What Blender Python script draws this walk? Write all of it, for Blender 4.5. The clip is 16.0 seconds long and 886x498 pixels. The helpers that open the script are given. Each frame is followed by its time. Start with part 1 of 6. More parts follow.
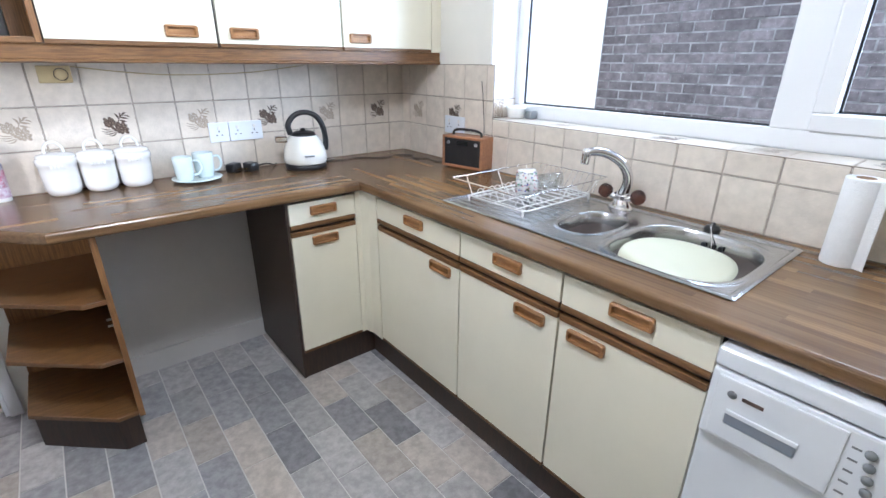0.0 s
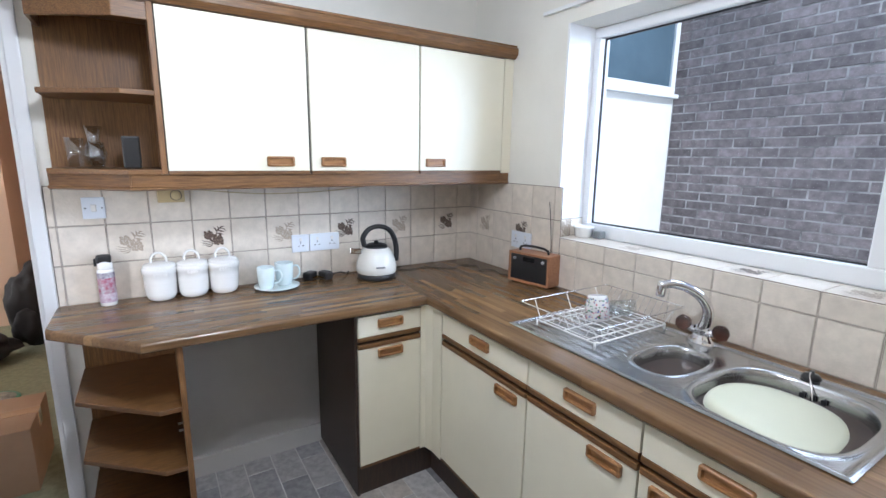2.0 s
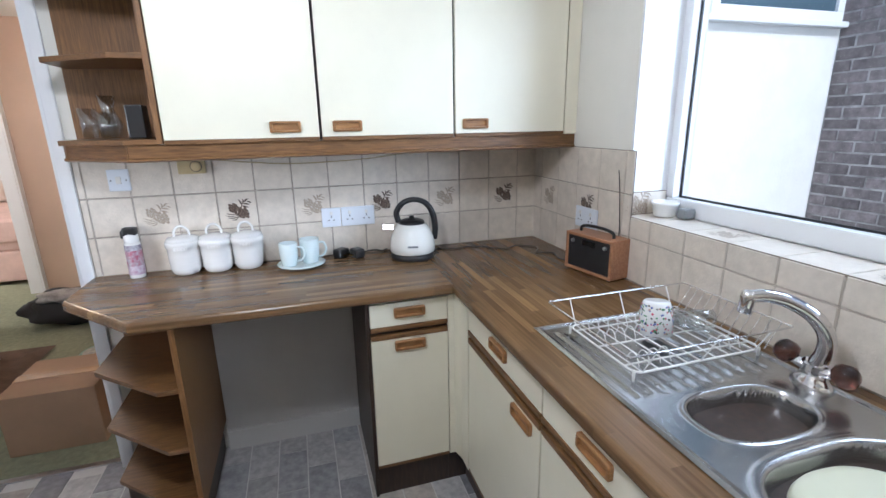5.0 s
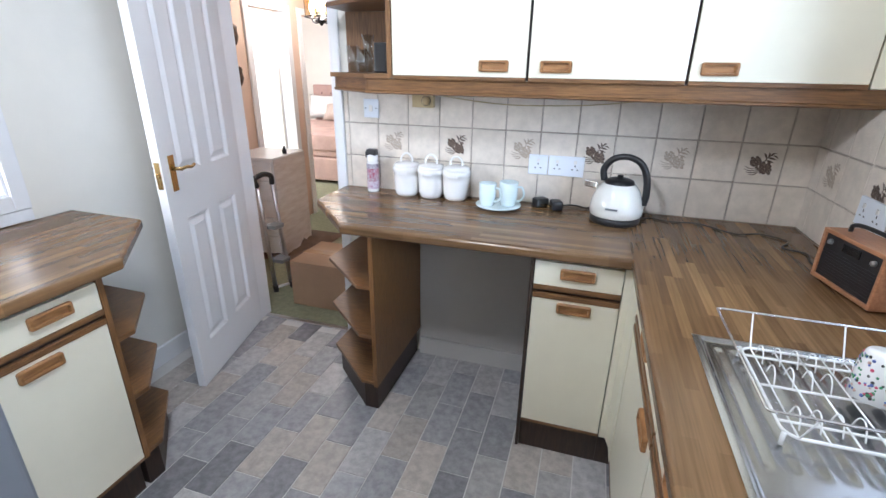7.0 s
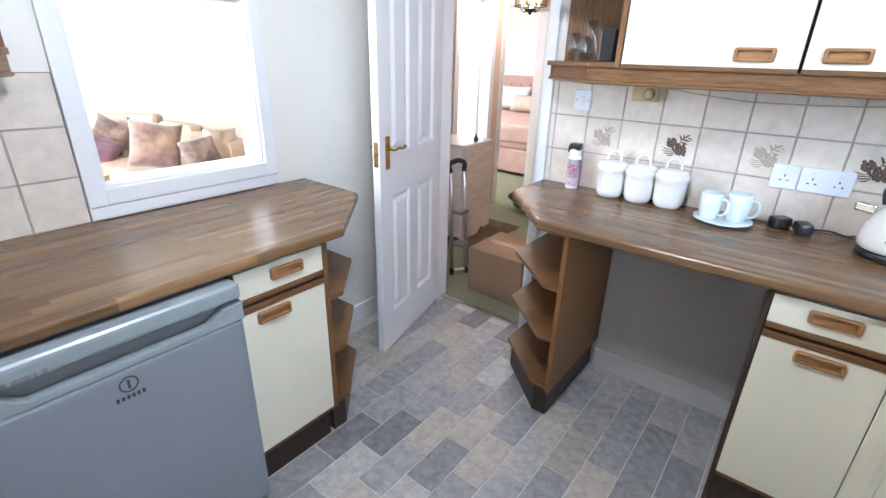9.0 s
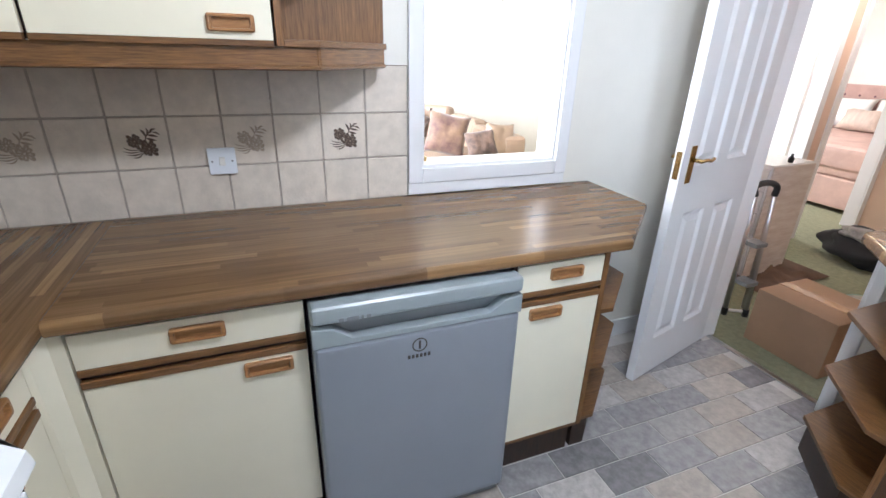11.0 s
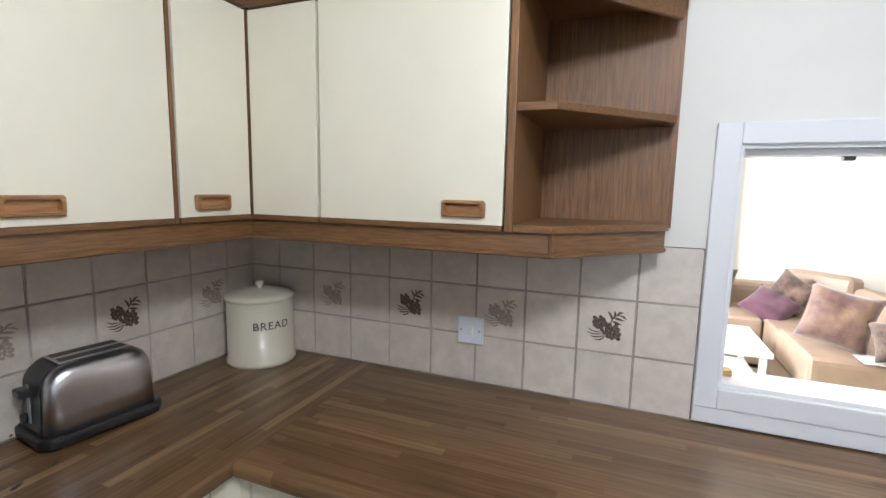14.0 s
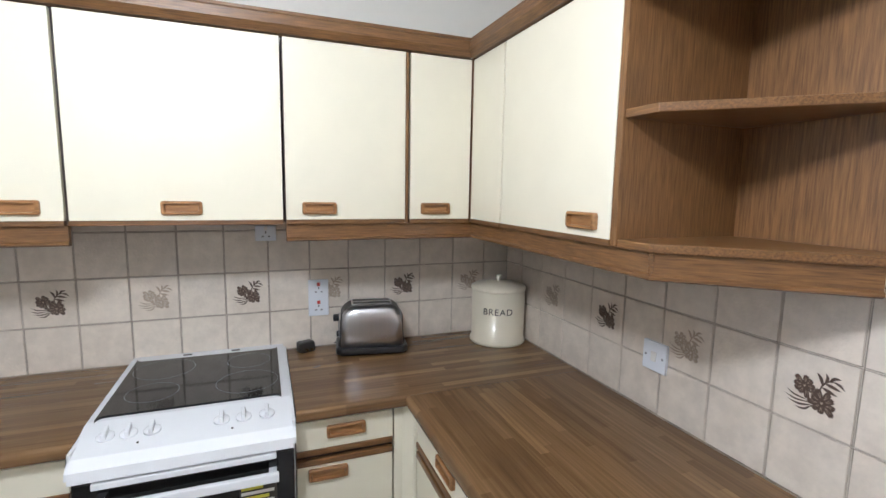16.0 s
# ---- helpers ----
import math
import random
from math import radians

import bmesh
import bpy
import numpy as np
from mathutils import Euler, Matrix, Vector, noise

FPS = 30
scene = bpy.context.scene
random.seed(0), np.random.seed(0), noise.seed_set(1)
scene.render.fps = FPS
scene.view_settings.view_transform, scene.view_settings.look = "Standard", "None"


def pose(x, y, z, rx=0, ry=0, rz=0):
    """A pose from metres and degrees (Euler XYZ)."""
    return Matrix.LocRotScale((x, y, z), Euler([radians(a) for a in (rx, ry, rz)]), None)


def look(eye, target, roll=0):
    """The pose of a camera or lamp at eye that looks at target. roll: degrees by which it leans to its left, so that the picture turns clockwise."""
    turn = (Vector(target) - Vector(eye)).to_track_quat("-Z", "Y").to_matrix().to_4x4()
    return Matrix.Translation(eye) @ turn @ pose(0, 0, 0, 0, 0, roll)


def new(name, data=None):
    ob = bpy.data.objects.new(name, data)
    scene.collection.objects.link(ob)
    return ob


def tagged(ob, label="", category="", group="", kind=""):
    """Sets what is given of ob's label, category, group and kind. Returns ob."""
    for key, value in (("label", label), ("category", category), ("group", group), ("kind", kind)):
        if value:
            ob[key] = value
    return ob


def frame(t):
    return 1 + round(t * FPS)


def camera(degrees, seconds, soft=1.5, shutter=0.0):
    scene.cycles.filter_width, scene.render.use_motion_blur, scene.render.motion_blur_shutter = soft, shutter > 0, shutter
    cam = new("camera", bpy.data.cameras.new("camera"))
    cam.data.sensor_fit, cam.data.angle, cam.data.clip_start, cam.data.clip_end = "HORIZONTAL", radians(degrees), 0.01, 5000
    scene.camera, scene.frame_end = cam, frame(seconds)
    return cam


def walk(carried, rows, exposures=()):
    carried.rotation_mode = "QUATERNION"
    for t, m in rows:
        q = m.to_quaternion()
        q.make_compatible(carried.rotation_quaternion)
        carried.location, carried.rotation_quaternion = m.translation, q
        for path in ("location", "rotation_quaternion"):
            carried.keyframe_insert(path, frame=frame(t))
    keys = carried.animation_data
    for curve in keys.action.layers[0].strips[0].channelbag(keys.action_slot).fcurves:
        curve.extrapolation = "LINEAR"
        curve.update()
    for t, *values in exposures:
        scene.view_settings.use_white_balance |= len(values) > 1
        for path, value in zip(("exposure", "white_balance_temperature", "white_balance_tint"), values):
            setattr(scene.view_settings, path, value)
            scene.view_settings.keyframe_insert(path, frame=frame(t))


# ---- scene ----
# ---- camera ----
cam = camera(87.2, 16.0)
PATH = [
    (0, (-1.559, -2.322, 1.379), (-0.381, -0.887, 0.635), 0.5),
    (0.5, (-1.563, -2.294, 1.404), (-0.434, -0.8, 0.703), 0.7),
    (1, (-1.569, -2.272, 1.448), (-0.49, -0.709, 0.823), 0.9),
    (1.5, (-1.57, -2.265, 1.483), (-0.514, -0.641, 0.987), 0.9),
    (2, (-1.58, -2.276, 1.498), (-0.537, -0.613, 1.113), 0.9),
    (2.5, (-1.6, -2.284, 1.498), (-0.579, -0.594, 1.181), 0.9),
    (3, (-1.588, -2.284, 1.493), (-0.615, -0.559, 1.212), 0.9),
    (3.5, (-1.551, -2.267, 1.482), (-0.612, -0.528, 1.175), 1.0),
    (5.8, (-0.913, -2.089, 1.472), (-0.664, -0.188, 0.903), -0.2),
    (6, (-0.891, -2.113, 1.459), (-0.737, -0.194, 0.916), 0.5),
    (6.5, (-0.802, -2.102, 1.466), (-1.074, -0.229, 0.821), 0.5),
    (7, (-0.776, -2.082, 1.466), (-1.325, -0.301, 0.74), 0.9),
    (7.5, (-0.767, -2.058, 1.451), (-1.447, -0.34, 0.685), 1.1),
    (8, (-0.795, -2.045, 1.46), (-1.614, -0.385, 0.702), 1.2),
    (8.5, (-0.845, -2.056, 1.458), (-1.825, -0.481, 0.71), 1.0),
    (9, (-0.931, -2.078, 1.449), (-2.064, -0.619, 0.682), 1.5),
    (9.5, (-0.978, -2.112, 1.431), (-2.291, -0.822, 0.649), 1.4),
    (10, (-1.047, -2.154, 1.435), (-2.482, -1.043, 0.595), 1.8),
    (10.2, (-1.065, -2.169, 1.423), (-2.553, -1.131, 0.58), 1.9),
    (12.3, (-1.107, -2.129, 1.472), (-3.019, -1.956, 0.91), 1.2),
    (12.5, (-1.122, -2.11, 1.485), (-3.05, -1.978, 0.972), 1.3),
    (13, (-1.218, -2.006, 1.506), (-3.182, -2.076, 1.136), 1.2),
    (13.5, (-1.317, -1.923, 1.529), (-3.269, -2.263, 1.26), 1.0),
    (14, (-1.391, -1.829, 1.518), (-3.232, -2.568, 1.263), 1.1),
    (14.5, (-1.446, -1.678, 1.51), (-3.089, -2.788, 1.246), 1.3),
    (15, (-1.494, -1.547, 1.53), (-2.878, -2.969, 1.283), 1.2),
    (15.5, (-1.6, -1.421, 1.511), (-2.642, -3.11, 1.268), 1.0),
    (16, (-1.722, -1.296, 1.538), (-2.438, -3.146, 1.287), 1.0),
]
EXPOSURES = [(t, e, k, 10) for t, e, k in ((0.0,-0.14,5560),(1.5,-0.34,5600),(3.5,-0.76,5650),(6.0,-0.52,5580),(7.0,-0.36,5560),(9.0,-0.20,5520),(10.0,-0.20,5520),(12.5,-0.40,5810),(13.5,-0.62,5810),(14.2,-0.62,5820),(15.0,-0.36,5830),(16.0,-0.28,5840))]
walk(cam, [(t, look(eye, target, roll)) for t, eye, target, roll in PATH], EXPOSURES)

# ---- world and lights ----
world = bpy.data.worlds.new("sky")
scene.world = world
world.use_nodes = True
wn = world.node_tree.nodes
sky = wn.new("ShaderNodeTexSky")
sky.sky_type, sky.sun_disc = 'NISHITA', False
sky.sun_elevation, sky.sun_rotation = radians(40), radians(180)
world.node_tree.links.new(sky.outputs[0], wn["Background"].inputs[0])
wn["Background"].inputs[1].default_value = 0.12
sun = new("sun", bpy.data.lights.new("sun", "SUN"))
sun.data.energy, sun.data.angle, sun.data.color = 3.0, radians(0.6), (1.0, 0.95, 0.87)
sun.matrix_world = look((0, 0, 30), (0, 20, 13))


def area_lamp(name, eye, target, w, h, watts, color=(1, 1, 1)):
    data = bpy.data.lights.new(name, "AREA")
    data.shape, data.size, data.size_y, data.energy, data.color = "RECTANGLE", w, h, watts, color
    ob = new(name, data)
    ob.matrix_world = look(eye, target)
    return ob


# Added lamp above the passage, out of view, standing in for sky light.
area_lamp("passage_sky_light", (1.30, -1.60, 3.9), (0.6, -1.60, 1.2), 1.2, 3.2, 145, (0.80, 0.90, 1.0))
# Added lamp past the bricks' end, a sky stand-in brightening the west wall.
area_lamp("garden_sky_light", (2.5, -3.5, 2.0), (-1.5, -1.5, 1.0), 2.2, 2.2, 205, (0.78, 0.88, 1.0))
# Added lamp against the windowless south wall, out of view, to brighten the lounge.
area_lamp("lounge_window_light", (-4.8, -3.22, 1.5), (-4.8, 0.5, 0.9), 2.4, 1.5, 500, (1.0, 0.965, 0.93))
# Unseen lamp added beside the bedroom's plain west wall to brighten that room.
area_lamp("bedroom_window_light", (-5.62, 2.75, 1.5), (-4.0, 4.2, 0.8), 1.3, 1.3, 130, (1.0, 0.93, 0.86))
data = bpy.data.lights.new("ceiling_bulb", "POINT")
data.energy, data.shadow_soft_size, data.color = 74, 0.10, (0.96, 0.96, 0.97)
new("ceiling_bulb", data).location = (-1.38, -1.6, 2.2)
data = bpy.data.lights.new("hall_bulb", "POINT")
data.energy, data.shadow_soft_size, data.color = 42, 0.08, (1.0, 0.88, 0.76)
new("hall_bulb", data).location = (-3.00, 1.65, 1.98)

# ---- plan ----
WEST, EAST, NORTH, SOUTH = -2.778, 0.04, 0.0, -3.185
TOP, THICK, CEIL = 0.90, 0.038, 2.40
NFACE, EFACE, WFACE, SFACE = -0.555, -0.572, -2.15, -2.655


# ---- mesh helpers ----
def box(x0, x1, y0, y1, z0, z1, bev=0.0, bm=None, seg=2):
    own = bmesh.new()
    bmesh.ops.create_cube(own, size=1, matrix=Matrix.Translation(((x0 + x1) / 2, (y0 + y1) / 2, (z0 + z1) / 2)) @ Matrix.Diagonal((abs(x1 - x0), abs(y1 - y0), abs(z1 - z0), 1)))
    if bev:
        bmesh.ops.bevel(own, geom=own.edges[:], offset=bev, segments=seg, affect='EDGES', profile=0.6)
    return join(bm, own)


def join(bm, own, m=None):
    if m is not None:
        own.transform(m)
    if bm is None:
        return own
    me = bpy.data.meshes.new("tmp")
    own.to_mesh(me)
    own.free()
    bm.from_mesh(me)
    bpy.data.meshes.remove(me)
    return bm


def prism(poly, z0, z1, bev=0.0, bm=None, seg=3):
    own = bmesh.new()
    low = [own.verts.new((x, y, z0)) for x, y in poly]
    high = [own.verts.new((x, y, z1)) for x, y in poly]
    n = len(poly)
    own.faces.new(high)
    own.faces.new(low[::-1])
    for i in range(n):
        own.faces.new((low[i], low[(i + 1) % n], high[(i + 1) % n], high[i]))
    bmesh.ops.recalc_face_normals(own, faces=own.faces[:])
    if bev:
        bmesh.ops.bevel(own, geom=own.edges[:], offset=bev, segments=seg, affect='EDGES', profile=0.6)
    return join(bm, own)


def lathe(profile, seg=32, m=None, bm=None, squash=(1, 1)):
    own = bmesh.new()
    rings = []
    for r, z in profile:
        if r < 1e-5:
            rings.append([own.verts.new((0, 0, z))])
        else:
            rings.append([own.verts.new((r * squash[0] * math.cos(2 * math.pi * i / seg), r * squash[1] * math.sin(2 * math.pi * i / seg), z)) for i in range(seg)])
    for a, b in zip(rings, rings[1:]):
        for i in range(seg):
            j = (i + 1) % seg
            if len(a) == 1 and len(b) == 1:
                continue
            if len(a) == 1:
                own.faces.new((a[0], b[i], b[j]))
            elif len(b) == 1:
                own.faces.new((a[i], a[j], b[0]))
            else:
                own.faces.new((a[i], a[j], b[j], b[i]))
    bmesh.ops.recalc_face_normals(own, faces=own.faces[:])
    for f in own.faces:
        f.smooth = True
    return join(bm, own, m)


def tube(points, r, seg=8, bm=None, closed=False, radii=None):
    own = bmesh.new()
    pts = [Vector(p) for p in points]
    n = len(pts)
    rings = []
    last = None
    for i, p in enumerate(pts):
        a = pts[(i - 1) % n] if (i or closed) else p
        b = pts[(i + 1) % n] if (i < n - 1 or closed) else p
        d = (b - a).normalized()
        side = d.cross(Vector((0, 0, 1))) if last is None else last - d * last.dot(d)
        if side.length < 1e-4:
            side = d.cross(Vector((0, 1, 0)))
        side.normalize()
        last = side
        up = side.cross(d)
        rr = radii[i] if radii else r
        rings.append([own.verts.new(p + (side * math.cos(2 * math.pi * k / seg) + up * math.sin(2 * math.pi * k / seg)) * rr) for k in range(seg)])
    pairs = list(zip(rings, rings[1:])) + ([(rings[-1], rings[0])] if closed else [])
    for a, b in pairs:
        for k in range(seg):
            own.faces.new((a[k], a[(k + 1) % seg], b[(k + 1) % seg], b[k]))
    if not closed:
        own.faces.new(rings[0][::-1])
        own.faces.new(rings[-1])
    bmesh.ops.recalc_face_normals(own, faces=own.faces[:])
    for f in own.faces:
        f.smooth = True
    return join(bm, own)


def curve_pts(pts, n=8):
    """A smooth line through the points (Catmull-Rom)."""
    p = [Vector(q) for q in pts]
    p = [2 * p[0] - p[1]] + p + [2 * p[-1] - p[-2]]
    out = []
    for i in range(1, len(p) - 2):
        for k in range(n):
            t = k / n
            out.append(0.5 * (2 * p[i] + (p[i + 1] - p[i - 1]) * t + (2 * p[i - 1] - 5 * p[i] + 4 * p[i + 1] - p[i + 2]) * t * t + (3 * p[i] - p[i - 1] - 3 * p[i + 1] + p[i + 2]) * t ** 3))
    return out + [p[-2]]


def part(name, bm, material, parent=None, label="", smooth=False):
    me = bpy.data.meshes.new(name)
    bm.to_mesh(me)
    bm.free()
    me.materials.append(material)
    if smooth:
        for p in me.polygons:
            p.use_smooth = True
    ob = new(name, me)
    if parent is not None:
        ob.parent = parent
    if label:
        tagged(ob, label)
    return ob


def thing(name, label, category, m=None, group="", kind=""):
    ob = new(name)
    ob.empty_display_size = 0.1
    if m is not None:
        ob.matrix_basis = m
    return tagged(ob, label, category, group, kind)


def setting(name, bm, material, label, category):
    return tagged(part(name, bm, material), label, category, kind="structure")


# ---- materials ----
def material(name, color, rough=0.5, metal=0.0, spots=0.0, scale=8.0, stretch=(1, 1, 1), color2=None, bump=0.0, bump_scale=60.0, coat=0.0, rough_var=0.0, random_tone=0.0, emit=0.0, sheen=0.0):
    m = bpy.data.materials.new(name)
    m.use_nodes = True
    n, l = m.node_tree.nodes, m.node_tree.links
    b = n["Principled BSDF"]
    b.inputs["Base Color"].default_value = (*color, 1)
    b.inputs["Roughness"].default_value = rough
    b.inputs["Metallic"].default_value = metal
    b.inputs["Coat Weight"].default_value = coat
    b.inputs["Coat Roughness"].default_value = 0.08
    b.inputs["Sheen Weight"].default_value = sheen
    tc = n.new("ShaderNodeTexCoord")
    mp = n.new("ShaderNodeMapping")
    mp.inputs["Scale"].default_value = stretch
    l.new(tc.outputs["Object"], mp.inputs["Vector"])
    if random_tone:
        own_info, shift = n.new("ShaderNodeObjectInfo"), n.new("ShaderNodeVectorMath")
        shift.operation = 'MULTIPLY_ADD'
        shift.inputs[1].default_value = (37.0, 53.0, 29.0)
        l.new(own_info.outputs["Random"], shift.inputs[0])
        l.new(tc.outputs["Object"], shift.inputs[2])
        l.new(shift.outputs[0], mp.inputs["Vector"])
    socket = None
    if spots or color2:
        big = n.new("ShaderNodeTexNoise")
        big.inputs["Scale"].default_value = scale
        big.inputs["Detail"].default_value = 6
        big.inputs["Roughness"].default_value = 0.62
        l.new(mp.outputs[0], big.inputs["Vector"])
        ramp = n.new("ShaderNodeValToRGB")
        other = color2 or tuple(c * (1 - spots) for c in color)
        ramp.color_ramp.elements[0].position, ramp.color_ramp.elements[1].position = 0.36, 0.66
        ramp.color_ramp.elements[0].color = (*other, 1)
        ramp.color_ramp.elements[1].color = (*color, 1)
        l.new(big.outputs["Fac"], ramp.inputs[0])
        socket = ramp.outputs[0]
        if rough_var:
            mr = n.new("ShaderNodeMapRange")
            mr.inputs["To Min"].default_value, mr.inputs["To Max"].default_value = rough - rough_var, rough + rough_var
            l.new(big.outputs["Fac"], mr.inputs["Value"])
            l.new(mr.outputs[0], b.inputs["Roughness"])
    if random_tone:
        info = n.new("ShaderNodeObjectInfo")
        hsv = n.new("ShaderNodeHueSaturation")
        mr = n.new("ShaderNodeMapRange")
        mr.inputs["To Min"].default_value, mr.inputs["To Max"].default_value = 1 - random_tone, 1 + random_tone
        l.new(info.outputs["Random"], mr.inputs["Value"])
        l.new(mr.outputs[0], hsv.inputs["Value"])
        hsv.inputs["Color"].default_value = (*color, 1)
        if socket:
            l.new(socket, hsv.inputs["Color"])
        socket = hsv.outputs[0]
    if socket:
        l.new(socket, b.inputs["Base Color"])
    if bump:
        fine = n.new("ShaderNodeTexNoise")
        fine.inputs["Scale"].default_value = bump_scale
        fine.inputs["Detail"].default_value = 4
        l.new(mp.outputs[0], fine.inputs["Vector"])
        bp = n.new("ShaderNodeBump")
        bp.inputs["Strength"].default_value, bp.inputs["Distance"].default_value = bump, 0.004
        l.new(fine.outputs["Fac"], bp.inputs["Height"])
        l.new(bp.outputs[0], b.inputs["Normal"])
    if emit:
        b.inputs["Emission Color"].default_value = (*color, 1)
        b.inputs["Emission Strength"].default_value = emit
    return m


def wood(name, light, dark, stretch, rough=0.42, scale=9.0, coat=0.1):
    return material(name, light, rough, spots=0.3, scale=scale, stretch=stretch, color2=dark, bump=0.12, bump_scale=40, coat=coat, rough_var=0.08)


def block_top(name, turn):
    """Printed wood-block laminate: narrow staves of uneven tone along one way, under a soft satin film."""
    m = bpy.data.materials.new(name)
    m.use_nodes = True
    n, l = m.node_tree.nodes, m.node_tree.links
    b = n["Principled BSDF"]
    tc, mp = n.new("ShaderNodeTexCoord"), n.new("ShaderNodeMapping")
    mp.inputs["Rotation"].default_value = (0, 0, radians(turn))
    l.new(tc.outputs["Object"], mp.inputs["Vector"])
    def sum_(op, a_, b_):
        q = n.new("ShaderNodeMath")
        q.operation = op
        for i_, v_ in enumerate((a_, b_)):
            if isinstance(v_, (int, float)):
                q.inputs[i_].default_value = v_
            elif v_ is not None:
                l.new(v_, q.inputs[i_])
        return q.outputs[0]

    def chance(vec):
        w_ = n.new("ShaderNodeTexWhiteNoise")
        w_.noise_dimensions = '2D'
        l.new(vec, w_.inputs["Vector"])
        return w_.outputs["Value"]

    def pair(a_, b_):
        c_ = n.new("ShaderNodeCombineXYZ")
        l.new(a_, c_.inputs[0])
        if b_ is not None:
            l.new(b_, c_.inputs[1])
        return c_.outputs[0]

    sp_ = n.new("ShaderNodeSeparateXYZ")
    l.new(mp.outputs[0], sp_.inputs[0])
    row = sum_('FLOOR', sum_('DIVIDE', sp_.outputs["Y"], 0.026), None)
    along = sum_('ADD', sum_('DIVIDE', sp_.outputs["X"], 0.36), sum_('MULTIPLY', chance(pair(row, None)), 9.0))
    stave = chance(pair(row, sum_('FLOOR', along, None)))
    tones = n.new("ShaderNodeValToRGB")
    cr = tones.color_ramp
    cr.elements[0].position, cr.elements[0].color = 0.0, (0.126, 0.071, 0.033, 1)
    cr.elements[1].position, cr.elements[1].color = 1.0, (0.275, 0.164, 0.074, 1)
    for at_, tone_ in ((0.40, (0.154, 0.088, 0.040, 1)), (0.86, (0.188, 0.108, 0.049, 1))):
        cr.elements.new(at_).color = tone_
    l.new(stave, tones.inputs[0])
    gm = n.new("ShaderNodeMapping")
    gm.inputs["Scale"].default_value = (2.2, 55, 55)
    l.new(mp.outputs[0], gm.inputs["Vector"])
    gr = n.new("ShaderNodeTexNoise")
    gr.inputs["Scale"].default_value, gr.inputs["Detail"].default_value = 2.0, 7
    l.new(gm.outputs[0], gr.inputs["Vector"])
    ramp = n.new("ShaderNodeValToRGB")
    ramp.color_ramp.elements[0].position, ramp.color_ramp.elements[1].position = 0.3, 0.7
    ramp.color_ramp.elements[0].color, ramp.color_ramp.elements[1].color = (0.66, 0.63, 0.60, 1), (1.14, 1.12, 1.08, 1)
    l.new(gr.outputs["Fac"], ramp.inputs[0])
    mx = n.new("ShaderNodeMix")
    mx.data_type, mx.blend_type = 'RGBA', 'MULTIPLY'
    mx.inputs["Factor"].default_value = 0.85
    l.new(tones.outputs[0], mx.inputs["A"])
    l.new(ramp.outputs[0], mx.inputs["B"])
    l.new(mx.outputs["Result"], b.inputs["Base Color"])
    b.inputs["Roughness"].default_value = 0.26
    bp = n.new("ShaderNodeBump")
    bp.inputs["Strength"].default_value, bp.inputs["Distance"].default_value = 0.015, 0.002
    l.new(gr.outputs["Fac"], bp.inputs["Height"])
    l.new(bp.outputs[0], b.inputs["Normal"])
    return m


def glass(name, color=(1, 1, 1), rough=0.0, ior=1.45):
    m = material(name, color, rough)
    b = m.node_tree.nodes["Principled BSDF"]
    b.inputs["Transmission Weight"].default_value = 1.0
    b.inputs["IOR"].default_value = ior
    return m


WALL = material("wall_paint", (0.80, 0.775, 0.71), 0.75, spots=0.05, scale=3, bump=0.10, bump_scale=90)
CEILING = material("ceiling_paint", (0.80, 0.78, 0.74), 0.85, spots=0.04, scale=2, bump=0.2, bump_scale=60)
# Greyer than the wall paint; for the knee-hole wall and its skirting.
KNEE = material("knee_hole_paint", (0.60, 0.575, 0.55), 0.7, spots=0.10, scale=2, bump=0.15, bump_scale=50)
GLOSS = material("white_gloss", (0.82, 0.82, 0.83), 0.28, spots=0.04, scale=3, bump=0.03, bump_scale=40, coat=0.2)
UPVC = material("white_upvc", (0.84, 0.85, 0.87), 0.25, spots=0.03, scale=4)
CREAM = material("cream_laminate", (0.82, 0.775, 0.625), 0.38, spots=0.04, scale=5, bump=0.05, bump_scale=400)
OAK = wood("oak_upright", (0.250, 0.122, 0.040), (0.120, 0.054, 0.017), (30, 30, 1.3), rough=0.5, coat=0.0)
OAKX = wood("oak_lengthways", (0.225, 0.110, 0.037), (0.095, 0.043, 0.015), (1.6, 30, 30))
OAKY = wood("oak_crossways", (0.225, 0.110, 0.037), (0.095, 0.043, 0.015), (30, 1.6, 30))
PULL = wood("oak_pull", (0.38, 0.190, 0.070), (0.225, 0.105, 0.036), (2, 14, 14))
DARK = wood("dark_panel", (0.050, 0.028, 0.018), (0.026, 0.015, 0.010), (10, 10, 1.2), rough=0.5)
GAP = material("shadow_gap_strip", (0.030, 0.020, 0.015), 0.6)
TOPX, TOPY = block_top("block_worktop_x", 0), block_top("block_worktop_y", 90)
TILE = material("mottled_cream_tile", (0.74, 0.665, 0.575), 0.34, spots=0.14, scale=22, bump=0.34, bump_scale=130, random_tone=0.03, coat=0.15)
GROUT_BEAD = material("pale_grout", (0.66, 0.59, 0.51), 0.85, spots=0.25, scale=12, bump=0.2)
GROUT = material("grout", (0.20, 0.155, 0.12), 0.85, spots=0.25, scale=12, bump=0.2)
SEALANT = material("greyed_sealant", (0.34, 0.27, 0.21), 0.6, spots=0.4, scale=20)
FLOWER_DARK = material("flower_print_dark", (0.100, 0.062, 0.045), 0.4, spots=0.35, scale=120)
FLOWER_PALE = material("flower_print_pale", (0.42, 0.34, 0.265), 0.4, spots=0.2, scale=120)
VINYL_JOINT = material("vinyl_joint", (0.66, 0.64, 0.61), 0.5, spots=0.1)
VINYL = []
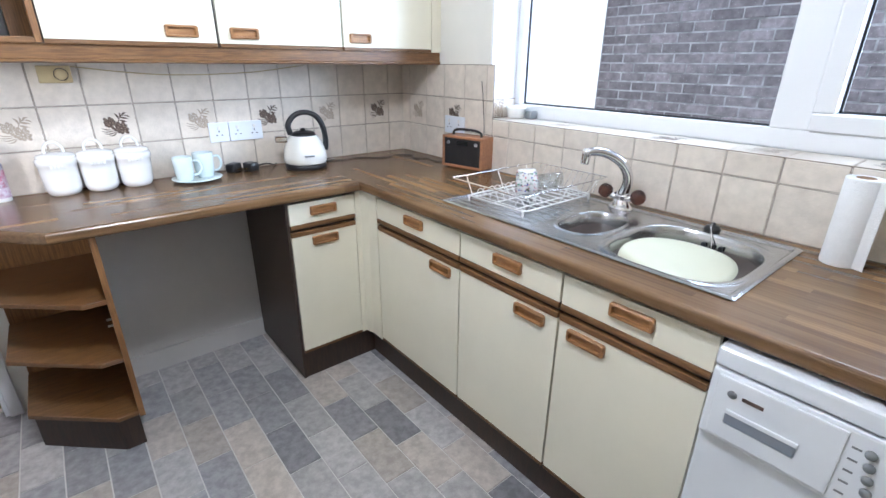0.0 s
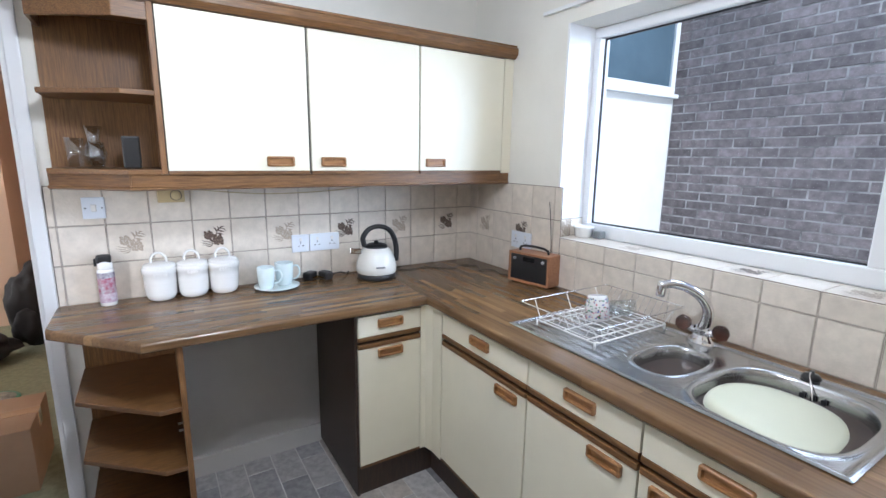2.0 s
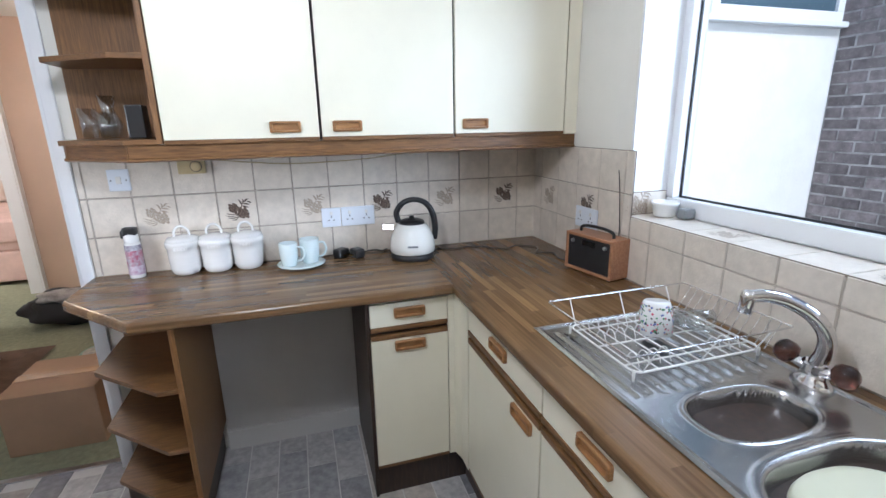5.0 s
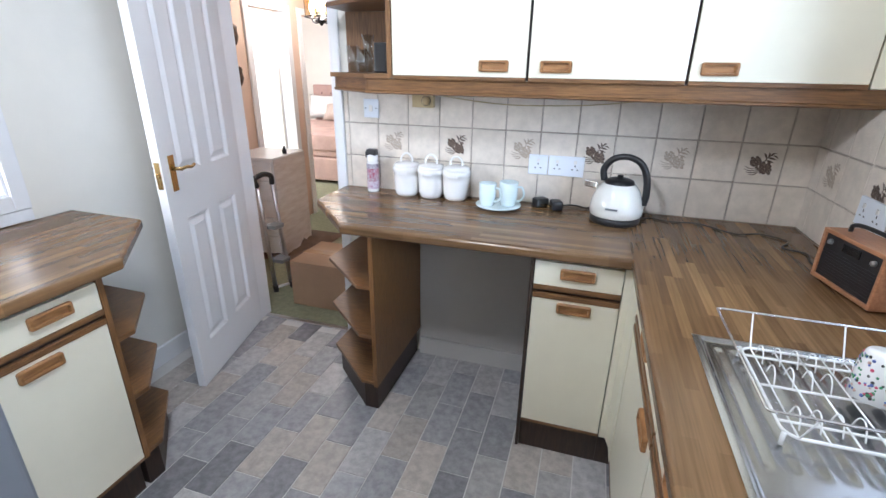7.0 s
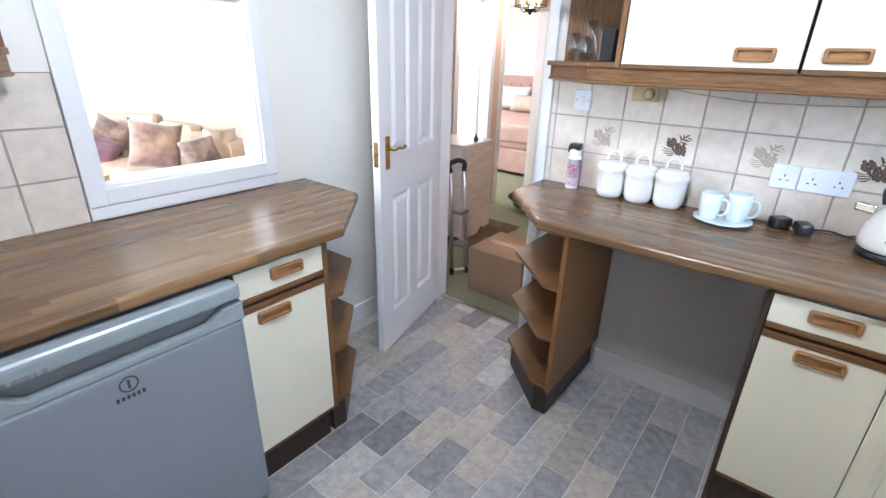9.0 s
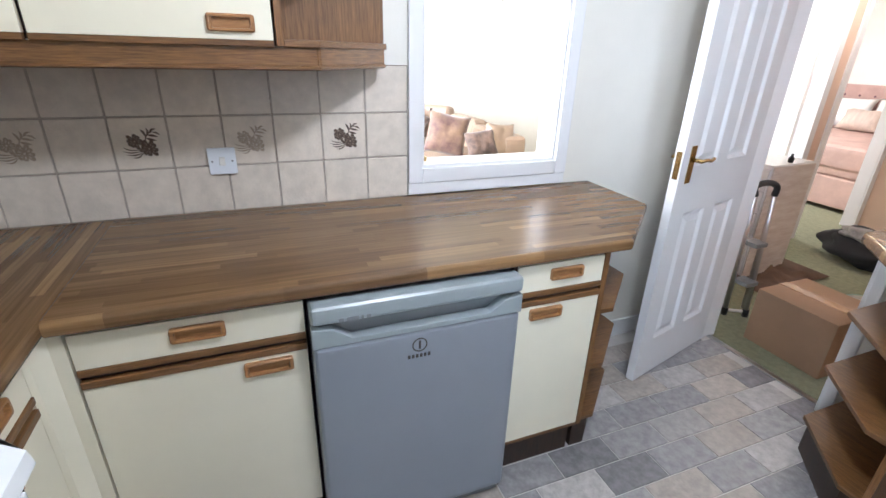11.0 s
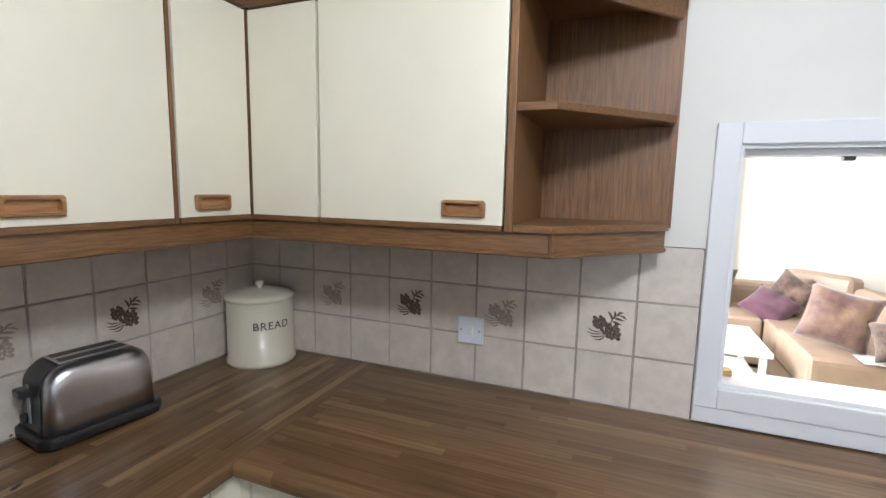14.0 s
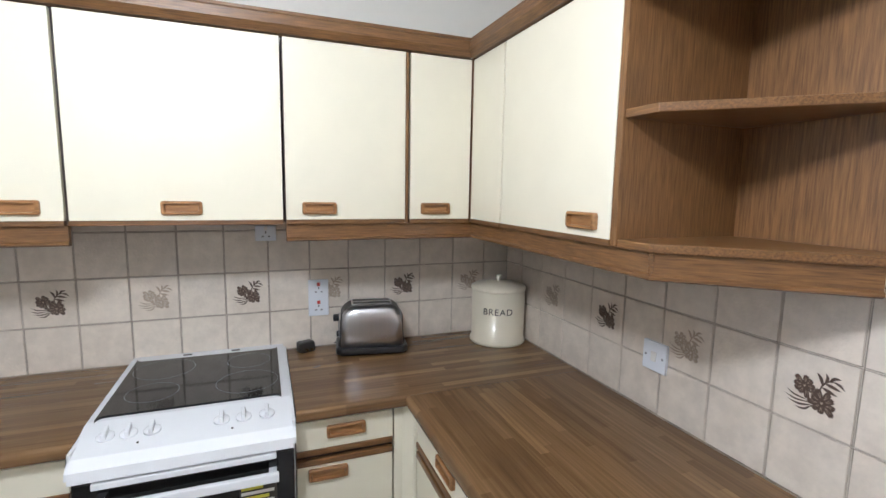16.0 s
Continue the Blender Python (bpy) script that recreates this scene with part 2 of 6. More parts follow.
for tone, (c, d) in enumerate((((0.385, 0.375, 0.38), (0.25, 0.243, 0.252)), ((0.49, 0.47, 0.46), (0.33, 0.315, 0.31)), ((0.53, 0.475, 0.425), (0.37, 0.33, 0.295)), ((0.275, 0.268, 0.28), (0.17, 0.165, 0.175)))):
    VINYL.append(material("slate_vinyl_%s" % "abcd"[tone], c, 0.4, spots=0.3, scale=30, color2=d, bump=0.10, bump_scale=80, random_tone=0.13, rough_var=0.08))
STEEL = material("sink_steel", (0.48, 0.48, 0.485), 0.22, 1.0, spots=0.06, scale=6, bump=0.02, bump_scale=300, rough_var=0.05)
CHROME = material("chrome", (0.80, 0.80, 0.82), 0.08, 1.0)
BRUSHED = material("brushed_steel", (0.60, 0.60, 0.62), 0.30, 1.0, spots=0.04, scale=4, stretch=(40, 1, 1))
BRASS = material("brass", (0.60, 0.42, 0.18), 0.25, 1.0, spots=0.2)
BLACK = material("black_plastic", (0.018, 0.018, 0.020), 0.35, spots=0.2)
RUBBER = material("black_cable", (0.02, 0.02, 0.02), 0.5)
CERAMIC = material("white_ceramic", (0.83, 0.82, 0.80), 0.2, spots=0.03, coat=0.3)
ENAMEL = material("white_enamel", (0.80, 0.82, 0.85), 0.22, spots=0.03, coat=0.3)
BINCREAM = material("cream_enamel", (0.78, 0.72, 0.57), 0.28, spots=0.05, coat=0.3)
PALEBLUE = material("pale_blue_ceramic", (0.72, 0.82, 0.83), 0.2, spots=0.06, coat=0.3)
KETTLE = material("kettle_enamel", (0.82, 0.81, 0.76), 0.15, coat=0.5)
SOCKET = material("white_socket_plastic", (0.74, 0.78, 0.84), 0.3)
YELLOWED = material("yellowed_plastic", (0.50, 0.40, 0.22), 0.4, spots=0.15)
FRIDGE = material("silver_grey_enamel", (0.29, 0.315, 0.36), 0.33, 0.25, spots=0.04, scale=3)
FRIDGETRIM = material("grey_green_plastic", (0.29, 0.33, 0.345), 0.3, spots=0.05)
GREY = material("mid_grey_plastic", (0.20, 0.21, 0.22), 0.35)
HOB = material("black_hob_glass", (0.008, 0.008, 0.009), 0.07)
RADIOWOOD = wood("radio_wood", (0.42, 0.20, 0.10), (0.30, 0.135, 0.065), (2, 12, 12))
BOWL = material("pale_lime_plastic", (0.66, 0.66, 0.51), 0.4, spots=0.03)
PAPER = material("paper_towel", (0.84, 0.84, 0.84), 0.95, spots=0.04, scale=60, bump=0.5, bump_scale=250)
def thin_glass(name, gloss):
    """Thin clear glass: mostly see-through, with a sharp sheen."""
    m = bpy.data.materials.new(name)
    m.use_nodes = True
    n, l = m.node_tree.nodes, m.node_tree.links
    mix, tr_, gl_ = n.new("ShaderNodeMixShader"), n.new("ShaderNodeBsdfTransparent"), n.new("ShaderNodeBsdfGlossy")
    tr_.inputs["Color"].default_value = (0.95, 0.96, 0.96, 1)
    gl_.inputs["Roughness"].default_value = 0.03
    mix.inputs[0].default_value = gloss
    l.new(tr_.outputs[0], mix.inputs[1])
    l.new(gl_.outputs[0], mix.inputs[2])
    l.new(mix.outputs[0], n["Material Output"].inputs["Surface"])
    return m


GLASS = thin_glass("clear_glass", 0.20)
AMBER = thin_glass("amber_glass", 0.08)
AMBER.node_tree.nodes["Transparent BSDF"].inputs["Color"].default_value = (0.93, 0.80, 0.58, 1)
PANE = glass("window_pane", ior=1.05)
TINT = glass("brown_acrylic", (0.16, 0.06, 0.045), 0.05)
CARD = material("cardboard", (0.36, 0.225, 0.135), 0.8, spots=0.12, scale=6)
CARPET = material("green_carpet", (0.30, 0.31, 0.20), 0.95, spots=0.25, scale=30, bump=0.9, bump_scale=350)
PEACH = material("peach_paint", (0.72, 0.53, 0.41), 0.8, spots=0.06, scale=3, bump=0.1)
SOFA = material("tan_leather", (0.36, 0.26, 0.19), 0.45, spots=0.15, scale=6, bump=0.2, bump_scale=120)
CUSHION = material("brown_patterned_cloth", (0.20, 0.13, 0.10), 0.8, scale=9, color2=(0.045, 0.026, 0.022), bump=0.3, sheen=0.3)
CUSHIONPALE = material("gold_rose_cloth", (0.24, 0.15, 0.095), 0.7, scale=7, color2=(0.095, 0.045, 0.045), bump=0.3, sheen=0.4)
PURPLE = material("plum_cloth", (0.13, 0.05, 0.08), 0.85, spots=0.3, bump=0.3, sheen=0.3)
PINKCLOTH = material("pink_bedding", (0.62, 0.44, 0.38), 0.9, spots=0.2, scale=5, bump=0.4, bump_scale=30)
CURTAIN = material("cream_curtain", (0.66, 0.55, 0.47), 0.9, spots=0.2, scale=3, stretch=(8, 8, 1))
BRICK = material("purple_brown_brick", (0.265, 0.228, 0.232), 0.9, spots=0.42, scale=16, bump=0.8, bump_scale=70, random_tone=0.28)
MORTAR = material("pale_mortar", (0.50, 0.475, 0.47), 0.95, spots=0.62, scale=7, bump=0.5)
RENDER = material("white_render", (0.84, 0.83, 0.80), 0.9, spots=0.06, scale=5, bump=0.4)
CONCRETE = material("concrete", (0.30, 0.29, 0.27), 0.9, spots=0.3, scale=5, bump=0.4)
INK = material("dark_ink", (0.05, 0.045, 0.04), 0.5)

# ---- structure of the kitchen ----
WIN = (-2.52, -0.70, 1.135, 2.085)      # opening in the east wall: y, y, z, z
HATCH = (-1.590, -0.975, 1.000, 1.650)  # opening in the west wall
DOOR = (-2.610, -1.965, 2.02)           # opening in the north wall: x, x, height

w = box(EAST, EAST + 0.28, SOUTH, WIN[0], 0, CEIL)
box(EAST, EAST + 0.28, WIN[1], NORTH + 0.1, 0, CEIL, bm=w)
box(EAST, EAST + 0.28, WIN[0], WIN[1], 0, WIN[2] - 0.005, bm=w)
box(EAST, EAST + 0.28, WIN[0], WIN[1], WIN[3], CEIL, bm=w)
wall_east = setting("wall_east", w, WALL, "off-white painted plaster wall with a deep window recess", "wall")
w = box(DOOR[1], EAST, 0, 0.1, 0, CEIL)
box(WEST - 0.12, DOOR[0], 0, 0.1, 0, CEIL, bm=w)
box(DOOR[0], DOOR[1], 0, 0.1, DOOR[2], CEIL, bm=w)
wall_north = setting("wall_north", w, WALL, "off-white painted wall with tiled splashback and doorway", "wall")
w = box(WEST - 0.12, WEST, SOUTH, HATCH[0], 0, CEIL)
box(WEST - 0.12, WEST, HATCH[1], 0.0, 0, CEIL, bm=w)
box(WEST - 0.12, WEST, HATCH[0], HATCH[1], 0, HATCH[2], bm=w)
box(WEST - 0.12, WEST, HATCH[0], HATCH[1], HATCH[3], CEIL, bm=w)
wall_west = setting("wall_west", w, WALL, "off-white painted wall with a serving hatch", "wall")
wall_south = setting("wall_south", box(WEST - 0.12, EAST + 0.28, SOUTH - 0.12, SOUTH, 0, CEIL), WALL, "off-white painted wall with tiled splashback", "wall")
setting("ceiling", box(WEST - 0.12, EAST + 0.28, SOUTH - 0.12, 0.1, CEIL, CEIL + 0.1), CEILING, "white matt painted ceiling", "ceiling")
floor = setting("floor", box(WEST, EAST, SOUTH, 0.055, -0.05, -0.003), VINYL_JOINT, "grey slate-effect vinyl floor laid in staggered oblongs", "floor")
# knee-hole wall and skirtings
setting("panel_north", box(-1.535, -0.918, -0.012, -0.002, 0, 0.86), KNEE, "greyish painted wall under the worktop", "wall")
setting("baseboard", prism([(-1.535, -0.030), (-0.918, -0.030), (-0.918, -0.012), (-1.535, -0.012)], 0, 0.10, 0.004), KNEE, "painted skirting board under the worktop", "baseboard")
setting("baseboard", box(WEST, WEST + 0.016, -0.78, -0.002, 0, 0.10, 0.004), GLOSS, "white gloss skirting board", "baseboard")
setting("threshold_bar", box(DOOR[0], DOOR[1], 0.045, 0.075, -0.003, 0.005, 0.002), BRUSHED, "thin metal threshold bar", "threshold")

# door frame
fr = thing("door_1", "white gloss door frame with moulded architrave", "door frame", kind="structure")
for name, x0, x1, y0, y1, z0, z1 in (("jamb", DOOR[0], DOOR[0] + 0.022, 0.0, 0.1, 0, DOOR[2]), ("jamb", DOOR[1] - 0.022, DOOR[1], 0.0, 0.1, 0, DOOR[2]), ("head", DOOR[0], DOOR[1], 0.0, 0.1, DOOR[2] - 0.022, DOOR[2])):
    part(name, box(x0, x1, y0, y1, z0, z1, 0.002), GLOSS, fr)
for x0, x1, z0, z1 in ((DOOR[0] - 0.055, DOOR[0] + 0.006, 0, DOOR[2] + 0.05), (DOOR[1] - 0.006, DOOR[1] + 0.038, 0, DOOR[2] + 0.05), (DOOR[0] + 0.006, DOOR[1] - 0.006, DOOR[2] - 0.006, DOOR[2] + 0.05)):
    part("architrave", box(x0, x1, -0.016, -0.001, z0, z1, 0.005), GLOSS, fr)

# panelled door, hinged at the west jamb and standing open into the kitchen
hx, hy, fx, fy = -2.592, -0.012, -2.428, -0.648
dm = pose(hx, hy, 0.008, 0, 0, math.degrees(math.atan2(fy - hy, fx - hx)))
DW, DH, DT = math.hypot(fx - hx, fy - hy), 1.985, 0.036
door = thing("panel_door", "white gloss moulded four-panel door standing open", "door", dm)
xs = (0.0, 0.105, DW / 2 - 0.045, DW / 2 + 0.045, DW - 0.105, DW)
zs = (0.0, 0.20, 0.82, 1.02, 1.86, DH)
d = box(0, DW, -DT / 2 + 0.013, DT / 2 - 0.013, 0, DH)
for x0, x1, z0, z1 in [(xs[0], xs[1], 0, DH), (xs[4], xs[5], 0, DH), (xs[2], xs[3], 0, DH)] + [(xs[i], xs[i + 1], a, b) for i in (1, 3) for a, b in ((zs[0], zs[1]), (zs[2], zs[3]), (zs[4], zs[5]))]:
    for s in (-1, 1):
        box(x0, x1, s * (DT / 2 - 0.013), s * DT / 2, z0, z1, bm=d)
part("leaf", d, GLOSS, door)
for i in (1, 3):
    for a, b in ((zs[1], zs[2]), (zs[3], zs[4])):
        for s in (-1, 1):
            p = bmesh.new()
            x0, x1 = xs[i], xs[i + 1]
            loops = []
            for inset, depth in ((0.0, DT / 2), (0.005, DT / 2 - 0.003), (0.014, DT / 2 - 0.011), (0.024, DT / 2 - 0.012), (0.046, DT / 2 - 0.003)):
                loops.append([p.verts.new((u, s * depth, v)) for u, v in ((x0 + inset, a + inset), (x1 - inset, a + inset), (x1 - inset, b - inset), (x0 + inset, b - inset))])
            for la, lb in zip(loops, loops[1:]):
                for k in range(4):
                    p.faces.new((la[k], la[(k + 1) % 4], lb[(k + 1) % 4], lb[k]))
            p.faces.new(loops[-1])
            bmesh.ops.recalc_face_normals(p, faces=p.faces[:])
            part("panel", p, GLOSS, door)
for s in (-1, 1):
    part("handle_plate", box(DW - 0.085, DW - 0.048, s * DT / 2, s * (DT / 2 + 0.004), 0.955, 1.105, 0.0015), BRASS, door, "brass lever plate")
    lv = tube([(DW - 0.066, s * (DT / 2 + 0.004), 1.05), (DW - 0.066, s * (DT / 2 + 0.045), 1.05)], 0.008)
    tube(curve_pts([(DW - 0.066, s * (DT / 2 + 0.042), 1.05), (DW - 0.10, s * (DT / 2 + 0.046), 1.053), (DW - 0.135, s * (DT / 2 + 0.043), 1.046), (DW - 0.165, s * (DT / 2 + 0.040), 1.052)], 4), 0.007, bm=lv)
    part("lever", lv, BRASS, door, "brass scroll lever handle")
lt = box(DW, DW + 0.0015, -0.011, 0.011, 0.975, 1.085)
box(DW, DW + 0.012, -0.006, 0.006, 1.025, 1.043, 0.002, bm=lt)
part("latch", lt, BRASS, door, "brass latch and face plate")
for z in (0.2, 1.75):
    part("hinge", tube([(0.004, -DT / 2 - 0.004, z), (0.004, -DT / 2 - 0.004, z + 0.09)], 0.006), BRASS, door)

# ---- window ----
win = thing("window_1", "white plastic window with fixed pane and side casement", "window", kind="structure")
X0, X1 = 0.205, 0.272
y0, y1, z0, z1 = WIN
MUL = (-1.905, -1.800)
for a, b, c, e in ((y0, y1, z0, z0 + 0.062), (y0, y1, z1 - 0.045, z1), (y0, y0 + 0.05, z0 + 0.062, z1 - 0.045), (y1 - 0.045, y1, z0 + 0.062, z1 - 0.045), (MUL[0], MUL[1], z0 + 0.062, z1 - 0.045)):
    part("window_frame", box(X0, X1, a, b, c, e, 0.006), UPVC, win)
for a, b, c, e in ((y0 + 0.05, MUL[0], z0 + 0.062, z0 + 0.115), (y0 + 0.05, MUL[0], z1 - 0.1, z1 - 0.045), (y0 + 0.05, y0 + 0.105, z0 + 0.115, z1 - 0.1), (MUL[0] - 0.055, MUL[0], z0 + 0.115, z1 - 0.1)):
    part("casement", box(X0 - 0.012, X1 - 0.01, a, b, c, e, 0.006), UPVC, win)
for a, b, c, e, g in ((MUL[1], y1 - 0.045, z0 + 0.062, z1 - 0.045, 0.0), (y0 + 0.105, MUL[0] - 0.055, z0 + 0.115, z1 - 0.1, 0.0)):
    for u0, u1, v0, v1 in ((a, b, c, c + 0.007), (a, b, e - 0.007, e), (a, a + 0.007, c, e), (b - 0.007, b, c, e)):
        part("gasket", box(0.236, 0.242, u0, u1, v0, v1), BLACK, win, "thin black glazing gasket")
    pn = part("pane", box(0.244, 0.248, a, b, c, e), PANE, win)
    pn.visible_shadow = False
part("reveal_lining", box(EAST + 0.001, X0, y1 - 0.012, y1 + 0.0, z0, z1), GLOSS, win)

ctk = thing("curtain_track", "thin white curtain track above the window", "curtain track")
part("rail", box(EAST - 0.022, EAST - 0.006, -2.62, -0.56, 2.142, 2.158, 0.003), GLOSS, ctk)
for yy in (-0.75, -1.6, -2.45):
    part("bracket", box(EAST - 0.007, EAST - 0.0005, yy - 0.012, yy + 0.012, 2.138, 2.165, 0.002), GLOSS, ctk)

# ---- kitchen units, built with the door face at y = 0, the body behind it and x to the right ----
def pull(parent, xc, zc, length=0.118):
    """Recessed wooden pull: a rounded surround with a scooped hollow under a thick top lip."""
    own = bmesh.new()
    h, k = 0.039, 6

    def loop(w2, h2, y, r):
        out = []
        for cx, cz, a0 in ((w2 - r, h2 - r, 0), (-w2 + r, h2 - r, 90), (-w2 + r, -h2 + r, 180), (w2 - r, -h2 + r, 270)):
            for i in range(k):
                a = radians(a0 + 90 * i / (k - 1))
                out.append(own.verts.new((xc + cx + r * math.cos(a), y, zc + cz + r * math.sin(a))))
        return out

    w2 = length / 2
    loops = [loop(w2, h / 2, 0.0, 0.007), loop(w2, h / 2, -0.009, 0.007), loop(w2 - 0.003, h / 2 - 0.003, -0.012, 0.006), loop(w2 - 0.009, h / 2 - 0.007, -0.012, 0.006), loop(w2 - 0.011, h / 2 - 0.008, -0.0015, 0.005)]
    for la, lb in zip(loops, loops[1:]):
        for i in range(len(la)):
            own.faces.new((la[i], la[(i + 1) % len(la)], lb[(i + 1) % len(la)], lb[i]))
    own.faces.new(loops[-1])
    bmesh.ops.recalc_face_normals(own, faces=own.faces[:])
    return part("handle", own, PULL, parent, "recessed oak pull")


def base_unit(m, width, depth, door_pull, drawer_pull=0.5, left_side=False, plinth_in=0.04, group="cream base cabinets"):
    u = thing("base_cabinet", "cream laminate base cabinet with oak trim and recessed pulls", "cabinet", m, group)
    part("body", box(0.001, width - 0.001, 0.019, depth, 0.15, TOP - THICK), DARK, u, "dark brown carcass")
    g = 0.0035
    dr = part("drawer_front", box(g, width - g, 0, 0.018, 0.757, 0.846, 0.0015), CREAM, u)
    pull(dr, width * drawer_pull, 0.808)
    part("rail", box(g, width - g, -0.004, 0.016, 0.739, 0.757, 0.003), OAKX, u, "oak finger rail")
    part("rail_gap", box(g, width - g, 0.010, 0.018, 0.726, 0.739), GAP, u)
    d = part("cabinet_door", box(g, width - g, 0, 0.018, 0.163, 0.706, 0.0015), CREAM, u)
    part("door_top_rail", box(g, width - g, -0.004, 0.016, 0.706, 0.726, 0.003), OAKX, d, "oak top edging")
    part("door_bottom_rail", box(g, width - g, -0.001, 0.017, 0.150, 0.163, 0.002), OAKX, d, "oak bottom edging")
    pull(d, door_pull, 0.676)
    part("plinth", box(0, width, plinth_in, plinth_in + 0.016, 0, 0.149), DARK, u, "dark brown plinth")
    if left_side:
        part("side_panel", box(-0.012, 0.0, 0.0, depth, 0.02, TOP - THICK, 0.001), DARK, u)
    return u


N0 = pose(0, NFACE, 0)


def at_north(x):
    return pose(x, NFACE, 0)


def at_east(y):
    return pose(EFACE, y, 0, 0, 0, -90)


def at_west(y):
    return pose(WFACE, y, 0, 0, 0, 90)


def at_south(x):
    return pose(x, SFACE, 0, 0, 0, 180)


base_unit(at_north(-0.912), 0.302, 0.53, 0.150, 0.5, True, plinth_in=0.032)
ya, yb, yc, yd = -0.672, -1.212, -1.640, -2.048
base_unit(at_east(ya), ya - yb, 0.57, ya - yb - 0.105, 0.50)
base_unit(at_east(yb), yb - yc, 0.57, yb - yc - 0.105, 0.52)
base_unit(at_east(yc), yc - yd, 0.57, 0.095, 0.51)
base_unit(at_west(-2.60), 0.495, 0.60, 0.395, 0.51)
base_unit(at_west(-1.498), 0.320, 0.60, 0.115, 0.55, True)
base_unit(at_south(-1.79), 0.300, 0.50, 0.095, 0.50)
base_unit(at_south(-0.66), 0.585, 0.50, 0.095, 0.50)

# corner posts between the runs
for poly in ([(-0.610, NFACE + 0.002), (-0.586, NFACE + 0.002), (-0.574, -0.600), (-0.574, -0.671), (-0.56, -0.671), (-0.56, -0.54), (-0.61, -0.54)],
             [(-2.092, SFACE - 0.002), (-2.120, SFACE - 0.002), (-2.149, -2.630), (-2.149, -2.602), (-2.17, -2.602), (-2.17, -2.68), (-2.092, -2.68)]):
    c = thing("corner_post", "cream laminate corner filler post", "filler panel", group="corner fillers")
    part("post", prism(poly, 0.15, TOP - THICK), CREAM, c)
    xm, ym = sum(p[0] for p in poly) / len(poly), sum(p[1] for p in poly) / len(poly)
    if xm < -1:
        part("plinth", box(xm - 0.03, xm + 0.03, ym - 0.02, ym + 0.02, 0, 0.149), DARK, c)
    else:
        part("plinth", box(-0.6095, -0.5165, NFACE + 0.032, NFACE + 0.048, 0, 0.149), DARK, c)
        part("plinth", box(EFACE + 0.040, EFACE + 0.056, -0.6715, NFACE + 0.0315, 0, 0.149), DARK, c)


def end_shelves(m, pts, side_y, label, width, mirror=False):
    """Open corner shelves under the end of a worktop: a side panel, three chamfered shelves, a back and a plinth."""
    u = thing("end_shelf_unit", label, "shelf unit", m, "open end shelves")
    s = -1 if mirror else 1

    def mir(poly):
        return [(s * x, y) for x, y in poly]

    part("side_panel", prism(mir([(0, 0), (-0.018, 0), (-0.018, side_y), (0, side_y)]), 0.15, TOP - THICK), OAK, u)
    part("back_panel", prism(mir([(-0.018, side_y), (-width, side_y), (-width, side_y - 0.006), (-0.018, side_y - 0.006)]), 0.15, TOP - THICK), OAK, u)
    for z in (0.150, 0.385, 0.615):
        part("shelf", prism(mir(pts), z, z + 0.018, 0.003), OAKX, u)
    inner = [(x * 0.96 - 0.002, y + (0.028 if y < side_y - 0.02 else 0)) for x, y in pts]
    part("plinth", prism(mir(inner), 0, 0.148), DARK, u, "dark brown shaped plinth")
    return u


north_end = end_shelves(pose(-1.537, NFACE, 0), [(-0.018, 0.012), (-0.085, 0.012), (-0.338, 0.235), (-0.338, 0.545), (-0.018, 0.545)], 0.552, "oak-veneer open end shelves with three chamfered shelves, empty", 0.335)
end_shelves(at_west(-1.178), [(-0.018, 0.012), (-0.085, 0.012), (-0.305, 0.215), (-0.305, 0.610), (-0.018, 0.610)], 0.620, "oak-veneer open end shelves beside the doorway, empty", 0.305, mirror=True)

for y, z in ((0.150, 0.470), (0.190, 0.478)):
    part("shelf_peg", tube([(-0.0178, y, z), (-0.034, y, z)], 0.005, 8), CERAMIC, north_end, "white plastic shelf peg")

# ---- worktops ----
def worktop(name, bm, material, label):
    bmesh.ops.recalc_face_normals(bm, faces=bm.faces[:])
    edges = [e for e in bm.edges if len(e.link_faces) == 2 and abs(e.verts[0].co.z - e.verts[1].co.z) < 1e-6 and e.calc_face_angle(0) > 1.0 and all(abs(v.co.x - EAST) > 0.01 and abs(v.co.x - WEST) > 0.01 and abs(v.co.y) > 0.01 and abs(v.co.y - SOUTH) > 0.01 for v in e.verts)]
    bmesh.ops.bevel(bm, geom=edges, offset=0.012, segments=4, affect='EDGES', profile=0.5)
    return tagged(part(name, bm, material), label, "worktop")


NF, EF, WF, SF = -0.588, -0.600, -2.120, -2.620
worktop("worktop", prism([(-1.930, -0.002), (-1.930, -0.295), (-1.653, NF), (EF - 0.0006, NF), (EF - 0.0006, -0.002)], TOP - THICK, TOP), TOPX, "brown wood-block laminate worktop with a chamfered end by the doorway")
worktop("worktop", prism([(WEST + 0.002, -0.785), (-2.403, -0.785), (WF, -1.105), (WF, SF + 0.0006), (WEST + 0.002, SF + 0.0006)], TOP - THICK, TOP), TOPY, "brown wood-block laminate worktop under the serving hatch")
CK = (-1.792, -1.268)
worktop("worktop", prism([(WEST + 0.002, SOUTH + 0.002), (WEST + 0.002, SF), (WF, SF), (CK[0], SF), (CK[0], SOUTH + 0.002)], TOP - THICK, TOP), TOPX, "brown wood-block laminate worktop with two scorch marks")
scorched = bpy.data.objects["worktop.002"]
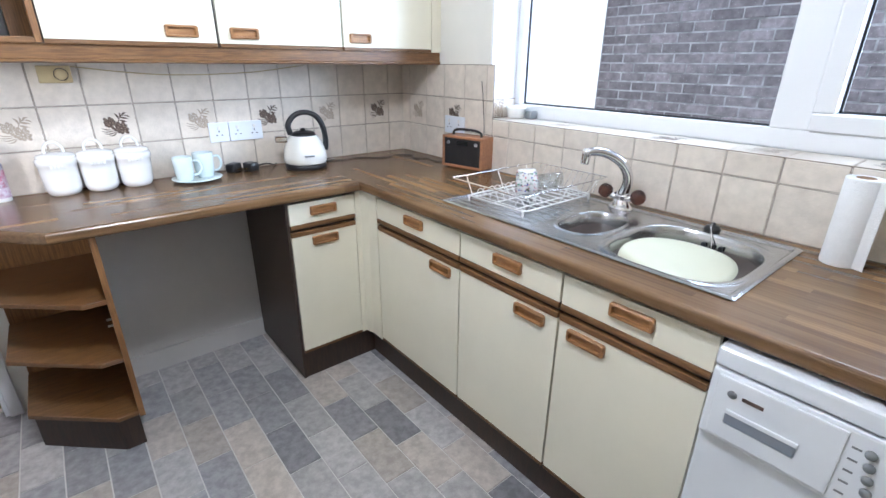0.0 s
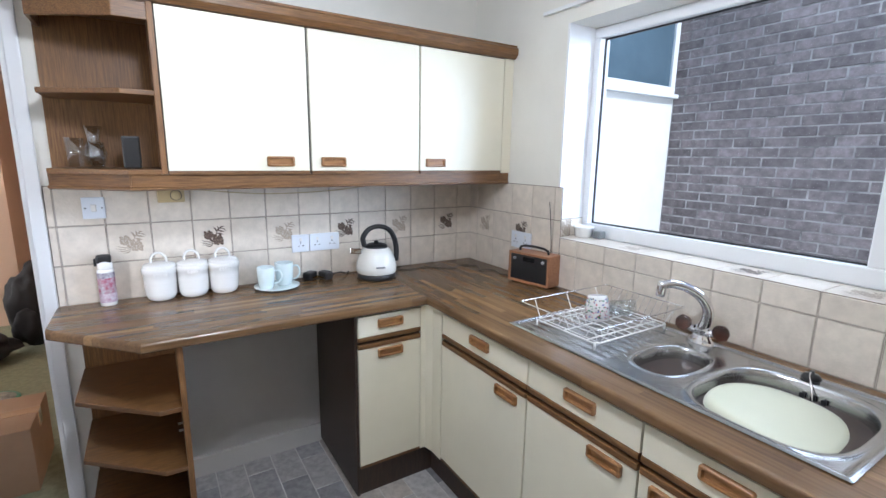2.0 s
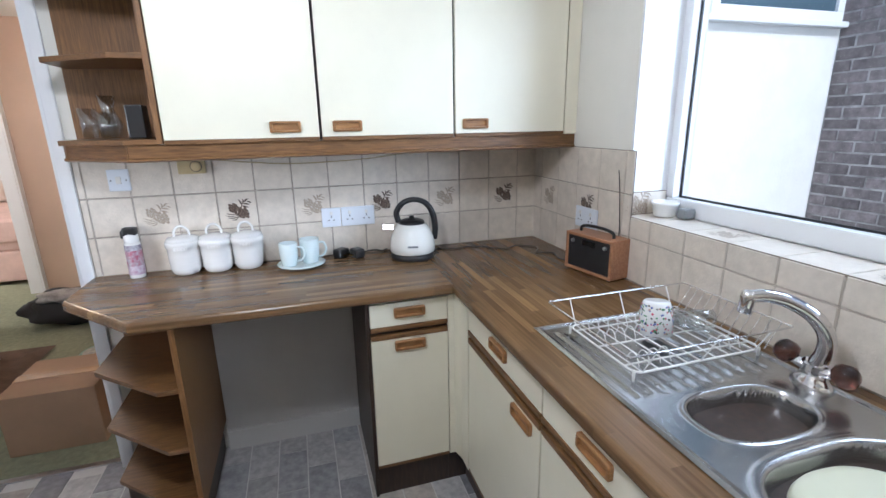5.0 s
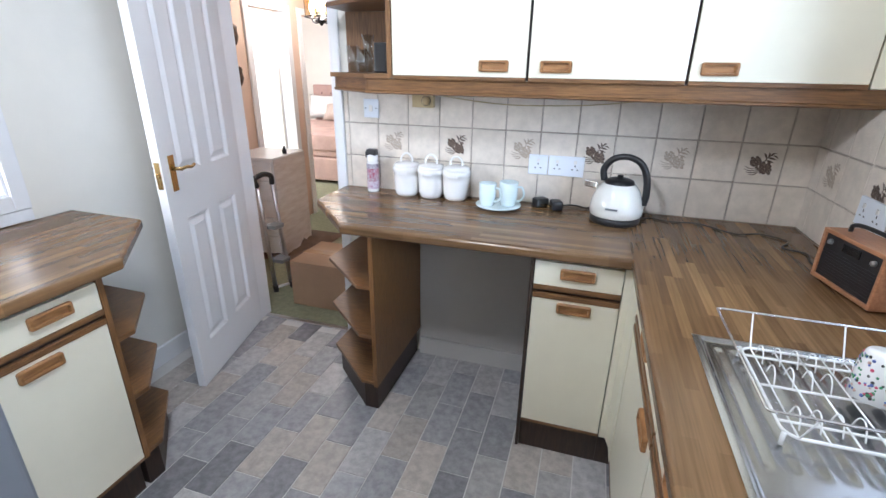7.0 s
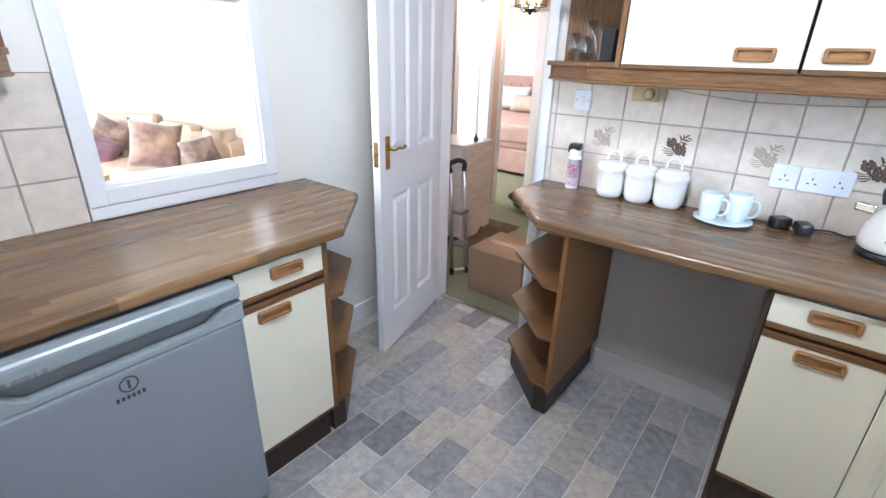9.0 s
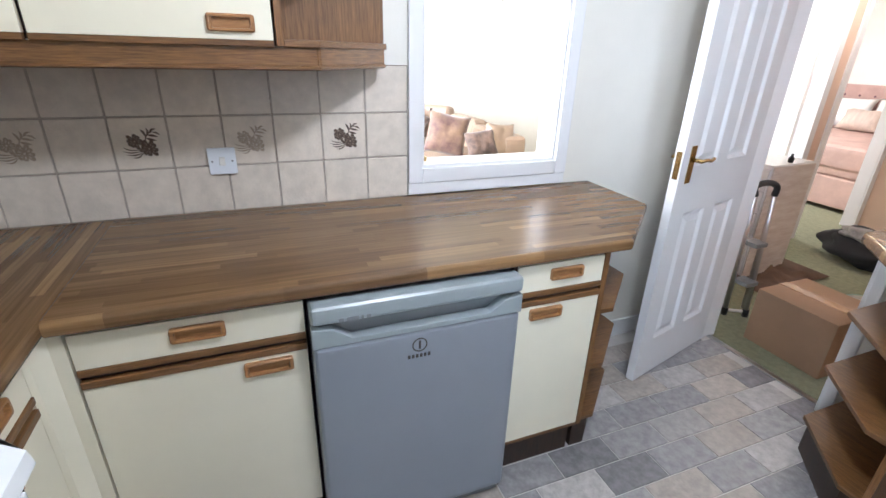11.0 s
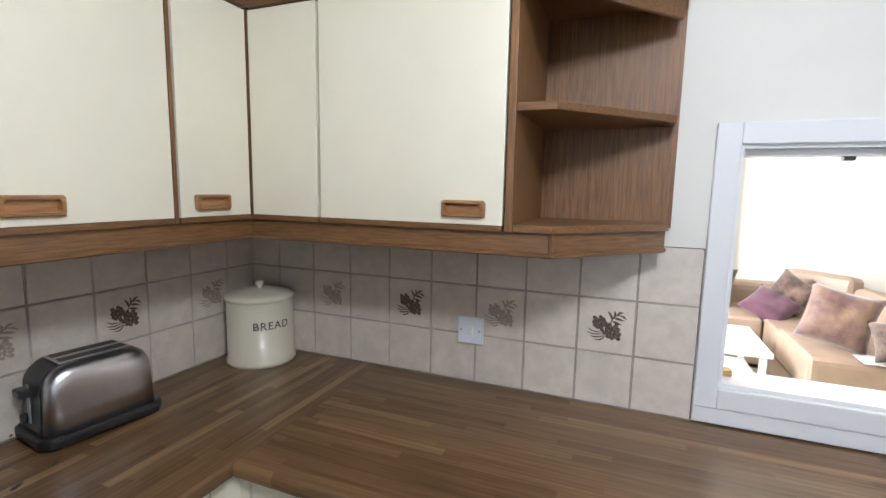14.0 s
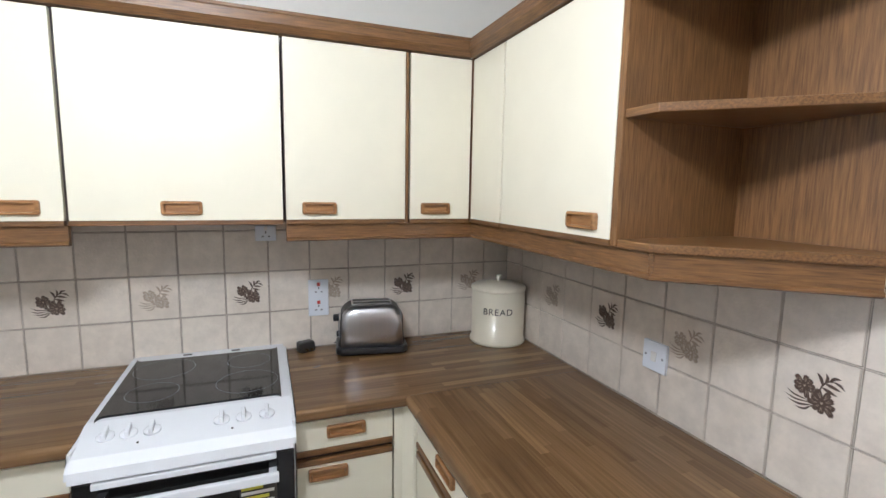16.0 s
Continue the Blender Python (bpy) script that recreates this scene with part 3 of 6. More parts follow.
for x, y, r in ((-1.885, -2.955, 0.011), (-1.965, -2.975, 0.007)):
    part("scorch_mark", lathe([(0, 0.0006), (r * 0.7, 0.0005), (r, 0.0)], 10, pose(x, y, TOP + 0.0003, 0, 0, 30), squash=(1.5, 0.6)), DARK, scorched)
worktop("worktop", prism([(CK[1], SF), (EF, SF), (EAST - 0.002, SOUTH + 0.002), (CK[1], SOUTH + 0.002)], TOP - THICK, TOP), TOPX, "brown wood-block laminate worktop beside the cooker")
# the east run has a hole for the sink
SINK = (-0.500, -0.022, -2.030, -1.020)
xsn, ysn = (EF, SINK[0] + 0.012, SINK[1] - 0.012, EAST - 0.002), (SF, SINK[2] + 0.012, SINK[3] - 0.012, NF, -0.002)
e = bmesh.new()
vt = {(i, j, k): e.verts.new((xsn[i], ysn[j], (TOP - THICK, TOP)[k])) for i in range(4) for j in range(5) for k in range(2)}
for i in range(4):
    f = (xsn[i] - EF) / (xsn[3] - EF)
    for k in range(2):
        vt[(i, 0, k)].co.y = SF + f * (SOUTH + 0.002 - SF)
cells = [(i, j) for i in range(3) for j in range(4) if (i, j) != (1, 1)]
for i, j in cells:
    e.faces.new([vt[(a, b, 1)] for a, b in ((i, j), (i + 1, j), (i + 1, j + 1), (i, j + 1))])
    e.faces.new([vt[(a, b, 0)] for a, b in ((i, j + 1), (i + 1, j + 1), (i + 1, j), (i, j))])
for ed in [x for x in e.edges if len(x.link_faces) == 1 and abs(x.verts[0].co.z - TOP) < 1e-6]:
    a, b = ed.verts
    low = [next(v for v in vt.values() if abs(v.co.x - q.co.x) < 1e-6 and abs(v.co.y - q.co.y) < 1e-6 and v.co.z < TOP - 0.01) for q in (a, b)]
    e.faces.new((a, b, low[1], low[0]))
bmesh.ops.recalc_face_normals(e, faces=e.faces[:])
fe = [x for x in e.edges if all(abs(v.co.x - EF) < 1e-6 and v.co.y < NF + 1e-6 for v in x.verts) and abs(x.verts[0].co.z - x.verts[1].co.z) < 1e-6]
bmesh.ops.bevel(e, geom=fe, offset=0.012, segments=4, affect='EDGES', profile=0.5)
tagged(part("worktop", e, TOPY), "brown wood-block laminate worktop with the inset sink", "worktop")
# sealant along the tiles and a dark line at each butt joint
for name_, x0, x1, y0, y1 in (("worktop", -1.926, EF, -0.0110, -0.0066), ("worktop.004", EF, EAST - 0.012, -0.0110, -0.0066), ("worktop.004", EAST - 0.0110, EAST - 0.0066, -2.6, -0.012), ("worktop.001", WEST + 0.0066, WEST + 0.0110, SF, -1.64), ("worktop.002", WEST + 0.0066, WEST + 0.0110, SOUTH + 0.012, SF), ("worktop.002", WEST + 0.012, CK[0], SOUTH + 0.0066, SOUTH + 0.0110), ("worktop.003", CK[1], -0.05, SOUTH + 0.0066, SOUTH + 0.0110)):
    part("sealant_bead", box(x0, x1, y0, y1, TOP - 0.001, TOP + 0.0035, 0.001, seg=1), SEALANT, bpy.data.objects[name_], "greyed sealant bead along the tiles")
part("butt_joint", box(EF - 0.0009, EF + 0.0004, NF + 0.014, -0.012, TOP - 0.002, TOP + 0.0002), GAP, bpy.data.objects["worktop"], "fine dark joint line")
part("butt_joint", box(WEST + 0.012, WF - 0.014, SF - 0.0003, SF + 0.0009, TOP - 0.002, TOP + 0.0002), GAP, bpy.data.objects["worktop.002"], "fine dark joint line")

# ---- wall cupboards ----
UZ0, UZ1 = 1.438, 1.985


def wall_unit(m, width, depth, pull_x, gap_right=0.004, plain=False):
    u = thing("wall_cabinet", "cream laminate wall cupboard with a recessed oak pull" if not plain else "plain cream laminate wall cupboard panel", "cabinet", m, "cream wall cupboards")
    part("body", box(0.001, width - 0.001, 0.019, depth, UZ0 - 0.012, UZ1 + 0.01), DARK, u, "dark brown carcass")
    d = part("cabinet_door", box(0.004, width - gap_right, 0, 0.018, UZ0, UZ1, 0.0015), CREAM, u)
    part("door_bottom_rail", box(0.003, width - gap_right, -0.002, 0.017, UZ0 - 0.014, UZ0, 0.002), OAKX, d, "oak bottom edging")
    if not plain:
        pull(d, pull_x, UZ0 + 0.036, 0.106)
    return u


NU, WU, SU = -0.349, -2.416, -2.827
for x0, x1, px in ((-1.524, -1.016, 0.39), (-1.014, -0.508, 0.095), (-0.506, -0.022, 0.085)):
    wall_unit(pose(x0, NU, 0), x1 - x0, 0.345, px)
fp = thing("wall_filler", "narrow cream laminate filler between cupboard and wall", "filler panel")
part("strip", box(-0.019, EAST - 0.002, NU + 0.004, -0.002, UZ0 - 0.012, UZ1 + 0.01), CREAM, fp)
wall_unit(pose(WU, -2.596, 0, 0, 0, 90), 0.502, 0.355, 0.405)
wall_unit(pose(WU, -2.826, 0, 0, 0, 90), 0.228, 0.355, 0.1, plain=True)
for x0, x1, px in ((-2.187, -2.415, 0.095), (-1.785, -2.185, 0.105), (-1.228, -1.783, 0.275), (-0.72, -1.226, 0.40), (-0.21, -0.718, 0.10)):
    edged = abs(x0 + 1.785) < 0.001
    u = wall_unit(pose(x0, SU, 0, 0, 0, 180), x0 - x1, 0.345, px, 0.012 if edged else 0.004)
    if edged:
        part("edge_strip", box(x0 - x1 - 0.0105, x0 - x1 - 0.0015, -0.002, 0.0185, UZ0 - 0.012, UZ1, 0.001), OAK, u, "oak edge strip")

cf = thing("corner_strip", "narrow oak strip in the corner between wall cupboards", "filler panel")
part("strip", box(WU - 0.03, WU - 0.0015, SU - 0.03, SU - 0.0015, UZ0 - 0.012, UZ1 + 0.01), OAK, cf)


def moulding(name, path_outer, depth, z0, z1, material, label, step=None):
    """A strip along the front of the cupboards; path in the plan from one end to the other, with the body behind it on its left."""
    pts = [Vector((*p, 0)) for p in path_outer]
    n = len(pts)
    normals = []
    for i in range(n):
        a, b = pts[max(i - 1, 0)], pts[min(i + 1, n - 1)]
        d0 = (pts[i] - a).normalized() if i else (b - pts[i]).normalized()
        d1 = (b - pts[i]).normalized() if i < n - 1 else d0
        n0, n1 = Vector((-d0.y, d0.x, 0)), Vector((-d1.y, d1.x, 0))
        v = (n0 + n1).normalized()
        normals.append(v / max(v.dot(n0), 0.3))
    prof = step or [(0, z0), (0, z1), (depth, z1), (depth, z0)]
    own = bmesh.new()
    rings = [[own.verts.new((p.x + v.x * o, p.y + v.y * o, z)) for o, z in prof] for p, v in zip(pts, normals)]
    for a, b in zip(rings, rings[1:]):
        for k in range(len(prof)):
            own.faces.new((a[k], a[(k + 1) % len(prof)], b[(k + 1) % len(prof)], b[k]))
    own.faces.new(rings[0])
    own.faces.new(rings[-1][::-1])
    bmesh.ops.recalc_face_normals(own, faces=own.faces[:])
    return tagged(part(name, own, material), label, "trim")


def cornice(path, material):
    prof = [(0.0, UZ1 + 0.004), (-0.012, UZ1 + 0.016), (-0.018, UZ1 + 0.024), (-0.018, UZ1 + 0.050), (-0.008, UZ1 + 0.058), (-0.008, UZ1 + 0.066), (0.05, UZ1 + 0.066), (0.05, UZ1 + 0.004)]
    return moulding("cornice", path, 0, 0, 0, material, "oak cornice along the top of the wall cupboards", prof)


PELMET_PROFILE = [(0.012, UZ0 - 0.070), (0.004, UZ0 - 0.066), (0.004, UZ0 - 0.060), (0.010, UZ0 - 0.056), (0.010, UZ0 - 0.014), (0.028, UZ0 - 0.014), (0.028, UZ0 - 0.070)]


def pelmet(path, material):
    return moulding("pelmet", path, 0, 0, 0, material, "oak light pelmet under the wall cupboards", PELMET_PROFILE)


NSH = [(-1.905, -0.004), (-1.882, -0.150), (-1.635, NU), (-1.545, NU)]
cornice([(-1.900, -0.150), (-1.645, NU - 0.012), (EAST - 0.004, NU - 0.012)], OAKX)
north_pelmet = pelmet([(-1.640, NU), (EAST - 0.004, NU)], OAKX)
cornice([(-0.2, SU + 0.012), (WU + 0.012, SU + 0.012)], OAKX)
cornice([(WU + 0.012, SU + 0.012), (WU + 0.012, -1.975), (-2.66, -1.728)], OAKY)
pelmet([(-1.788, SU), (WU - 0.012, SU)], OAKX)
west_pelmet = pelmet([(WU, SU - 0.012), (WU, -1.984)], OAKY)


def angled_end(parent, a, b, prof):
    """The slanting end of a pelmet, with its grain along its length."""
    d = Vector((b[0] - a[0], b[1] - a[1], 0))
    own = bmesh.new()
    rings = [[own.verts.new((x, o, z)) for o, z in prof] for x in (0, d.length)]
    for k in range(len(prof)):
        own.faces.new((rings[0][k], rings[0][(k + 1) % len(prof)], rings[1][(k + 1) % len(prof)], rings[1][k]))
    own.faces.new(rings[0])
    own.faces.new(rings[1][::-1])
    bmesh.ops.recalc_face_normals(own, faces=own.faces[:])
    o = part("pelmet_end", own, OAKX, parent)
    o.matrix_basis = Matrix.Translation((*a, 0)) @ Matrix.Rotation(math.atan2(d.y, d.x), 4, 'Z')
    return o


angled_end(north_pelmet, (-1.890, -0.150), (-1.640, NU), PELMET_PROFILE)
angled_end(north_pelmet, (-1.890, -0.004), (-1.890, -0.150), PELMET_PROFILE)
angled_end(west_pelmet, (WU, -1.984), (-2.687, -1.738), PELMET_PROFILE)
pelmet([(-0.2, SU), (-1.226, SU)], OAKX)


def end_wall_shelves(m, width, depth, chamfer, label):
    """Open end shelves of the wall cupboards, with the face at y = 0 and the open end at x = 0."""
    u = thing("open_wall_shelf", label, "shelf unit", m, "open wall shelves")
    outline = [(width, 0), (chamfer, 0), (0.012, depth - 0.19), (0.012, depth - 0.012), (width, depth - 0.012)]
    part("side_panel", box(width - 0.018, width, -0.004, depth - 0.002, UZ0 - 0.012, UZ1 + 0.01, 0.002), OAK, u)
    part("back_panel", box(0.004, width - 0.018, depth - 0.012, depth - 0.003, UZ0 - 0.012, UZ1 + 0.06), OAK, u)
    for z in (UZ0 - 0.014, 1.690):
        part("shelf", prism([(min(x, width - 0.018), y) for x, y in outline], z, z + 0.018, 0.003), OAKX, u)
    part("top", prism([(min(x, width - 0.018), y) for x, y in outline], UZ1 + 0.0, UZ1 + 0.02), OAKX, u)
    part("fascia", prism([(width - 0.018, 0.0), (chamfer, 0.0), (0.012, depth - 0.19), (0.012, depth - 0.013), (0.026, depth - 0.013), (0.026, depth - 0.184), (chamfer + 0.006, 0.016), (width - 0.018, 0.016)], UZ1 - 0.055, UZ1 - 0.001, 0.002, seg=1), OAKX, u, "oak fascia under the cornice")
    return u


north_shelf = end_wall_shelves(pose(-1.890, NU, 0), 0.366, 0.347, 0.250, "oak open end shelf with glasses on its bottom board")
# the west shelf is the mirror image: its open end is to the right
def end_wall_shelves_right(m, width, depth, chamfer, label):
    u = thing("open_wall_shelf", label, "shelf unit", m, "open wall shelves")
    outline = [(0.018, 0), (chamfer, 0), (width - 0.012, depth - 0.09), (width - 0.012, depth - 0.012), (0.018, depth - 0.012)]
    part("side_panel", box(0.0, 0.018, -0.004, depth - 0.002, UZ0 - 0.012, UZ1 + 0.01, 0.002), OAK, u)
    part("back_panel", box(0.018, width - 0.002, depth - 0.012, depth - 0.003, UZ0 - 0.012, UZ1 + 0.06), OAK, u)
    for z in (UZ0 - 0.014, 1.690):
        part("shelf", prism(outline, z, z + 0.018, 0.003), OAKX, u)
    part("top", prism(outline, UZ1, UZ1 + 0.02), OAKX, u)
    part("fascia", prism([(0.018, 0.0), (chamfer, 0.0), (width - 0.012, depth - 0.09), (width - 0.024, depth - 0.082), (chamfer - 0.005, 0.016), (0.018, 0.016)], UZ1 - 0.055, UZ1 - 0.001, 0.002, seg=1), OAKX, u, "oak fascia under the cornice")
    return u


end_wall_shelves_right(pose(WU, -2.092, 0, 0, 0, 90), 0.365, 0.358, 0.105, "oak open end shelf with a middle board, empty")

# ---- serving hatch ----
ht = thing("window_2", "white gloss framed serving hatch through the wall", "serving hatch", kind="structure")
a, b, c, e = HATCH
for y0, y1, z0, z1 in ((a - 0.050, a + 0.006, c - 0.05, e + 0.048), (b - 0.006, b + 0.050, c - 0.05, e + 0.048), (a + 0.006, b - 0.006, e - 0.006, e + 0.048), (a + 0.006, b - 0.006, c - 0.05, c + 0.006)):
    part("architrave", box(WEST + 0.001, WEST + 0.018, y0, y1, z0, z1, 0.004), GLOSS, ht)
for y0, y1, z0, z1 in ((a, a + 0.016, c, e), (b - 0.016, b, c, e), (a + 0.016, b - 0.016, e - 0.016, e), (a + 0.016, b - 0.016, c, c + 0.016)):
    part("lining", box(WEST - 0.125, WEST + 0.001, y0, y1, z0, z1), GLOSS, ht)
part("track", box(WEST - 0.085, WEST - 0.035, a + 0.016, b - 0.016, e - 0.034, e - 0.016, 0.002), GLOSS, ht)
for y in (-1.345, -1.255):
    part("catch", box(WEST - 0.065, WEST - 0.045, y - 0.012, y + 0.012, e - 0.044, e - 0.034, 0.002), INK, ht)
part("bolt_keep", box(WEST - 0.090, WEST - 0.060, a + 0.018, a + 0.050, c + 0.016, c + 0.034, 0.003), BRASS, ht, "small brass bolt keep")
part("sill_shadow_board", box(WEST + 0.001, WEST + 0.012, a - 0.05, b + 0.05, c - 0.095, c - 0.052, 0.002), GLOSS, ht)

# ---- sink, tap and drying rack ----
def smooth(a, b, x):
    t = min(max((x - a) / (b - a), 0), 1)
    return t * t * (3 - 2 * t)


def sink_height(x, y):
    """Height of the pressed steel above the worktop at a point of the plan."""
    z = 0.004
    edge = min(x - SINK[0], SINK[1] - x, y - SINK[2], SINK[3] - y)
    z -= 0.004 * (1 - smooth(0, 0.008, edge)) + 0.006 * smooth(0.012, 0.022, edge)
    for cx, cy, ax, ay, p, deep in ((-0.272, -1.520, 0.128, 0.080, 2.6, 0.13), (-0.277, -1.818, 0.190, 0.172, 3.2, 0.17)):
        r = (abs((x - cx) / ax) ** p + abs((y - cy) / ay) ** p) ** (1 / p)
        z -= deep * (1 - smooth(0.86, 1.01, r))
        z += 0.003 * (1 - smooth(0.0, 0.08, abs(r - 1.07)))
    if y > -1.42 and y < -1.06 and -0.46 < x < -0.08:
        z -= 0.0032 * (0.5 + 0.5 * math.cos((x + 0.46) / 0.038 * 2 * math.pi)) * smooth(-1.42, -1.39, y) * (1 - smooth(-1.08, -1.06, y))
    return z


sk = thing("sink", "stainless steel inset sink with drainer and one and a half bowls", "sink")
g = bmesh.new()
nx, ny = 130, 260
grid = [[g.verts.new((SINK[0] + (SINK[1] - SINK[0]) * i / nx, SINK[2] + (SINK[3] - SINK[2]) * j / ny, 0)) for j in range(ny + 1)] for i in range(nx + 1)]
for col in grid:
    for v in col:
        v.co.z = TOP + 0.003 + sink_height(v.co.x, v.co.y)
for i in range(nx):
    for j in range(ny):
        g.faces.new((grid[i][j], grid[i + 1][j], grid[i + 1][j + 1], grid[i][j + 1]))
part("basin_sheet", g, STEEL, sk, smooth=True)
for y in (-1.80, -1.825, -1.85):
    part("overflow_slot", box(-0.1050, -0.0985, y - 0.006, y + 0.006, 0.846, 0.876, 0.001), BLACK, sk)
pl = thing("sink_plug", "black rubber sink plug on a ball chain", "sink plug")
part("stopper", lathe([(0, 0.0), (0.022, 0.0), (0.025, 0.006), (0.018, 0.016), (0.006, 0.018), (0.006, 0.026), (0, 0.027)], 20, pose(-0.058, -1.80, TOP + 0.004)), BLACK, pl)
part("chain", tube(curve_pts([(-0.058, -1.80, TOP + 0.030), (-0.072, -1.80, TOP + 0.020), (-0.088, -1.81, TOP + 0.008), (-0.107, -1.825, 0.875), (-0.109, -1.828, 0.85)], 6), 0.002, 6), CHROME, pl)

bw = thing("washing_up_bowl", "pale lime plastic washing-up bowl turned over in the sink", "bowl")
rim = []
own = bmesh.new()
prof = ((1.0, 0.0), (1.0, 0.012), (0.97, 0.016), (0.955, 0.05), (0.93, 0.085), (0.89, 0.100), (0.80, 0.104), (0.4, 0.106))
rings = []
for s, z in prof:
    ring = []
    for k in range(64):
        a = 2 * math.pi * k / 64
        wob = 1 + 0.05 * math.cos(3 * a + 0.6)
        ca, sa = math.cos(a), math.sin(a)
        ring.append(own.verts.new((-0.282 + 0.158 * s * wob * math.copysign(abs(ca) ** 0.8, ca), -1.815 + 0.160 * s * wob * math.copysign(abs(sa) ** 0.8, sa), 0.775 + z + 0.012 * s * sa)))
    rings.append(ring)
for a, b in zip(rings, rings[1:]):
    for k in range(64):
        own.faces.new((a[k], a[(k + 1) % 64], b[(k + 1) % 64], b[k]))
own.faces.new(rings[-1])
bmesh.ops.recalc_face_normals(own, faces=own.faces[:])
part("shell", own, BOWL, bw, smooth=True)

tp = thing("mixer_tap", "chrome mixer tap with brown acrylic knobs behind the sink", "tap")
part("body", lathe([(0, 0), (0.034, 0), (0.036, 0.006), (0.030, 0.016), (0.023, 0.028), (0.021, 0.046), (0.023, 0.056), (0.016, 0.066), (0, 0.068)], 24, pose(-0.058, -1.487, TOP - 0.003), squash=(0.8, 1.3)), CHROME, tp)
part("spout", tube(curve_pts([(-0.058, -1.489, TOP + 0.052), (-0.057, -1.499, TOP + 0.088), (-0.066, -1.500, TOP + 0.128), (-0.092, -1.486, TOP + 0.168), (-0.130, -1.461, TOP + 0.196), (-0.168, -1.437, TOP + 0.207), (-0.200, -1.420, TOP + 0.205)], 6), 0.013, 16, radii=[0.019 - 0.0055 * i / 36 for i in range(37)]), CHROME, tp)
part("nozzle", lathe([(0.0, 0.0), (0.012, 0.0), (0.0145, 0.003), (0.0150, 0.030), (0.0165, 0.034), (0.0150, 0.046), (0.010, 0.051), (0, 0.052)], 20, Matrix.Translation((-0.205, -1.4175, TOP + 0.166)) @ Matrix.Rotation(radians(10), 4, 'Y')), CHROME, tp)
for s in (-1, 1):
    arm = tube([(-0.058, -1.487, TOP + 0.034), (-0.064, -1.487 + s * 0.050, TOP + 0.050)], 0.012, 12)
    part("valve_arm", arm, CHROME, tp)
    part("knob", lathe([(0, 0), (0.016, 0.0), (0.024, 0.006), (0.027, 0.018), (0.024, 0.034), (0.014, 0.042), (0, 0.044)], 8, Matrix.Translation((-0.063, -1.487 + s * 0.044, TOP + 0.048)) @ Matrix.Rotation(radians(-s * 68), 4, 'X')), TINT, tp, "faceted brown acrylic knob")

dr = thing("dish_rack", "chrome wire dish rack with white coated prongs on the drainer", "dish rack")
RX0, RX1, RY0, RY1, RZ = -0.470, 0.002, -1.388, -1.045, TOP + 0.088
def rrect(x0, x1, y0, y1, z, r=0.025, k=5):
    out = []
    for cx, cy, a0 in ((x1 - r, y1 - r, 0), (x0 + r, y1 - r, 90), (x0 + r, y0 + r, 180), (x1 - r, y0 + r, 270)):
        for i in range(k):
            a = radians(a0 + 90 * i / (k - 1))
            out.append((cx + r * math.cos(a), cy + r * math.sin(a), z))
    return out
part("rim", tube(rrect(RX0, RX1, RY0, RY1, RZ, 0.008), 0.0024, 8, closed=True), CHROME, dr, "chrome rim wire")
part("lower_rim", tube(rrect(RX0 + 0.05, RX1 - 0.045, RY0 + 0.035, RY1 - 0.035, TOP + 0.022), 0.003, 8, closed=True), CERAMIC, dr)
for i in range(9):
    x = RX0 + 0.07 + i * (RX1 - RX0 - 0.14) / 8
    part("cross_wire", tube([(x, RY0, RZ), (x, RY0 + 0.035, TOP + 0.022), (x, RY1 - 0.035, TOP + 0.022), (x, RY1, RZ)] if i % 4 == 0 else [(x, RY0 + 0.035, TOP + 0.025), (x, RY1 - 0.035, TOP + 0.025)], 0.0018, 6), CERAMIC, dr)
for i in range(12):
    y = RY0 + 0.030 + i * (RY1 - RY0 - 0.060) / 11
    part("upright_wire", tube([(RX1, y, RZ), (RX1 - 0.045, y, TOP + 0.024)], 0.0013, 6), CHROME, dr)
for j in range(3):
    y = RY0 + 0.075 + j * 0.10
    part("long_wire", tube([(RX0 + 0.05, y, TOP + 0.022), (RX1 - 0.045, y, TOP + 0.022)], 0.0025, 6), CERAMIC, dr)
for j, y in enumerate((RY1 - 0.075, RY1 - 0.145, RY0 + 0.075)):
    for i in range(11):
        x = RX0 + 0.075 + i * 0.030
        if j == 2 and 3 < i < 8:
            continue
        part("prong", tube(curve_pts([(x, y - 0.022, TOP + 0.024), (x, y - 0.013, TOP + 0.044), (x, y, TOP + 0.051), (x, y + 0.013, TOP + 0.044), (x, y + 0.022, TOP + 0.024)], 3), 0.0015, 6), CERAMIC, dr)
for x in (RX0 + 0.05, RX1 - 0.05):
    for y in (RY0 + 0.04, RY1 - 0.04):
        part("foot", tube([(x, y, TOP + 0.024), (x, y, TOP + 0.0015)], 0.004, 8), CERAMIC, dr)


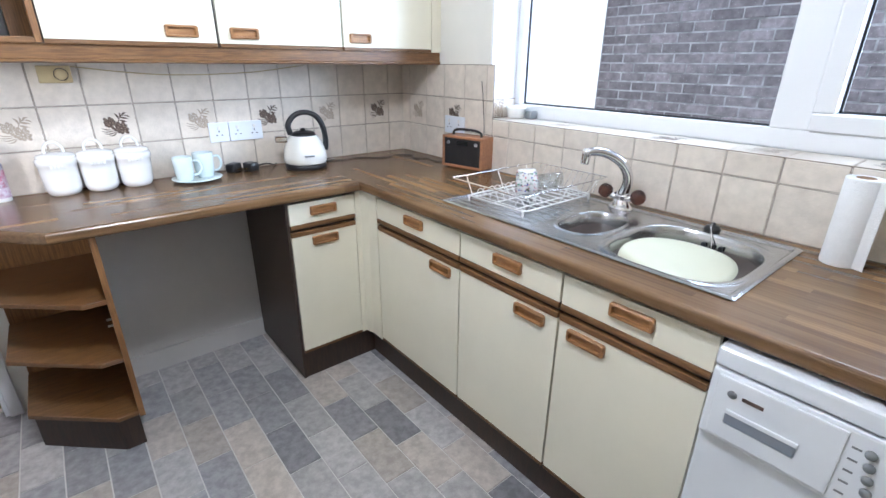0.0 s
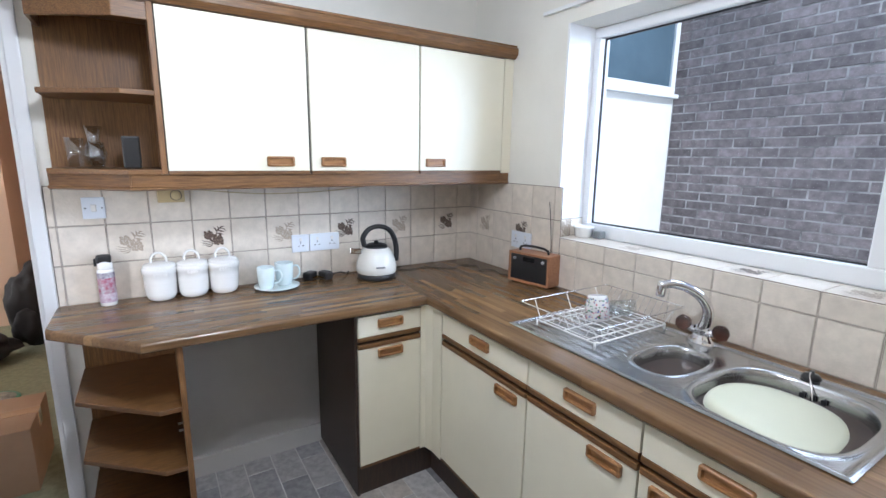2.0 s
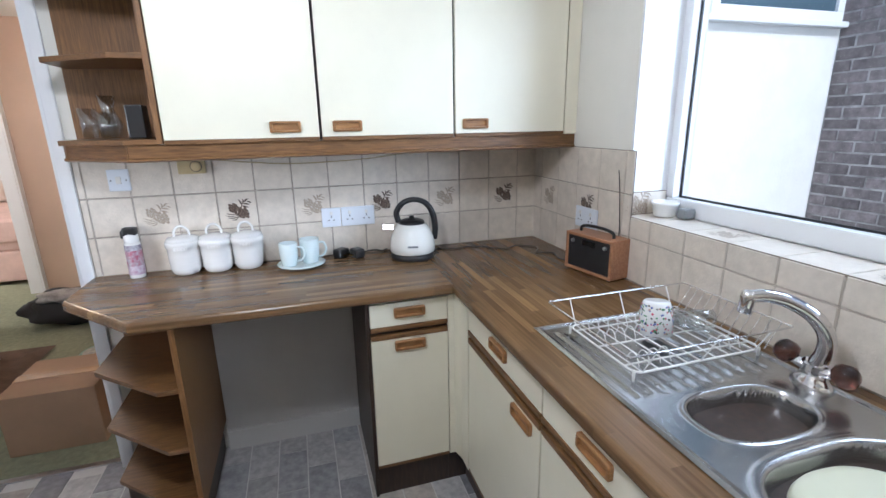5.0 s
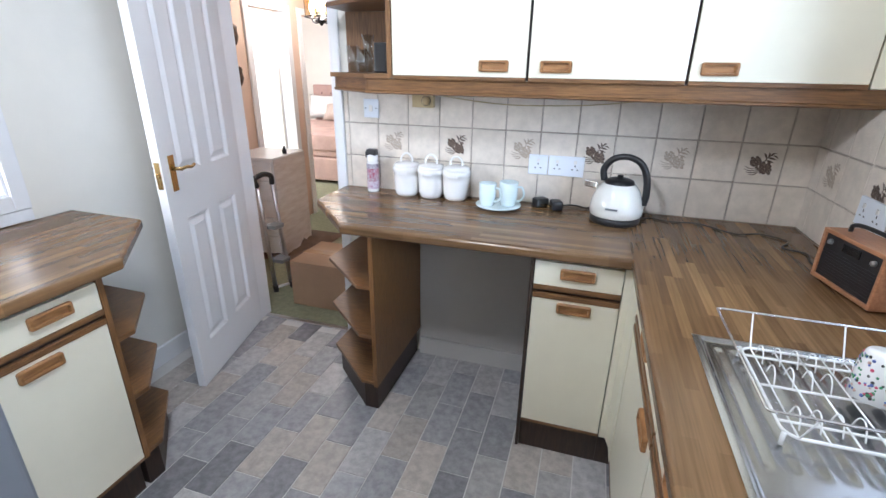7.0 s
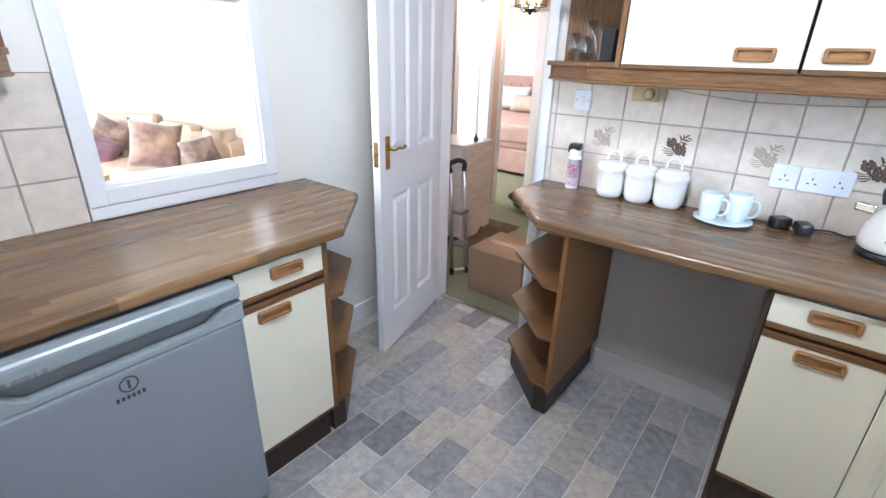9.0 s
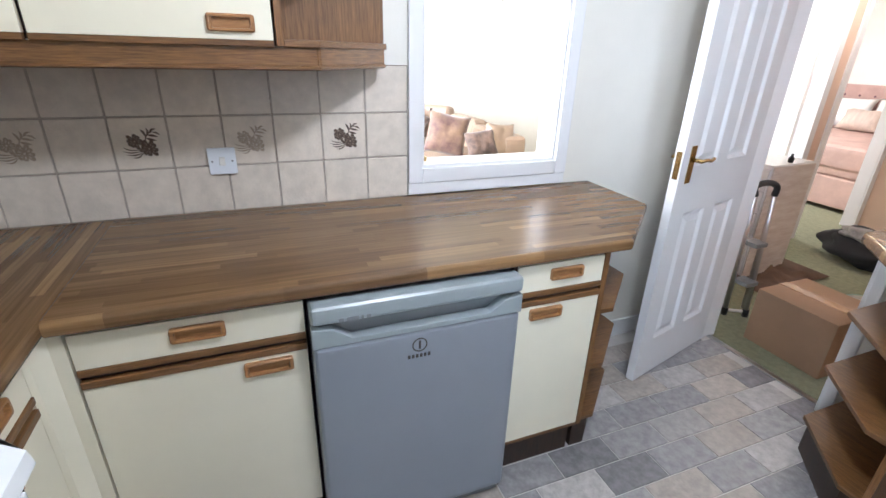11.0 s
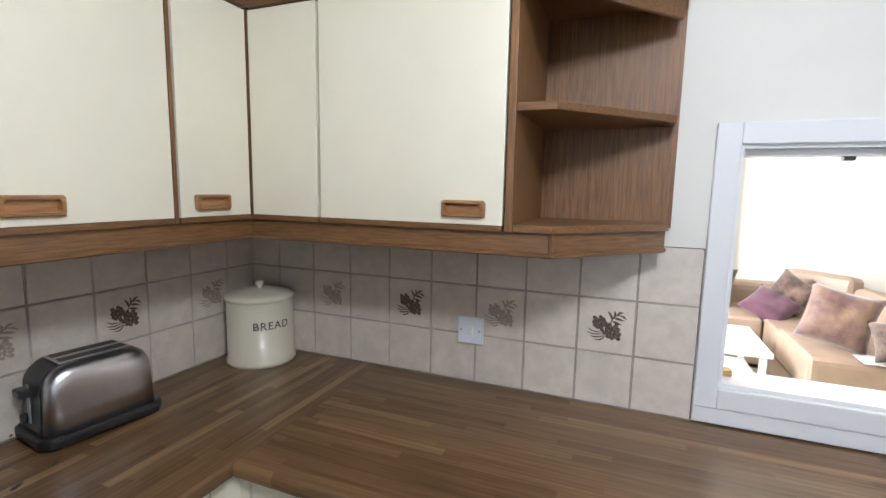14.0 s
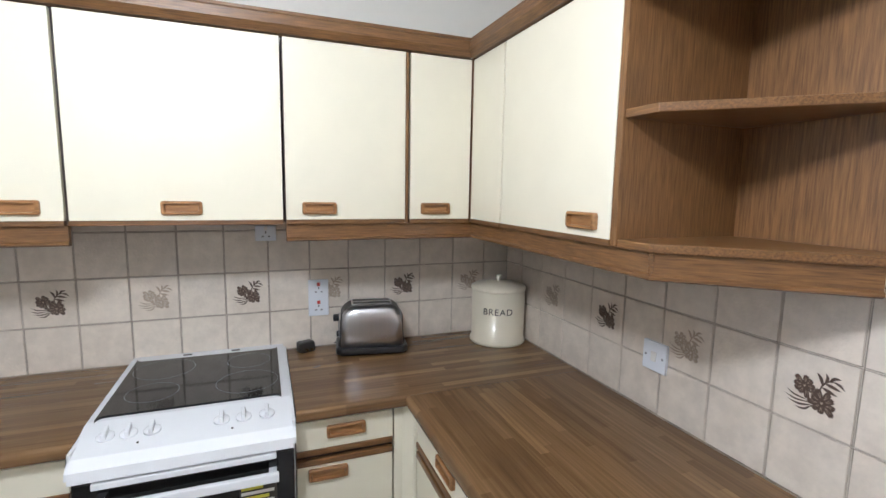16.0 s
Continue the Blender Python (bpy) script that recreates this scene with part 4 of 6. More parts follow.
def mug(m, r, h, material, label, bits=None, category="mug", group=""):
    u = thing("mug", label, category, m, group)
    part("body", lathe([(0, 0.004), (r * 0.72, 0.0), (r * 0.80, 0.004), (r * 0.95, h * 0.35), (r, h), (r - 0.003, h + 0.001), (r * 0.90, h * 0.4), (r * 0.72, 0.008), (0, 0.007)], 28), material, u)
    part("ear", tube(curve_pts([(r * 0.93, 0, h * 0.82), (r + 0.020, 0, h * 0.80), (r + 0.028, 0, h * 0.5), (r + 0.014, 0, h * 0.26), (r * 0.88, 0, h * 0.22)], 5), 0.0048, 8), material, u)
    for k in range(bits or 0):
        a, z, s = random.uniform(0, 6.28), random.uniform(0.1, 0.92) * h, random.uniform(0.0016, 0.0036)
        rr = r * (0.80 + 0.15 * min(z / (0.35 * h), 1) + 0.05 * max(z / h - 0.35, 0) / 0.65) + 0.0006
        part("floral_spot", lathe([(0, 0.0006), (s, 0.0004), (s, 0.0)], 6, Matrix.Rotation(a, 4, 'Z') @ Matrix.Translation((rr, 0, z)) @ Matrix.Rotation(radians(90), 4, 'Y')), (GREENLEAF, ROSEPRINT, INK, BLUEPRINT, GREENLEAF, PINKCLOTH)[k % 6], u)
    return u


GREENLEAF = material("printed_leaf_green", (0.05, 0.24, 0.10), 0.4)
ROSEPRINT = material("printed_rose", (0.55, 0.07, 0.14), 0.4)
BLUEPRINT = material("printed_blue", (0.12, 0.16, 0.42), 0.4)
mug(pose(-0.230, -1.190, TOP + 0.114) @ pose(0, 0, 0, 176, 8, 40), 0.043, 0.088, CERAMIC, "white mug with a small floral print drying upside down", bits=280)
gl = thing("drinking_glass", "clear glass lying in the dish rack", "glass")
part("bowl", lathe([(0, 0), (0.026, 0.0), (0.030, 0.05), (0.034, 0.085), (0.0325, 0.085), (0.028, 0.05), (0.024, 0.006), (0, 0.006)], 24, Matrix.Translation((-0.165, -1.200, TOP + 0.062)) @ Matrix.Rotation(radians(82), 4, 'X') @ Matrix.Rotation(radians(20), 4, 'Y')), GLASS, gl)

# ---- small things on the north worktop ----
kt = thing("kettle", "cream dome kettle with black handle and base", "kettle", pose(-0.648, -0.160, TOP, 0, 0, -12) @ Matrix.Diagonal((1.12, 1.12, 1.0, 1)))
part("base", lathe([(0, 0), (0.083, 0), (0.086, 0.004), (0.086, 0.020), (0.080, 0.028), (0, 0.028)], 36), BLACK, kt, "black plastic base")
part("body", lathe([(0.084, 0.028), (0.090, 0.036), (0.090, 0.060), (0.084, 0.095), (0.072, 0.128), (0.058, 0.150), (0.044, 0.160)], 40), KETTLE, kt, "cream enamel dome")
part("lid", lathe([(0.052, 0.154), (0.048, 0.166), (0.032, 0.173), (0.010, 0.176), (0.010, 0.186), (0, 0.188)], 32), BLACK, kt, "black lid")
part("handle", tube(curve_pts([(-0.052, 0, 0.160), (-0.058, 0, 0.205), (-0.030, 0, 0.246), (0.015, 0, 0.258), (0.058, 0, 0.240), (0.083, 0, 0.195), (0.092, 0, 0.130), (0.088, 0, 0.080)], 6), 0.012, 12), BLACK, kt, "black loop handle")
part("spout", prism([(-0.118, -0.008), (-0.118, 0.008), (-0.070, 0.028), (-0.070, -0.028)], 0.128, 0.155, 0.004), CHROME, kt, "chrome spout")
part("badge", box(-0.020, 0.020, -0.0925, -0.0895, 0.066, 0.074, 0.001), GREY, kt)
for x in (-1.579, -1.459, -1.339):
    cn = thing("storage_canister", "white ceramic storage canister with a loop-handled lid", "canister", pose(x, -0.068, TOP) @ Matrix.Diagonal((1.1, 1.1, 1.08, 1)), "row of canisters")
    part("jar", lathe([(0, 0), (0.035, 0), (0.042, 0.003), (0.048, 0.012), (0.0505, 0.020)] + [(0.0510 + 0.0012 * (k % 2) + 0.003 * k / 10, 0.022 + 0.0050 * k) for k in range(10)] + [(0.0545, 0.076), (0.056, 0.104), (0.0595, 0.107), (0.0600, 0.122), (0.057, 0.128), (0, 0.128)], 40), CERAMIC, cn)
    part("lid", lathe([(0.0545, 0.1285), (0.0555, 0.134), (0.052, 0.139), (0.036, 0.144), (0, 0.147)], 36), CERAMIC, cn)
    part("loop", tube(curve_pts([(-0.026, 0.0, 0.143), (-0.025, 0.002, 0.162), (-0.013, 0.003, 0.178), (0.006, 0.003, 0.180), (0.022, 0.002, 0.164), (0.025, 0.0, 0.143)], 5), 0.0046, 8), CERAMIC, cn, "looped handle")
    bars = bmesh.new()
    for k in range(5):
        box(-0.022 + k * 0.0095, -0.015 + k * 0.0095, -0.0600, -0.0575, 0.100, 0.112, 0.0006, bm=bars)
    part("raised_lettering", bars, CERAMIC, cn)
plate = thing("saucer", "pale blue plate under two mugs", "plate", pose(-1.128, -0.130, TOP))
part("dish", lathe([(0, 0.002), (0.050, 0.0), (0.056, 0.004), (0.098, 0.012), (0.099, 0.015), (0.058, 0.009), (0, 0.008)], 36), PALEBLUE, plate)
mug(pose(-1.176, -0.140, TOP + 0.0085, 0, 0, -20), 0.038, 0.098, PALEBLUE, "pale blue mug standing on a matching plate", group="pair of blue mugs")
mug(pose(-1.090, -0.112, TOP + 0.0085, 0, 0, -8), 0.041, 0.104, PALEBLUE, "pale blue mug standing on a matching plate", group="pair of blue mugs")
sp = thing("spray_can", "silver aerosol can with a red print and a black cap", "spray can", pose(-1.762, -0.052, TOP))
part("can", lathe([(0, 0), (0.028, 0), (0.029, 0.004), (0.029, 0.135), (0.027, 0.145), (0, 0.146)], 28), CERAMIC, sp)
for k, (z0, z1, m_) in enumerate(((0.014, 0.050, PURPLE), (0.050, 0.112, RADIOWOOD), (0.112, 0.134, GREY))):
    lab = bmesh.new()
    lathe([(0.0294, z0), (0.0296, z0 + 0.001), (0.0296, z1 - 0.001), (0.0294, z1)], 28, bm=lab)
    part("label_band", lab, material("can_print_%s" % "abc"[k], ((0.50, 0.30, 0.42), (0.42, 0.06, 0.13), (0.55, 0.56, 0.60))[k], 0.3, 0.35, spots=0.7, scale=60, color2=((0.70, 0.66, 0.72), (0.55, 0.54, 0.60), (0.20, 0.16, 0.24))[k]), sp)
part("collar", lathe([(0.024, 0.145), (0.026, 0.150), (0.026, 0.172), (0.020, 0.178), (0, 0.178)], 20), CERAMIC, sp)
tr = box(-0.026, 0.024, -0.020, 0.020, 0.170, 0.203, 0.009)
box(-0.034, -0.020, -0.008, 0.008, 0.160, 0.190, 0.003, bm=tr)
part("trigger_top", tr, BLACK, sp)


def plug(m, points, label):
    u = thing("plug", label, "plug", m @ Matrix.Diagonal((1.2, 1.2, 1.15, 1)))
    b = box(-0.026, 0.026, -0.020, 0.020, 0, 0.036, 0.009)
    part("body", b, BLACK, u)
    for x in (-0.008, 0.008):
        part("pin", box(x - 0.003, x + 0.003, -0.034, -0.016, 0.012, 0.016), BRASS, u)
    part("cord", tube(curve_pts(points, 6), 0.0032, 8), RUBBER, u)
    return u


plug(pose(-0.955, -0.055, TOP, 0, 0, 40), [(0, 0.016, 0.014), (0.03, 0.05, 0.008), (0.05, 0.03, 0.005), (0.045, -0.01, 0.005)], "black three-pin plug lying on the worktop")
plug(pose(-0.885, -0.080, TOP, 0, 0, -70), [(0.0, 0.016, 0.016), (0.02, 0.06, 0.022), (0.0, 0.11, 0.006), (-0.03, 0.155, 0.006)], "black three-pin plug with its cord lying on the worktop")
cb = thing("cable", "thin black mains cable trailing across the worktop", "cable")
part("cord", tube(curve_pts([(-0.565, -0.125, TOP + 0.004), (-0.50, -0.085, TOP + 0.004), (-0.43, -0.11, TOP + 0.004), (-0.33, -0.10, TOP + 0.004), (-0.22, -0.19, TOP + 0.004), (-0.13, -0.16, TOP + 0.004), (-0.06, -0.22, TOP + 0.004), (-0.10, -0.30, TOP + 0.004), (-0.04, -0.34, TOP + 0.004), (-0.06, -0.43, TOP + 0.004), (-0.012, -0.50, TOP + 0.004)], 6), 0.0028, 6), RUBBER, cb)
cb = thing("cable", "thin black aerial wire up the tiles beside the window", "cable")
part("cord", tube(curve_pts([(0.020, -0.700, TOP + 0.10), (0.026, -0.690, TOP + 0.20), (0.022, -0.680, TOP + 0.33), (0.020, -0.670, TOP + 0.40)], 6), 0.0016, 6), RUBBER, cb)

# radio
rm = pose(-0.100, -0.532, TOP, 0, 0, math.degrees(math.atan2(-0.765 + 0.532, -0.055 + 0.100)))
rd = thing("radio", "small wooden radio with a black front and carry handle", "radio", rm)
RW, RD, RH = 0.237, 0.100, 0.155
sh = box(0, RW, 0.0, RD, 0.006, 0.018, 0.003)
for q in ((0, RW, 0, RD, RH - 0.012, RH), (0, 0.012, 0, RD, 0.012, RH - 0.006), (RW - 0.012, RW, 0, RD, 0.012, RH - 0.006)):
    box(*q, 0.003, bm=sh)
part("case", sh, RADIOWOOD, rd, "light brown wood case")
part("front_panel", box(0.012, RW - 0.012, 0.006, RD - 0.004, 0.018, RH - 0.012), BLACK, rd)
part("display", box(0.085, 0.150, 0.003, 0.006, 0.112, 0.134, 0.001), HOB, rd)
for x in (0.036, 0.200):
    part("knob", lathe([(0, 0), (0.008, 0), (0.007, 0.008), (0, 0.009)], 16, Matrix.Translation((x, 0.006, 0.122)) @ Matrix.Rotation(radians(90), 4, 'X')), BRUSHED if x > 0.15 else GREY, rd)
for i in range(9):
    part("grille_slat", box(0.020, RW - 0.020, 0.0048, 0.006, 0.026 + i * 0.0085, 0.030 + i * 0.0085), BLACK, rd)
part("carry_handle", tube(curve_pts([(0.035, 0.045, RH), (0.040, 0.045, RH + 0.018), (0.080, 0.045, RH + 0.027), (0.158, 0.045, RH + 0.027), (0.196, 0.045, RH + 0.018), (0.202, 0.045, RH)], 5), 0.006, 8), BLACK, rd)
for x in (0.02, RW - 0.02):
    for y in (0.015, RD - 0.015):
        part("foot", lathe([(0, 0), (0.007, 0), (0.007, 0.0065), (0, 0.0065)], 10, pose(x, y, 0)), BLACK, rd)

# glasses on the open shelf
z = UZ0 + 0.004
for x, y, r, h, nm in ((-1.800, -0.12, 0.030, 0.105, "tall"), (-1.735, -0.16, 0.026, 0.090, "small"), (-1.745, -0.085, 0.036, 0.150, "jug")):
    gsl = thing("drinking_glass" if nm != "jug" else "glass_vase", "clear glass tumbler on the open shelf" if nm != "jug" else "clear glass vase with a waisted neck on the open shelf", "glass", pose(x, y, z + 0.001), "glassware on the shelf")
    prof = [(0, 0), (r * 0.8, 0), (r, h), (r - 0.0025, h), (r * 0.74, 0.006), (0, 0.006)] if nm != "jug" else [(0, 0), (r * 0.8, 0), (r * 1.15, h * 0.35), (r * 0.55, h * 0.68), (r * 0.85, h), (r * 0.80, h), (r * 0.50, h * 0.68), (r * 1.08, h * 0.35), (r * 0.72, 0.008), (0, 0.008)]
    part("vessel", lathe(prof, 28), GLASS, gsl)
bk = thing("speaker_box", "small black upright box on the open shelf", "box")
part("case", box(-1.655, -1.600, -0.225, -0.150, z + 0.001, z + 0.115, 0.006), BLACK, bk)

# ---- sockets and switches: face plate at y = 0 looking along -y ----
def face_plate(m, w_, h_, kind, label, category="socket"):
    u = thing("wall_socket" if kind != "switch" else "wall_switch", label, category, m)
    part("plate", box(-w_ / 2, w_ / 2, -0.011, 0, -h_ / 2, h_ / 2, 0.003), SOCKET, u)
    if kind == "switch":
        part("rocker", box(-0.009, 0.009, -0.015, -0.0105, -0.014, 0.014, 0.002), CERAMIC, u)
        for x in (-w_ * 0.36, w_ * 0.36):
            part("screw", lathe([(0, 0), (0.0035, 0), (0.003, 0.0015), (0, 0.0015)], 8, Matrix.Translation((x, -0.0105, 0)) @ Matrix.Rotation(radians(90), 4, 'X')), GREY, u)
    else:
        gangs = ((-w_ / 4, 0), (w_ / 4, 0)) if kind == "double" else ((0, 0),) if kind == "single" else ((0, h_ / 4), (0, -h_ / 4))
        for gx, gz in gangs:
            part("rocker", box(gx - 0.006, gx + 0.006, -0.0145, -0.0105, gz + 0.012, gz + 0.026, 0.0015), CERAMIC if kind != "tall" else RED, u)
            for px, pz, pw, ph in ((0, 0.004, 0.004, 0.008), (-0.011, -0.012, 0.007, 0.004), (0.011, -0.012, 0.007, 0.004)):
                part("pin_hole", box(gx + px - pw / 2, gx + px + pw / 2, -0.0116, -0.0104, gz + pz - ph / 2, gz + pz + ph / 2), BLACK, u)
    return u


RED = material("red_rocker", (0.55, 0.06, 0.05), 0.35)
TP = 0.007
face_plate(pose(-0.983, -TP, 1.077), 0.083, 0.086, "single", "white single wall socket on the tiles")
face_plate(pose(-0.864, -TP, 1.077), 0.150, 0.086, "double", "white double wall socket on the tiles")
face_plate(pose(-1.777, -TP, 1.284), 0.074, 0.084, "switch", "white fused switch plate on the tiles", "switch")
face_plate(pose(EAST - TP, -0.475, 1.085, 0, 0, -90), 0.146, 0.086, "double", "white double wall socket behind the radio")
face_plate(pose(WEST + TP, -2.280, 1.073, 0, 0, 90), 0.084, 0.086, "switch", "white fused switch plate on the tiles", "switch")
face_plate(pose(-1.918, SOUTH + TP, 1.103, 0, 0, 180), 0.078, 0.146, "tall", "white cooker socket plate with red switches", "socket")
face_plate(pose(-1.728, SOUTH + TP, 1.365, 0, 0, 180), 0.074, 0.058, "single", "white wall socket under the cupboard")
tm = thing("timer_switch", "yellowed plastic timer switch with a round dial", "switch", pose(-1.512, -TP, 1.328))
part("case", box(-0.050, 0.050, -0.034, 0, -0.030, 0.030, 0.005), YELLOWED, tm)
part("dial", lathe([(0, 0), (0.020, 0), (0.019, 0.008), (0.012, 0.012), (0, 0.012)], 24, Matrix.Translation((0.018, -0.033, 0)) @ Matrix.Rotation(radians(90), 4, 'X')), YELLOWED, tm)
part("dial_ring", tube([(0.018 + 0.0205 * math.cos(2 * math.pi * k / 24), -0.036, 0.0205 * math.sin(2 * math.pi * k / 24)) for k in range(24)], 0.0014, 6, closed=True), BLACK, tm)
cb = thing("cable", "thin cable drooping under the wall cupboards", "cable")
part("cord", tube(curve_pts([(-1.46, -0.016, 1.355), (-1.30, -0.016, 1.335), (-1.10, -0.016, 1.322), (-0.80, -0.016, 1.332), (-0.55, -0.016, 1.362)], 6), 0.0024, 6), YELLOWED, cb)

# things on the window sill
pt = thing("pot", "small white ceramic pot on the window sill", "pot")
part("vessel", lathe([(0, 0), (0.036, 0), (0.038, 0.004), (0.043, 0.040), (0.047, 0.042), (0.047, 0.052), (0.044, 0.052), (0.038, 0.008), (0, 0.008)], 32, pose(0.148, -0.775, WIN[2] + 0.0045)), CERAMIC, pt)
pt = thing("sponge", "grey scouring sponge on the window sill", "sponge")
part("block", box(0.150, 0.196, -0.868, -0.830, WIN[2] + 0.0045, WIN[2] + 0.040, 0.007), GREY, pt)
pr = thing("paper_towel_roll", "white kitchen paper roll standing on the worktop", "paper roll", pose(-0.047, -2.110, TOP))
part("roll", lathe([(0.020, 0.0), (0.039, 0.0), (0.040, 0.003), (0.040, 0.222), (0.039, 0.225), (0.020, 0.225), (0.020, 0.0)], 40), PAPER, pr)
part("core", lathe([(0.0205, 0.0), (0.0205, 0.226), (0.0185, 0.226), (0.0185, 0.0)], 24), CARD, pr)
part("loose_sheet", prism([(-0.024, -0.033), (-0.034, -0.056), (-0.0325, -0.057), (-0.0215, -0.034)], 0.002, 0.222), PAPER, pr)

# ---- south and west worktop ----
bm_ = pose(-2.653, -3.034, TOP, 0, 0, 0)
bb = thing("bread_bin", "cream enamel bread bin with a lid, lettered BREAD", "bread bin", bm_)
BR = 0.112
part("body", lathe([(0, 0), (BR + 0.003, 0), (BR + 0.006, 0.006), (BR + 0.006, 0.014), (BR, 0.022), (BR, 0.225), (0, 0.225)], 48), BINCREAM, bb)
part("lid", lathe([(BR + 0.003, 0.225), (BR + 0.005, 0.230), (BR + 0.004, 0.238), (BR * 0.85, 0.248), (BR * 0.4, 0.256), (0.012, 0.258), (0, 0.258)], 48), BINCREAM, bb, "cream lid with a small knob")
part("knob", lathe([(0.009, 0.257), (0.008, 0.266), (0.014, 0.274), (0.013, 0.283), (0, 0.287)], 20), BINCREAM, bb)


def curved_text(word, size, radius, z, angle, parent, mat_, name="lettering"):
    cu = bpy.data.curves.new("text", "FONT")
    cu.body, cu.size, cu.align_x, cu.extrude = word, size, 'CENTER', 0.0004
    cu.space_character = 1.12
    ob = new("text", cu)
    me = bpy.data.meshes.new_from_object(ob.evaluated_get(bpy.context.evaluated_depsgraph_get()))
    bpy.data.objects.remove(ob)
    for v in me.vertices:
        a = angle + v.co.x / radius
        r = radius + 0.0006 + v.co.z
        v.co = (r * math.cos(a), r * math.sin(a), z + v.co.y)
    me.name = name
    me.materials.clear()
    me.materials.append(mat_)
    o = new(name, me)
    o.parent = parent
    return o


curved_text("BREAD", 0.038, BR, 0.134, radians(62), bb, INK)

ts = thing("toaster", "brushed steel two-slot toaster with black ends", "toaster", pose(-2.112, -3.085, TOP, 0, 0, 172))
TL, TW, TH = 0.122, 0.082, 0.194


def arch(half, top, foot, r):
    """Outline of the long side, foot to foot, with broad round shoulders."""
    out = [(-half, foot)]
    for k in range(13):
        a = math.pi - math.pi / 2 * k / 12
        out.append((-half + 0.006 + r + r * math.cos(a), top - r * 0.92 + r * 0.92 * math.sin(a)))
    for k in range(13):
        a = math.pi / 2 - math.pi / 2 * k / 12
        out.append((half - 0.006 - r + r * math.cos(a), top - r * 0.92 + r * 0.92 * math.sin(a)))
    return out + [(half, foot)]


def arch_loft(layers, foot, r):
    own = bmesh.new()
    rings = [[own.verts.new((x, y, z)) for x, z in arch(hf, tp, foot, r)] for y, hf, tp in layers]
    for q, w in zip(rings, rings[1:]):
        for k in range(len(q)):
            own.faces.new((q[k], q[(k + 1) % len(q)], w[(k + 1) % len(q)], w[k]))
    own.faces.new(rings[0])
    own.faces.new(rings[-1])
    bmesh.ops.recalc_face_normals(own, faces=own.faces[:])
    return own


part("core", arch_loft([(-0.046, TL + 0.003, TH), (0.046, TL + 0.003, TH)], 0.028, 0.060), BLACK, ts, "black top and ends")
for s in (-1, 1):
    part("side_shell", arch_loft([(s * 0.040, TL - 0.004, TH - 0.004), (s * 0.047, TL, TH - 0.001), (s * 0.058, TL - 0.001, TH - 0.003), (s * 0.068, TL - 0.004, TH - 0.009), (s * 0.075, TL - 0.010, TH - 0.020), (s * 0.079, TL - 0.018, TH - 0.034), (s * TW, TL - 0.034, TH - 0.060)], 0.028, 0.056), BRUSHED, ts, "brushed steel side", smooth=True)
part("top_plate", box(-0.078, 0.078, -0.0445, 0.0445, TH - 0.002, TH + 0.0015, 0.001), BRUSHED, ts, "steel top plate")
for y in (-0.023, 0.023):
    part("slot", box(-0.072, 0.072, y - 0.013, y + 0.013, TH - 0.001, TH + 0.0025, 0.0008), BLACK, ts)
part("base", prism([(-0.138, -0.066), (-0.118, -0.090), (0.118, -0.090), (0.138, -0.066), (0.138, 0.066), (0.118, 0.090), (-0.118, 0.090), (-0.138, 0.066)], 0.006, 0.034, 0.010), BLACK, ts)
part("lever_slot", box(-TL - 0.006, -TL - 0.002, -0.005, 0.005, 0.055, 0.150, 0.001), GREY, ts)
part("lever", box(-TL - 0.026, -TL - 0.004, -0.020, 0.020, 0.124, 0.144, 0.005), BLACK, ts)
part("knob", lathe([(0, 0), (0.013, 0), (0.012, 0.010), (0, 0.011)], 20, Matrix.Translation((-TL - 0.003, 0.022, 0.062)) @ Matrix.Rotation(radians(-90), 4, 'Y')), BLACK, ts)
part("badge", lathe([(0, 0), (0.0075, 0), (0.0075, 0.0012), (0, 0.0012)], 16, Matrix.Translation((0.0, TW, 0.072)) @ Matrix.Rotation(radians(-90), 4, 'X')), GREY, ts)
part("badge_line", box(-0.020, 0.020, TW, TW + 0.0008, 0.055, 0.058), GREY, ts)
for x in (-0.11, 0.11):
    for y in (-0.06, 0.06):
        part("foot", lathe([(0, 0), (0.008, 0), (0.008, 0.007), (0, 0.007)], 8, pose(x, y, 0)), BLACK, ts)
plug(pose(-1.862, -3.135, TOP, 0, 0, 200), [(0.0, 0.016, 0.016), (0.02, 0.05, 0.02), (0.06, 0.04, 0.01), (0.11, 0.0, 0.008)], "black three-pin plug lying beside the toaster")

# ---- cooker ----
ck = thing("cooker", "white freestanding electric cooker with black ceramic hob", "cooker")
x0, x1 = CK[0] + 0.006, CK[1] - 0.006
part("body", box(x0, x1, SOUTH + 0.012, -2.575, 0.03, 0.895), ENAMEL, ck)
sec = [(SOUTH + 0.010, 0.895), (SOUTH + 0.010, 0.926), (SOUTH + 0.050, 0.926), (-2.690, 0.922), (-2.560, 0.892), (-2.535, 0.872), (-2.530, 0.845), (-2.575, 0.838), (-2.575, 0.895)]
own = bmesh.new()
ends = [[own.verts.new((x, y, z)) for y, z in sec] for x in (x0 - 0.002, x1 + 0.002)]
for k in range(len(sec)):
    own.faces.new((ends[0][k], ends[0][(k + 1) % len(sec)], ends[1][(k + 1) % len(sec)], ends[1][k]))
own.faces.new(ends[0])
own.faces.new(ends[1])
bmesh.ops.recalc_face_normals(own, faces=own.faces[:])
bmesh.ops.bevel(own, geom=[e for e in own.edges if abs(e.verts[0].co.x - e.verts[1].co.x) < 1e-6], offset=0.008, segments=2, affect='EDGES')
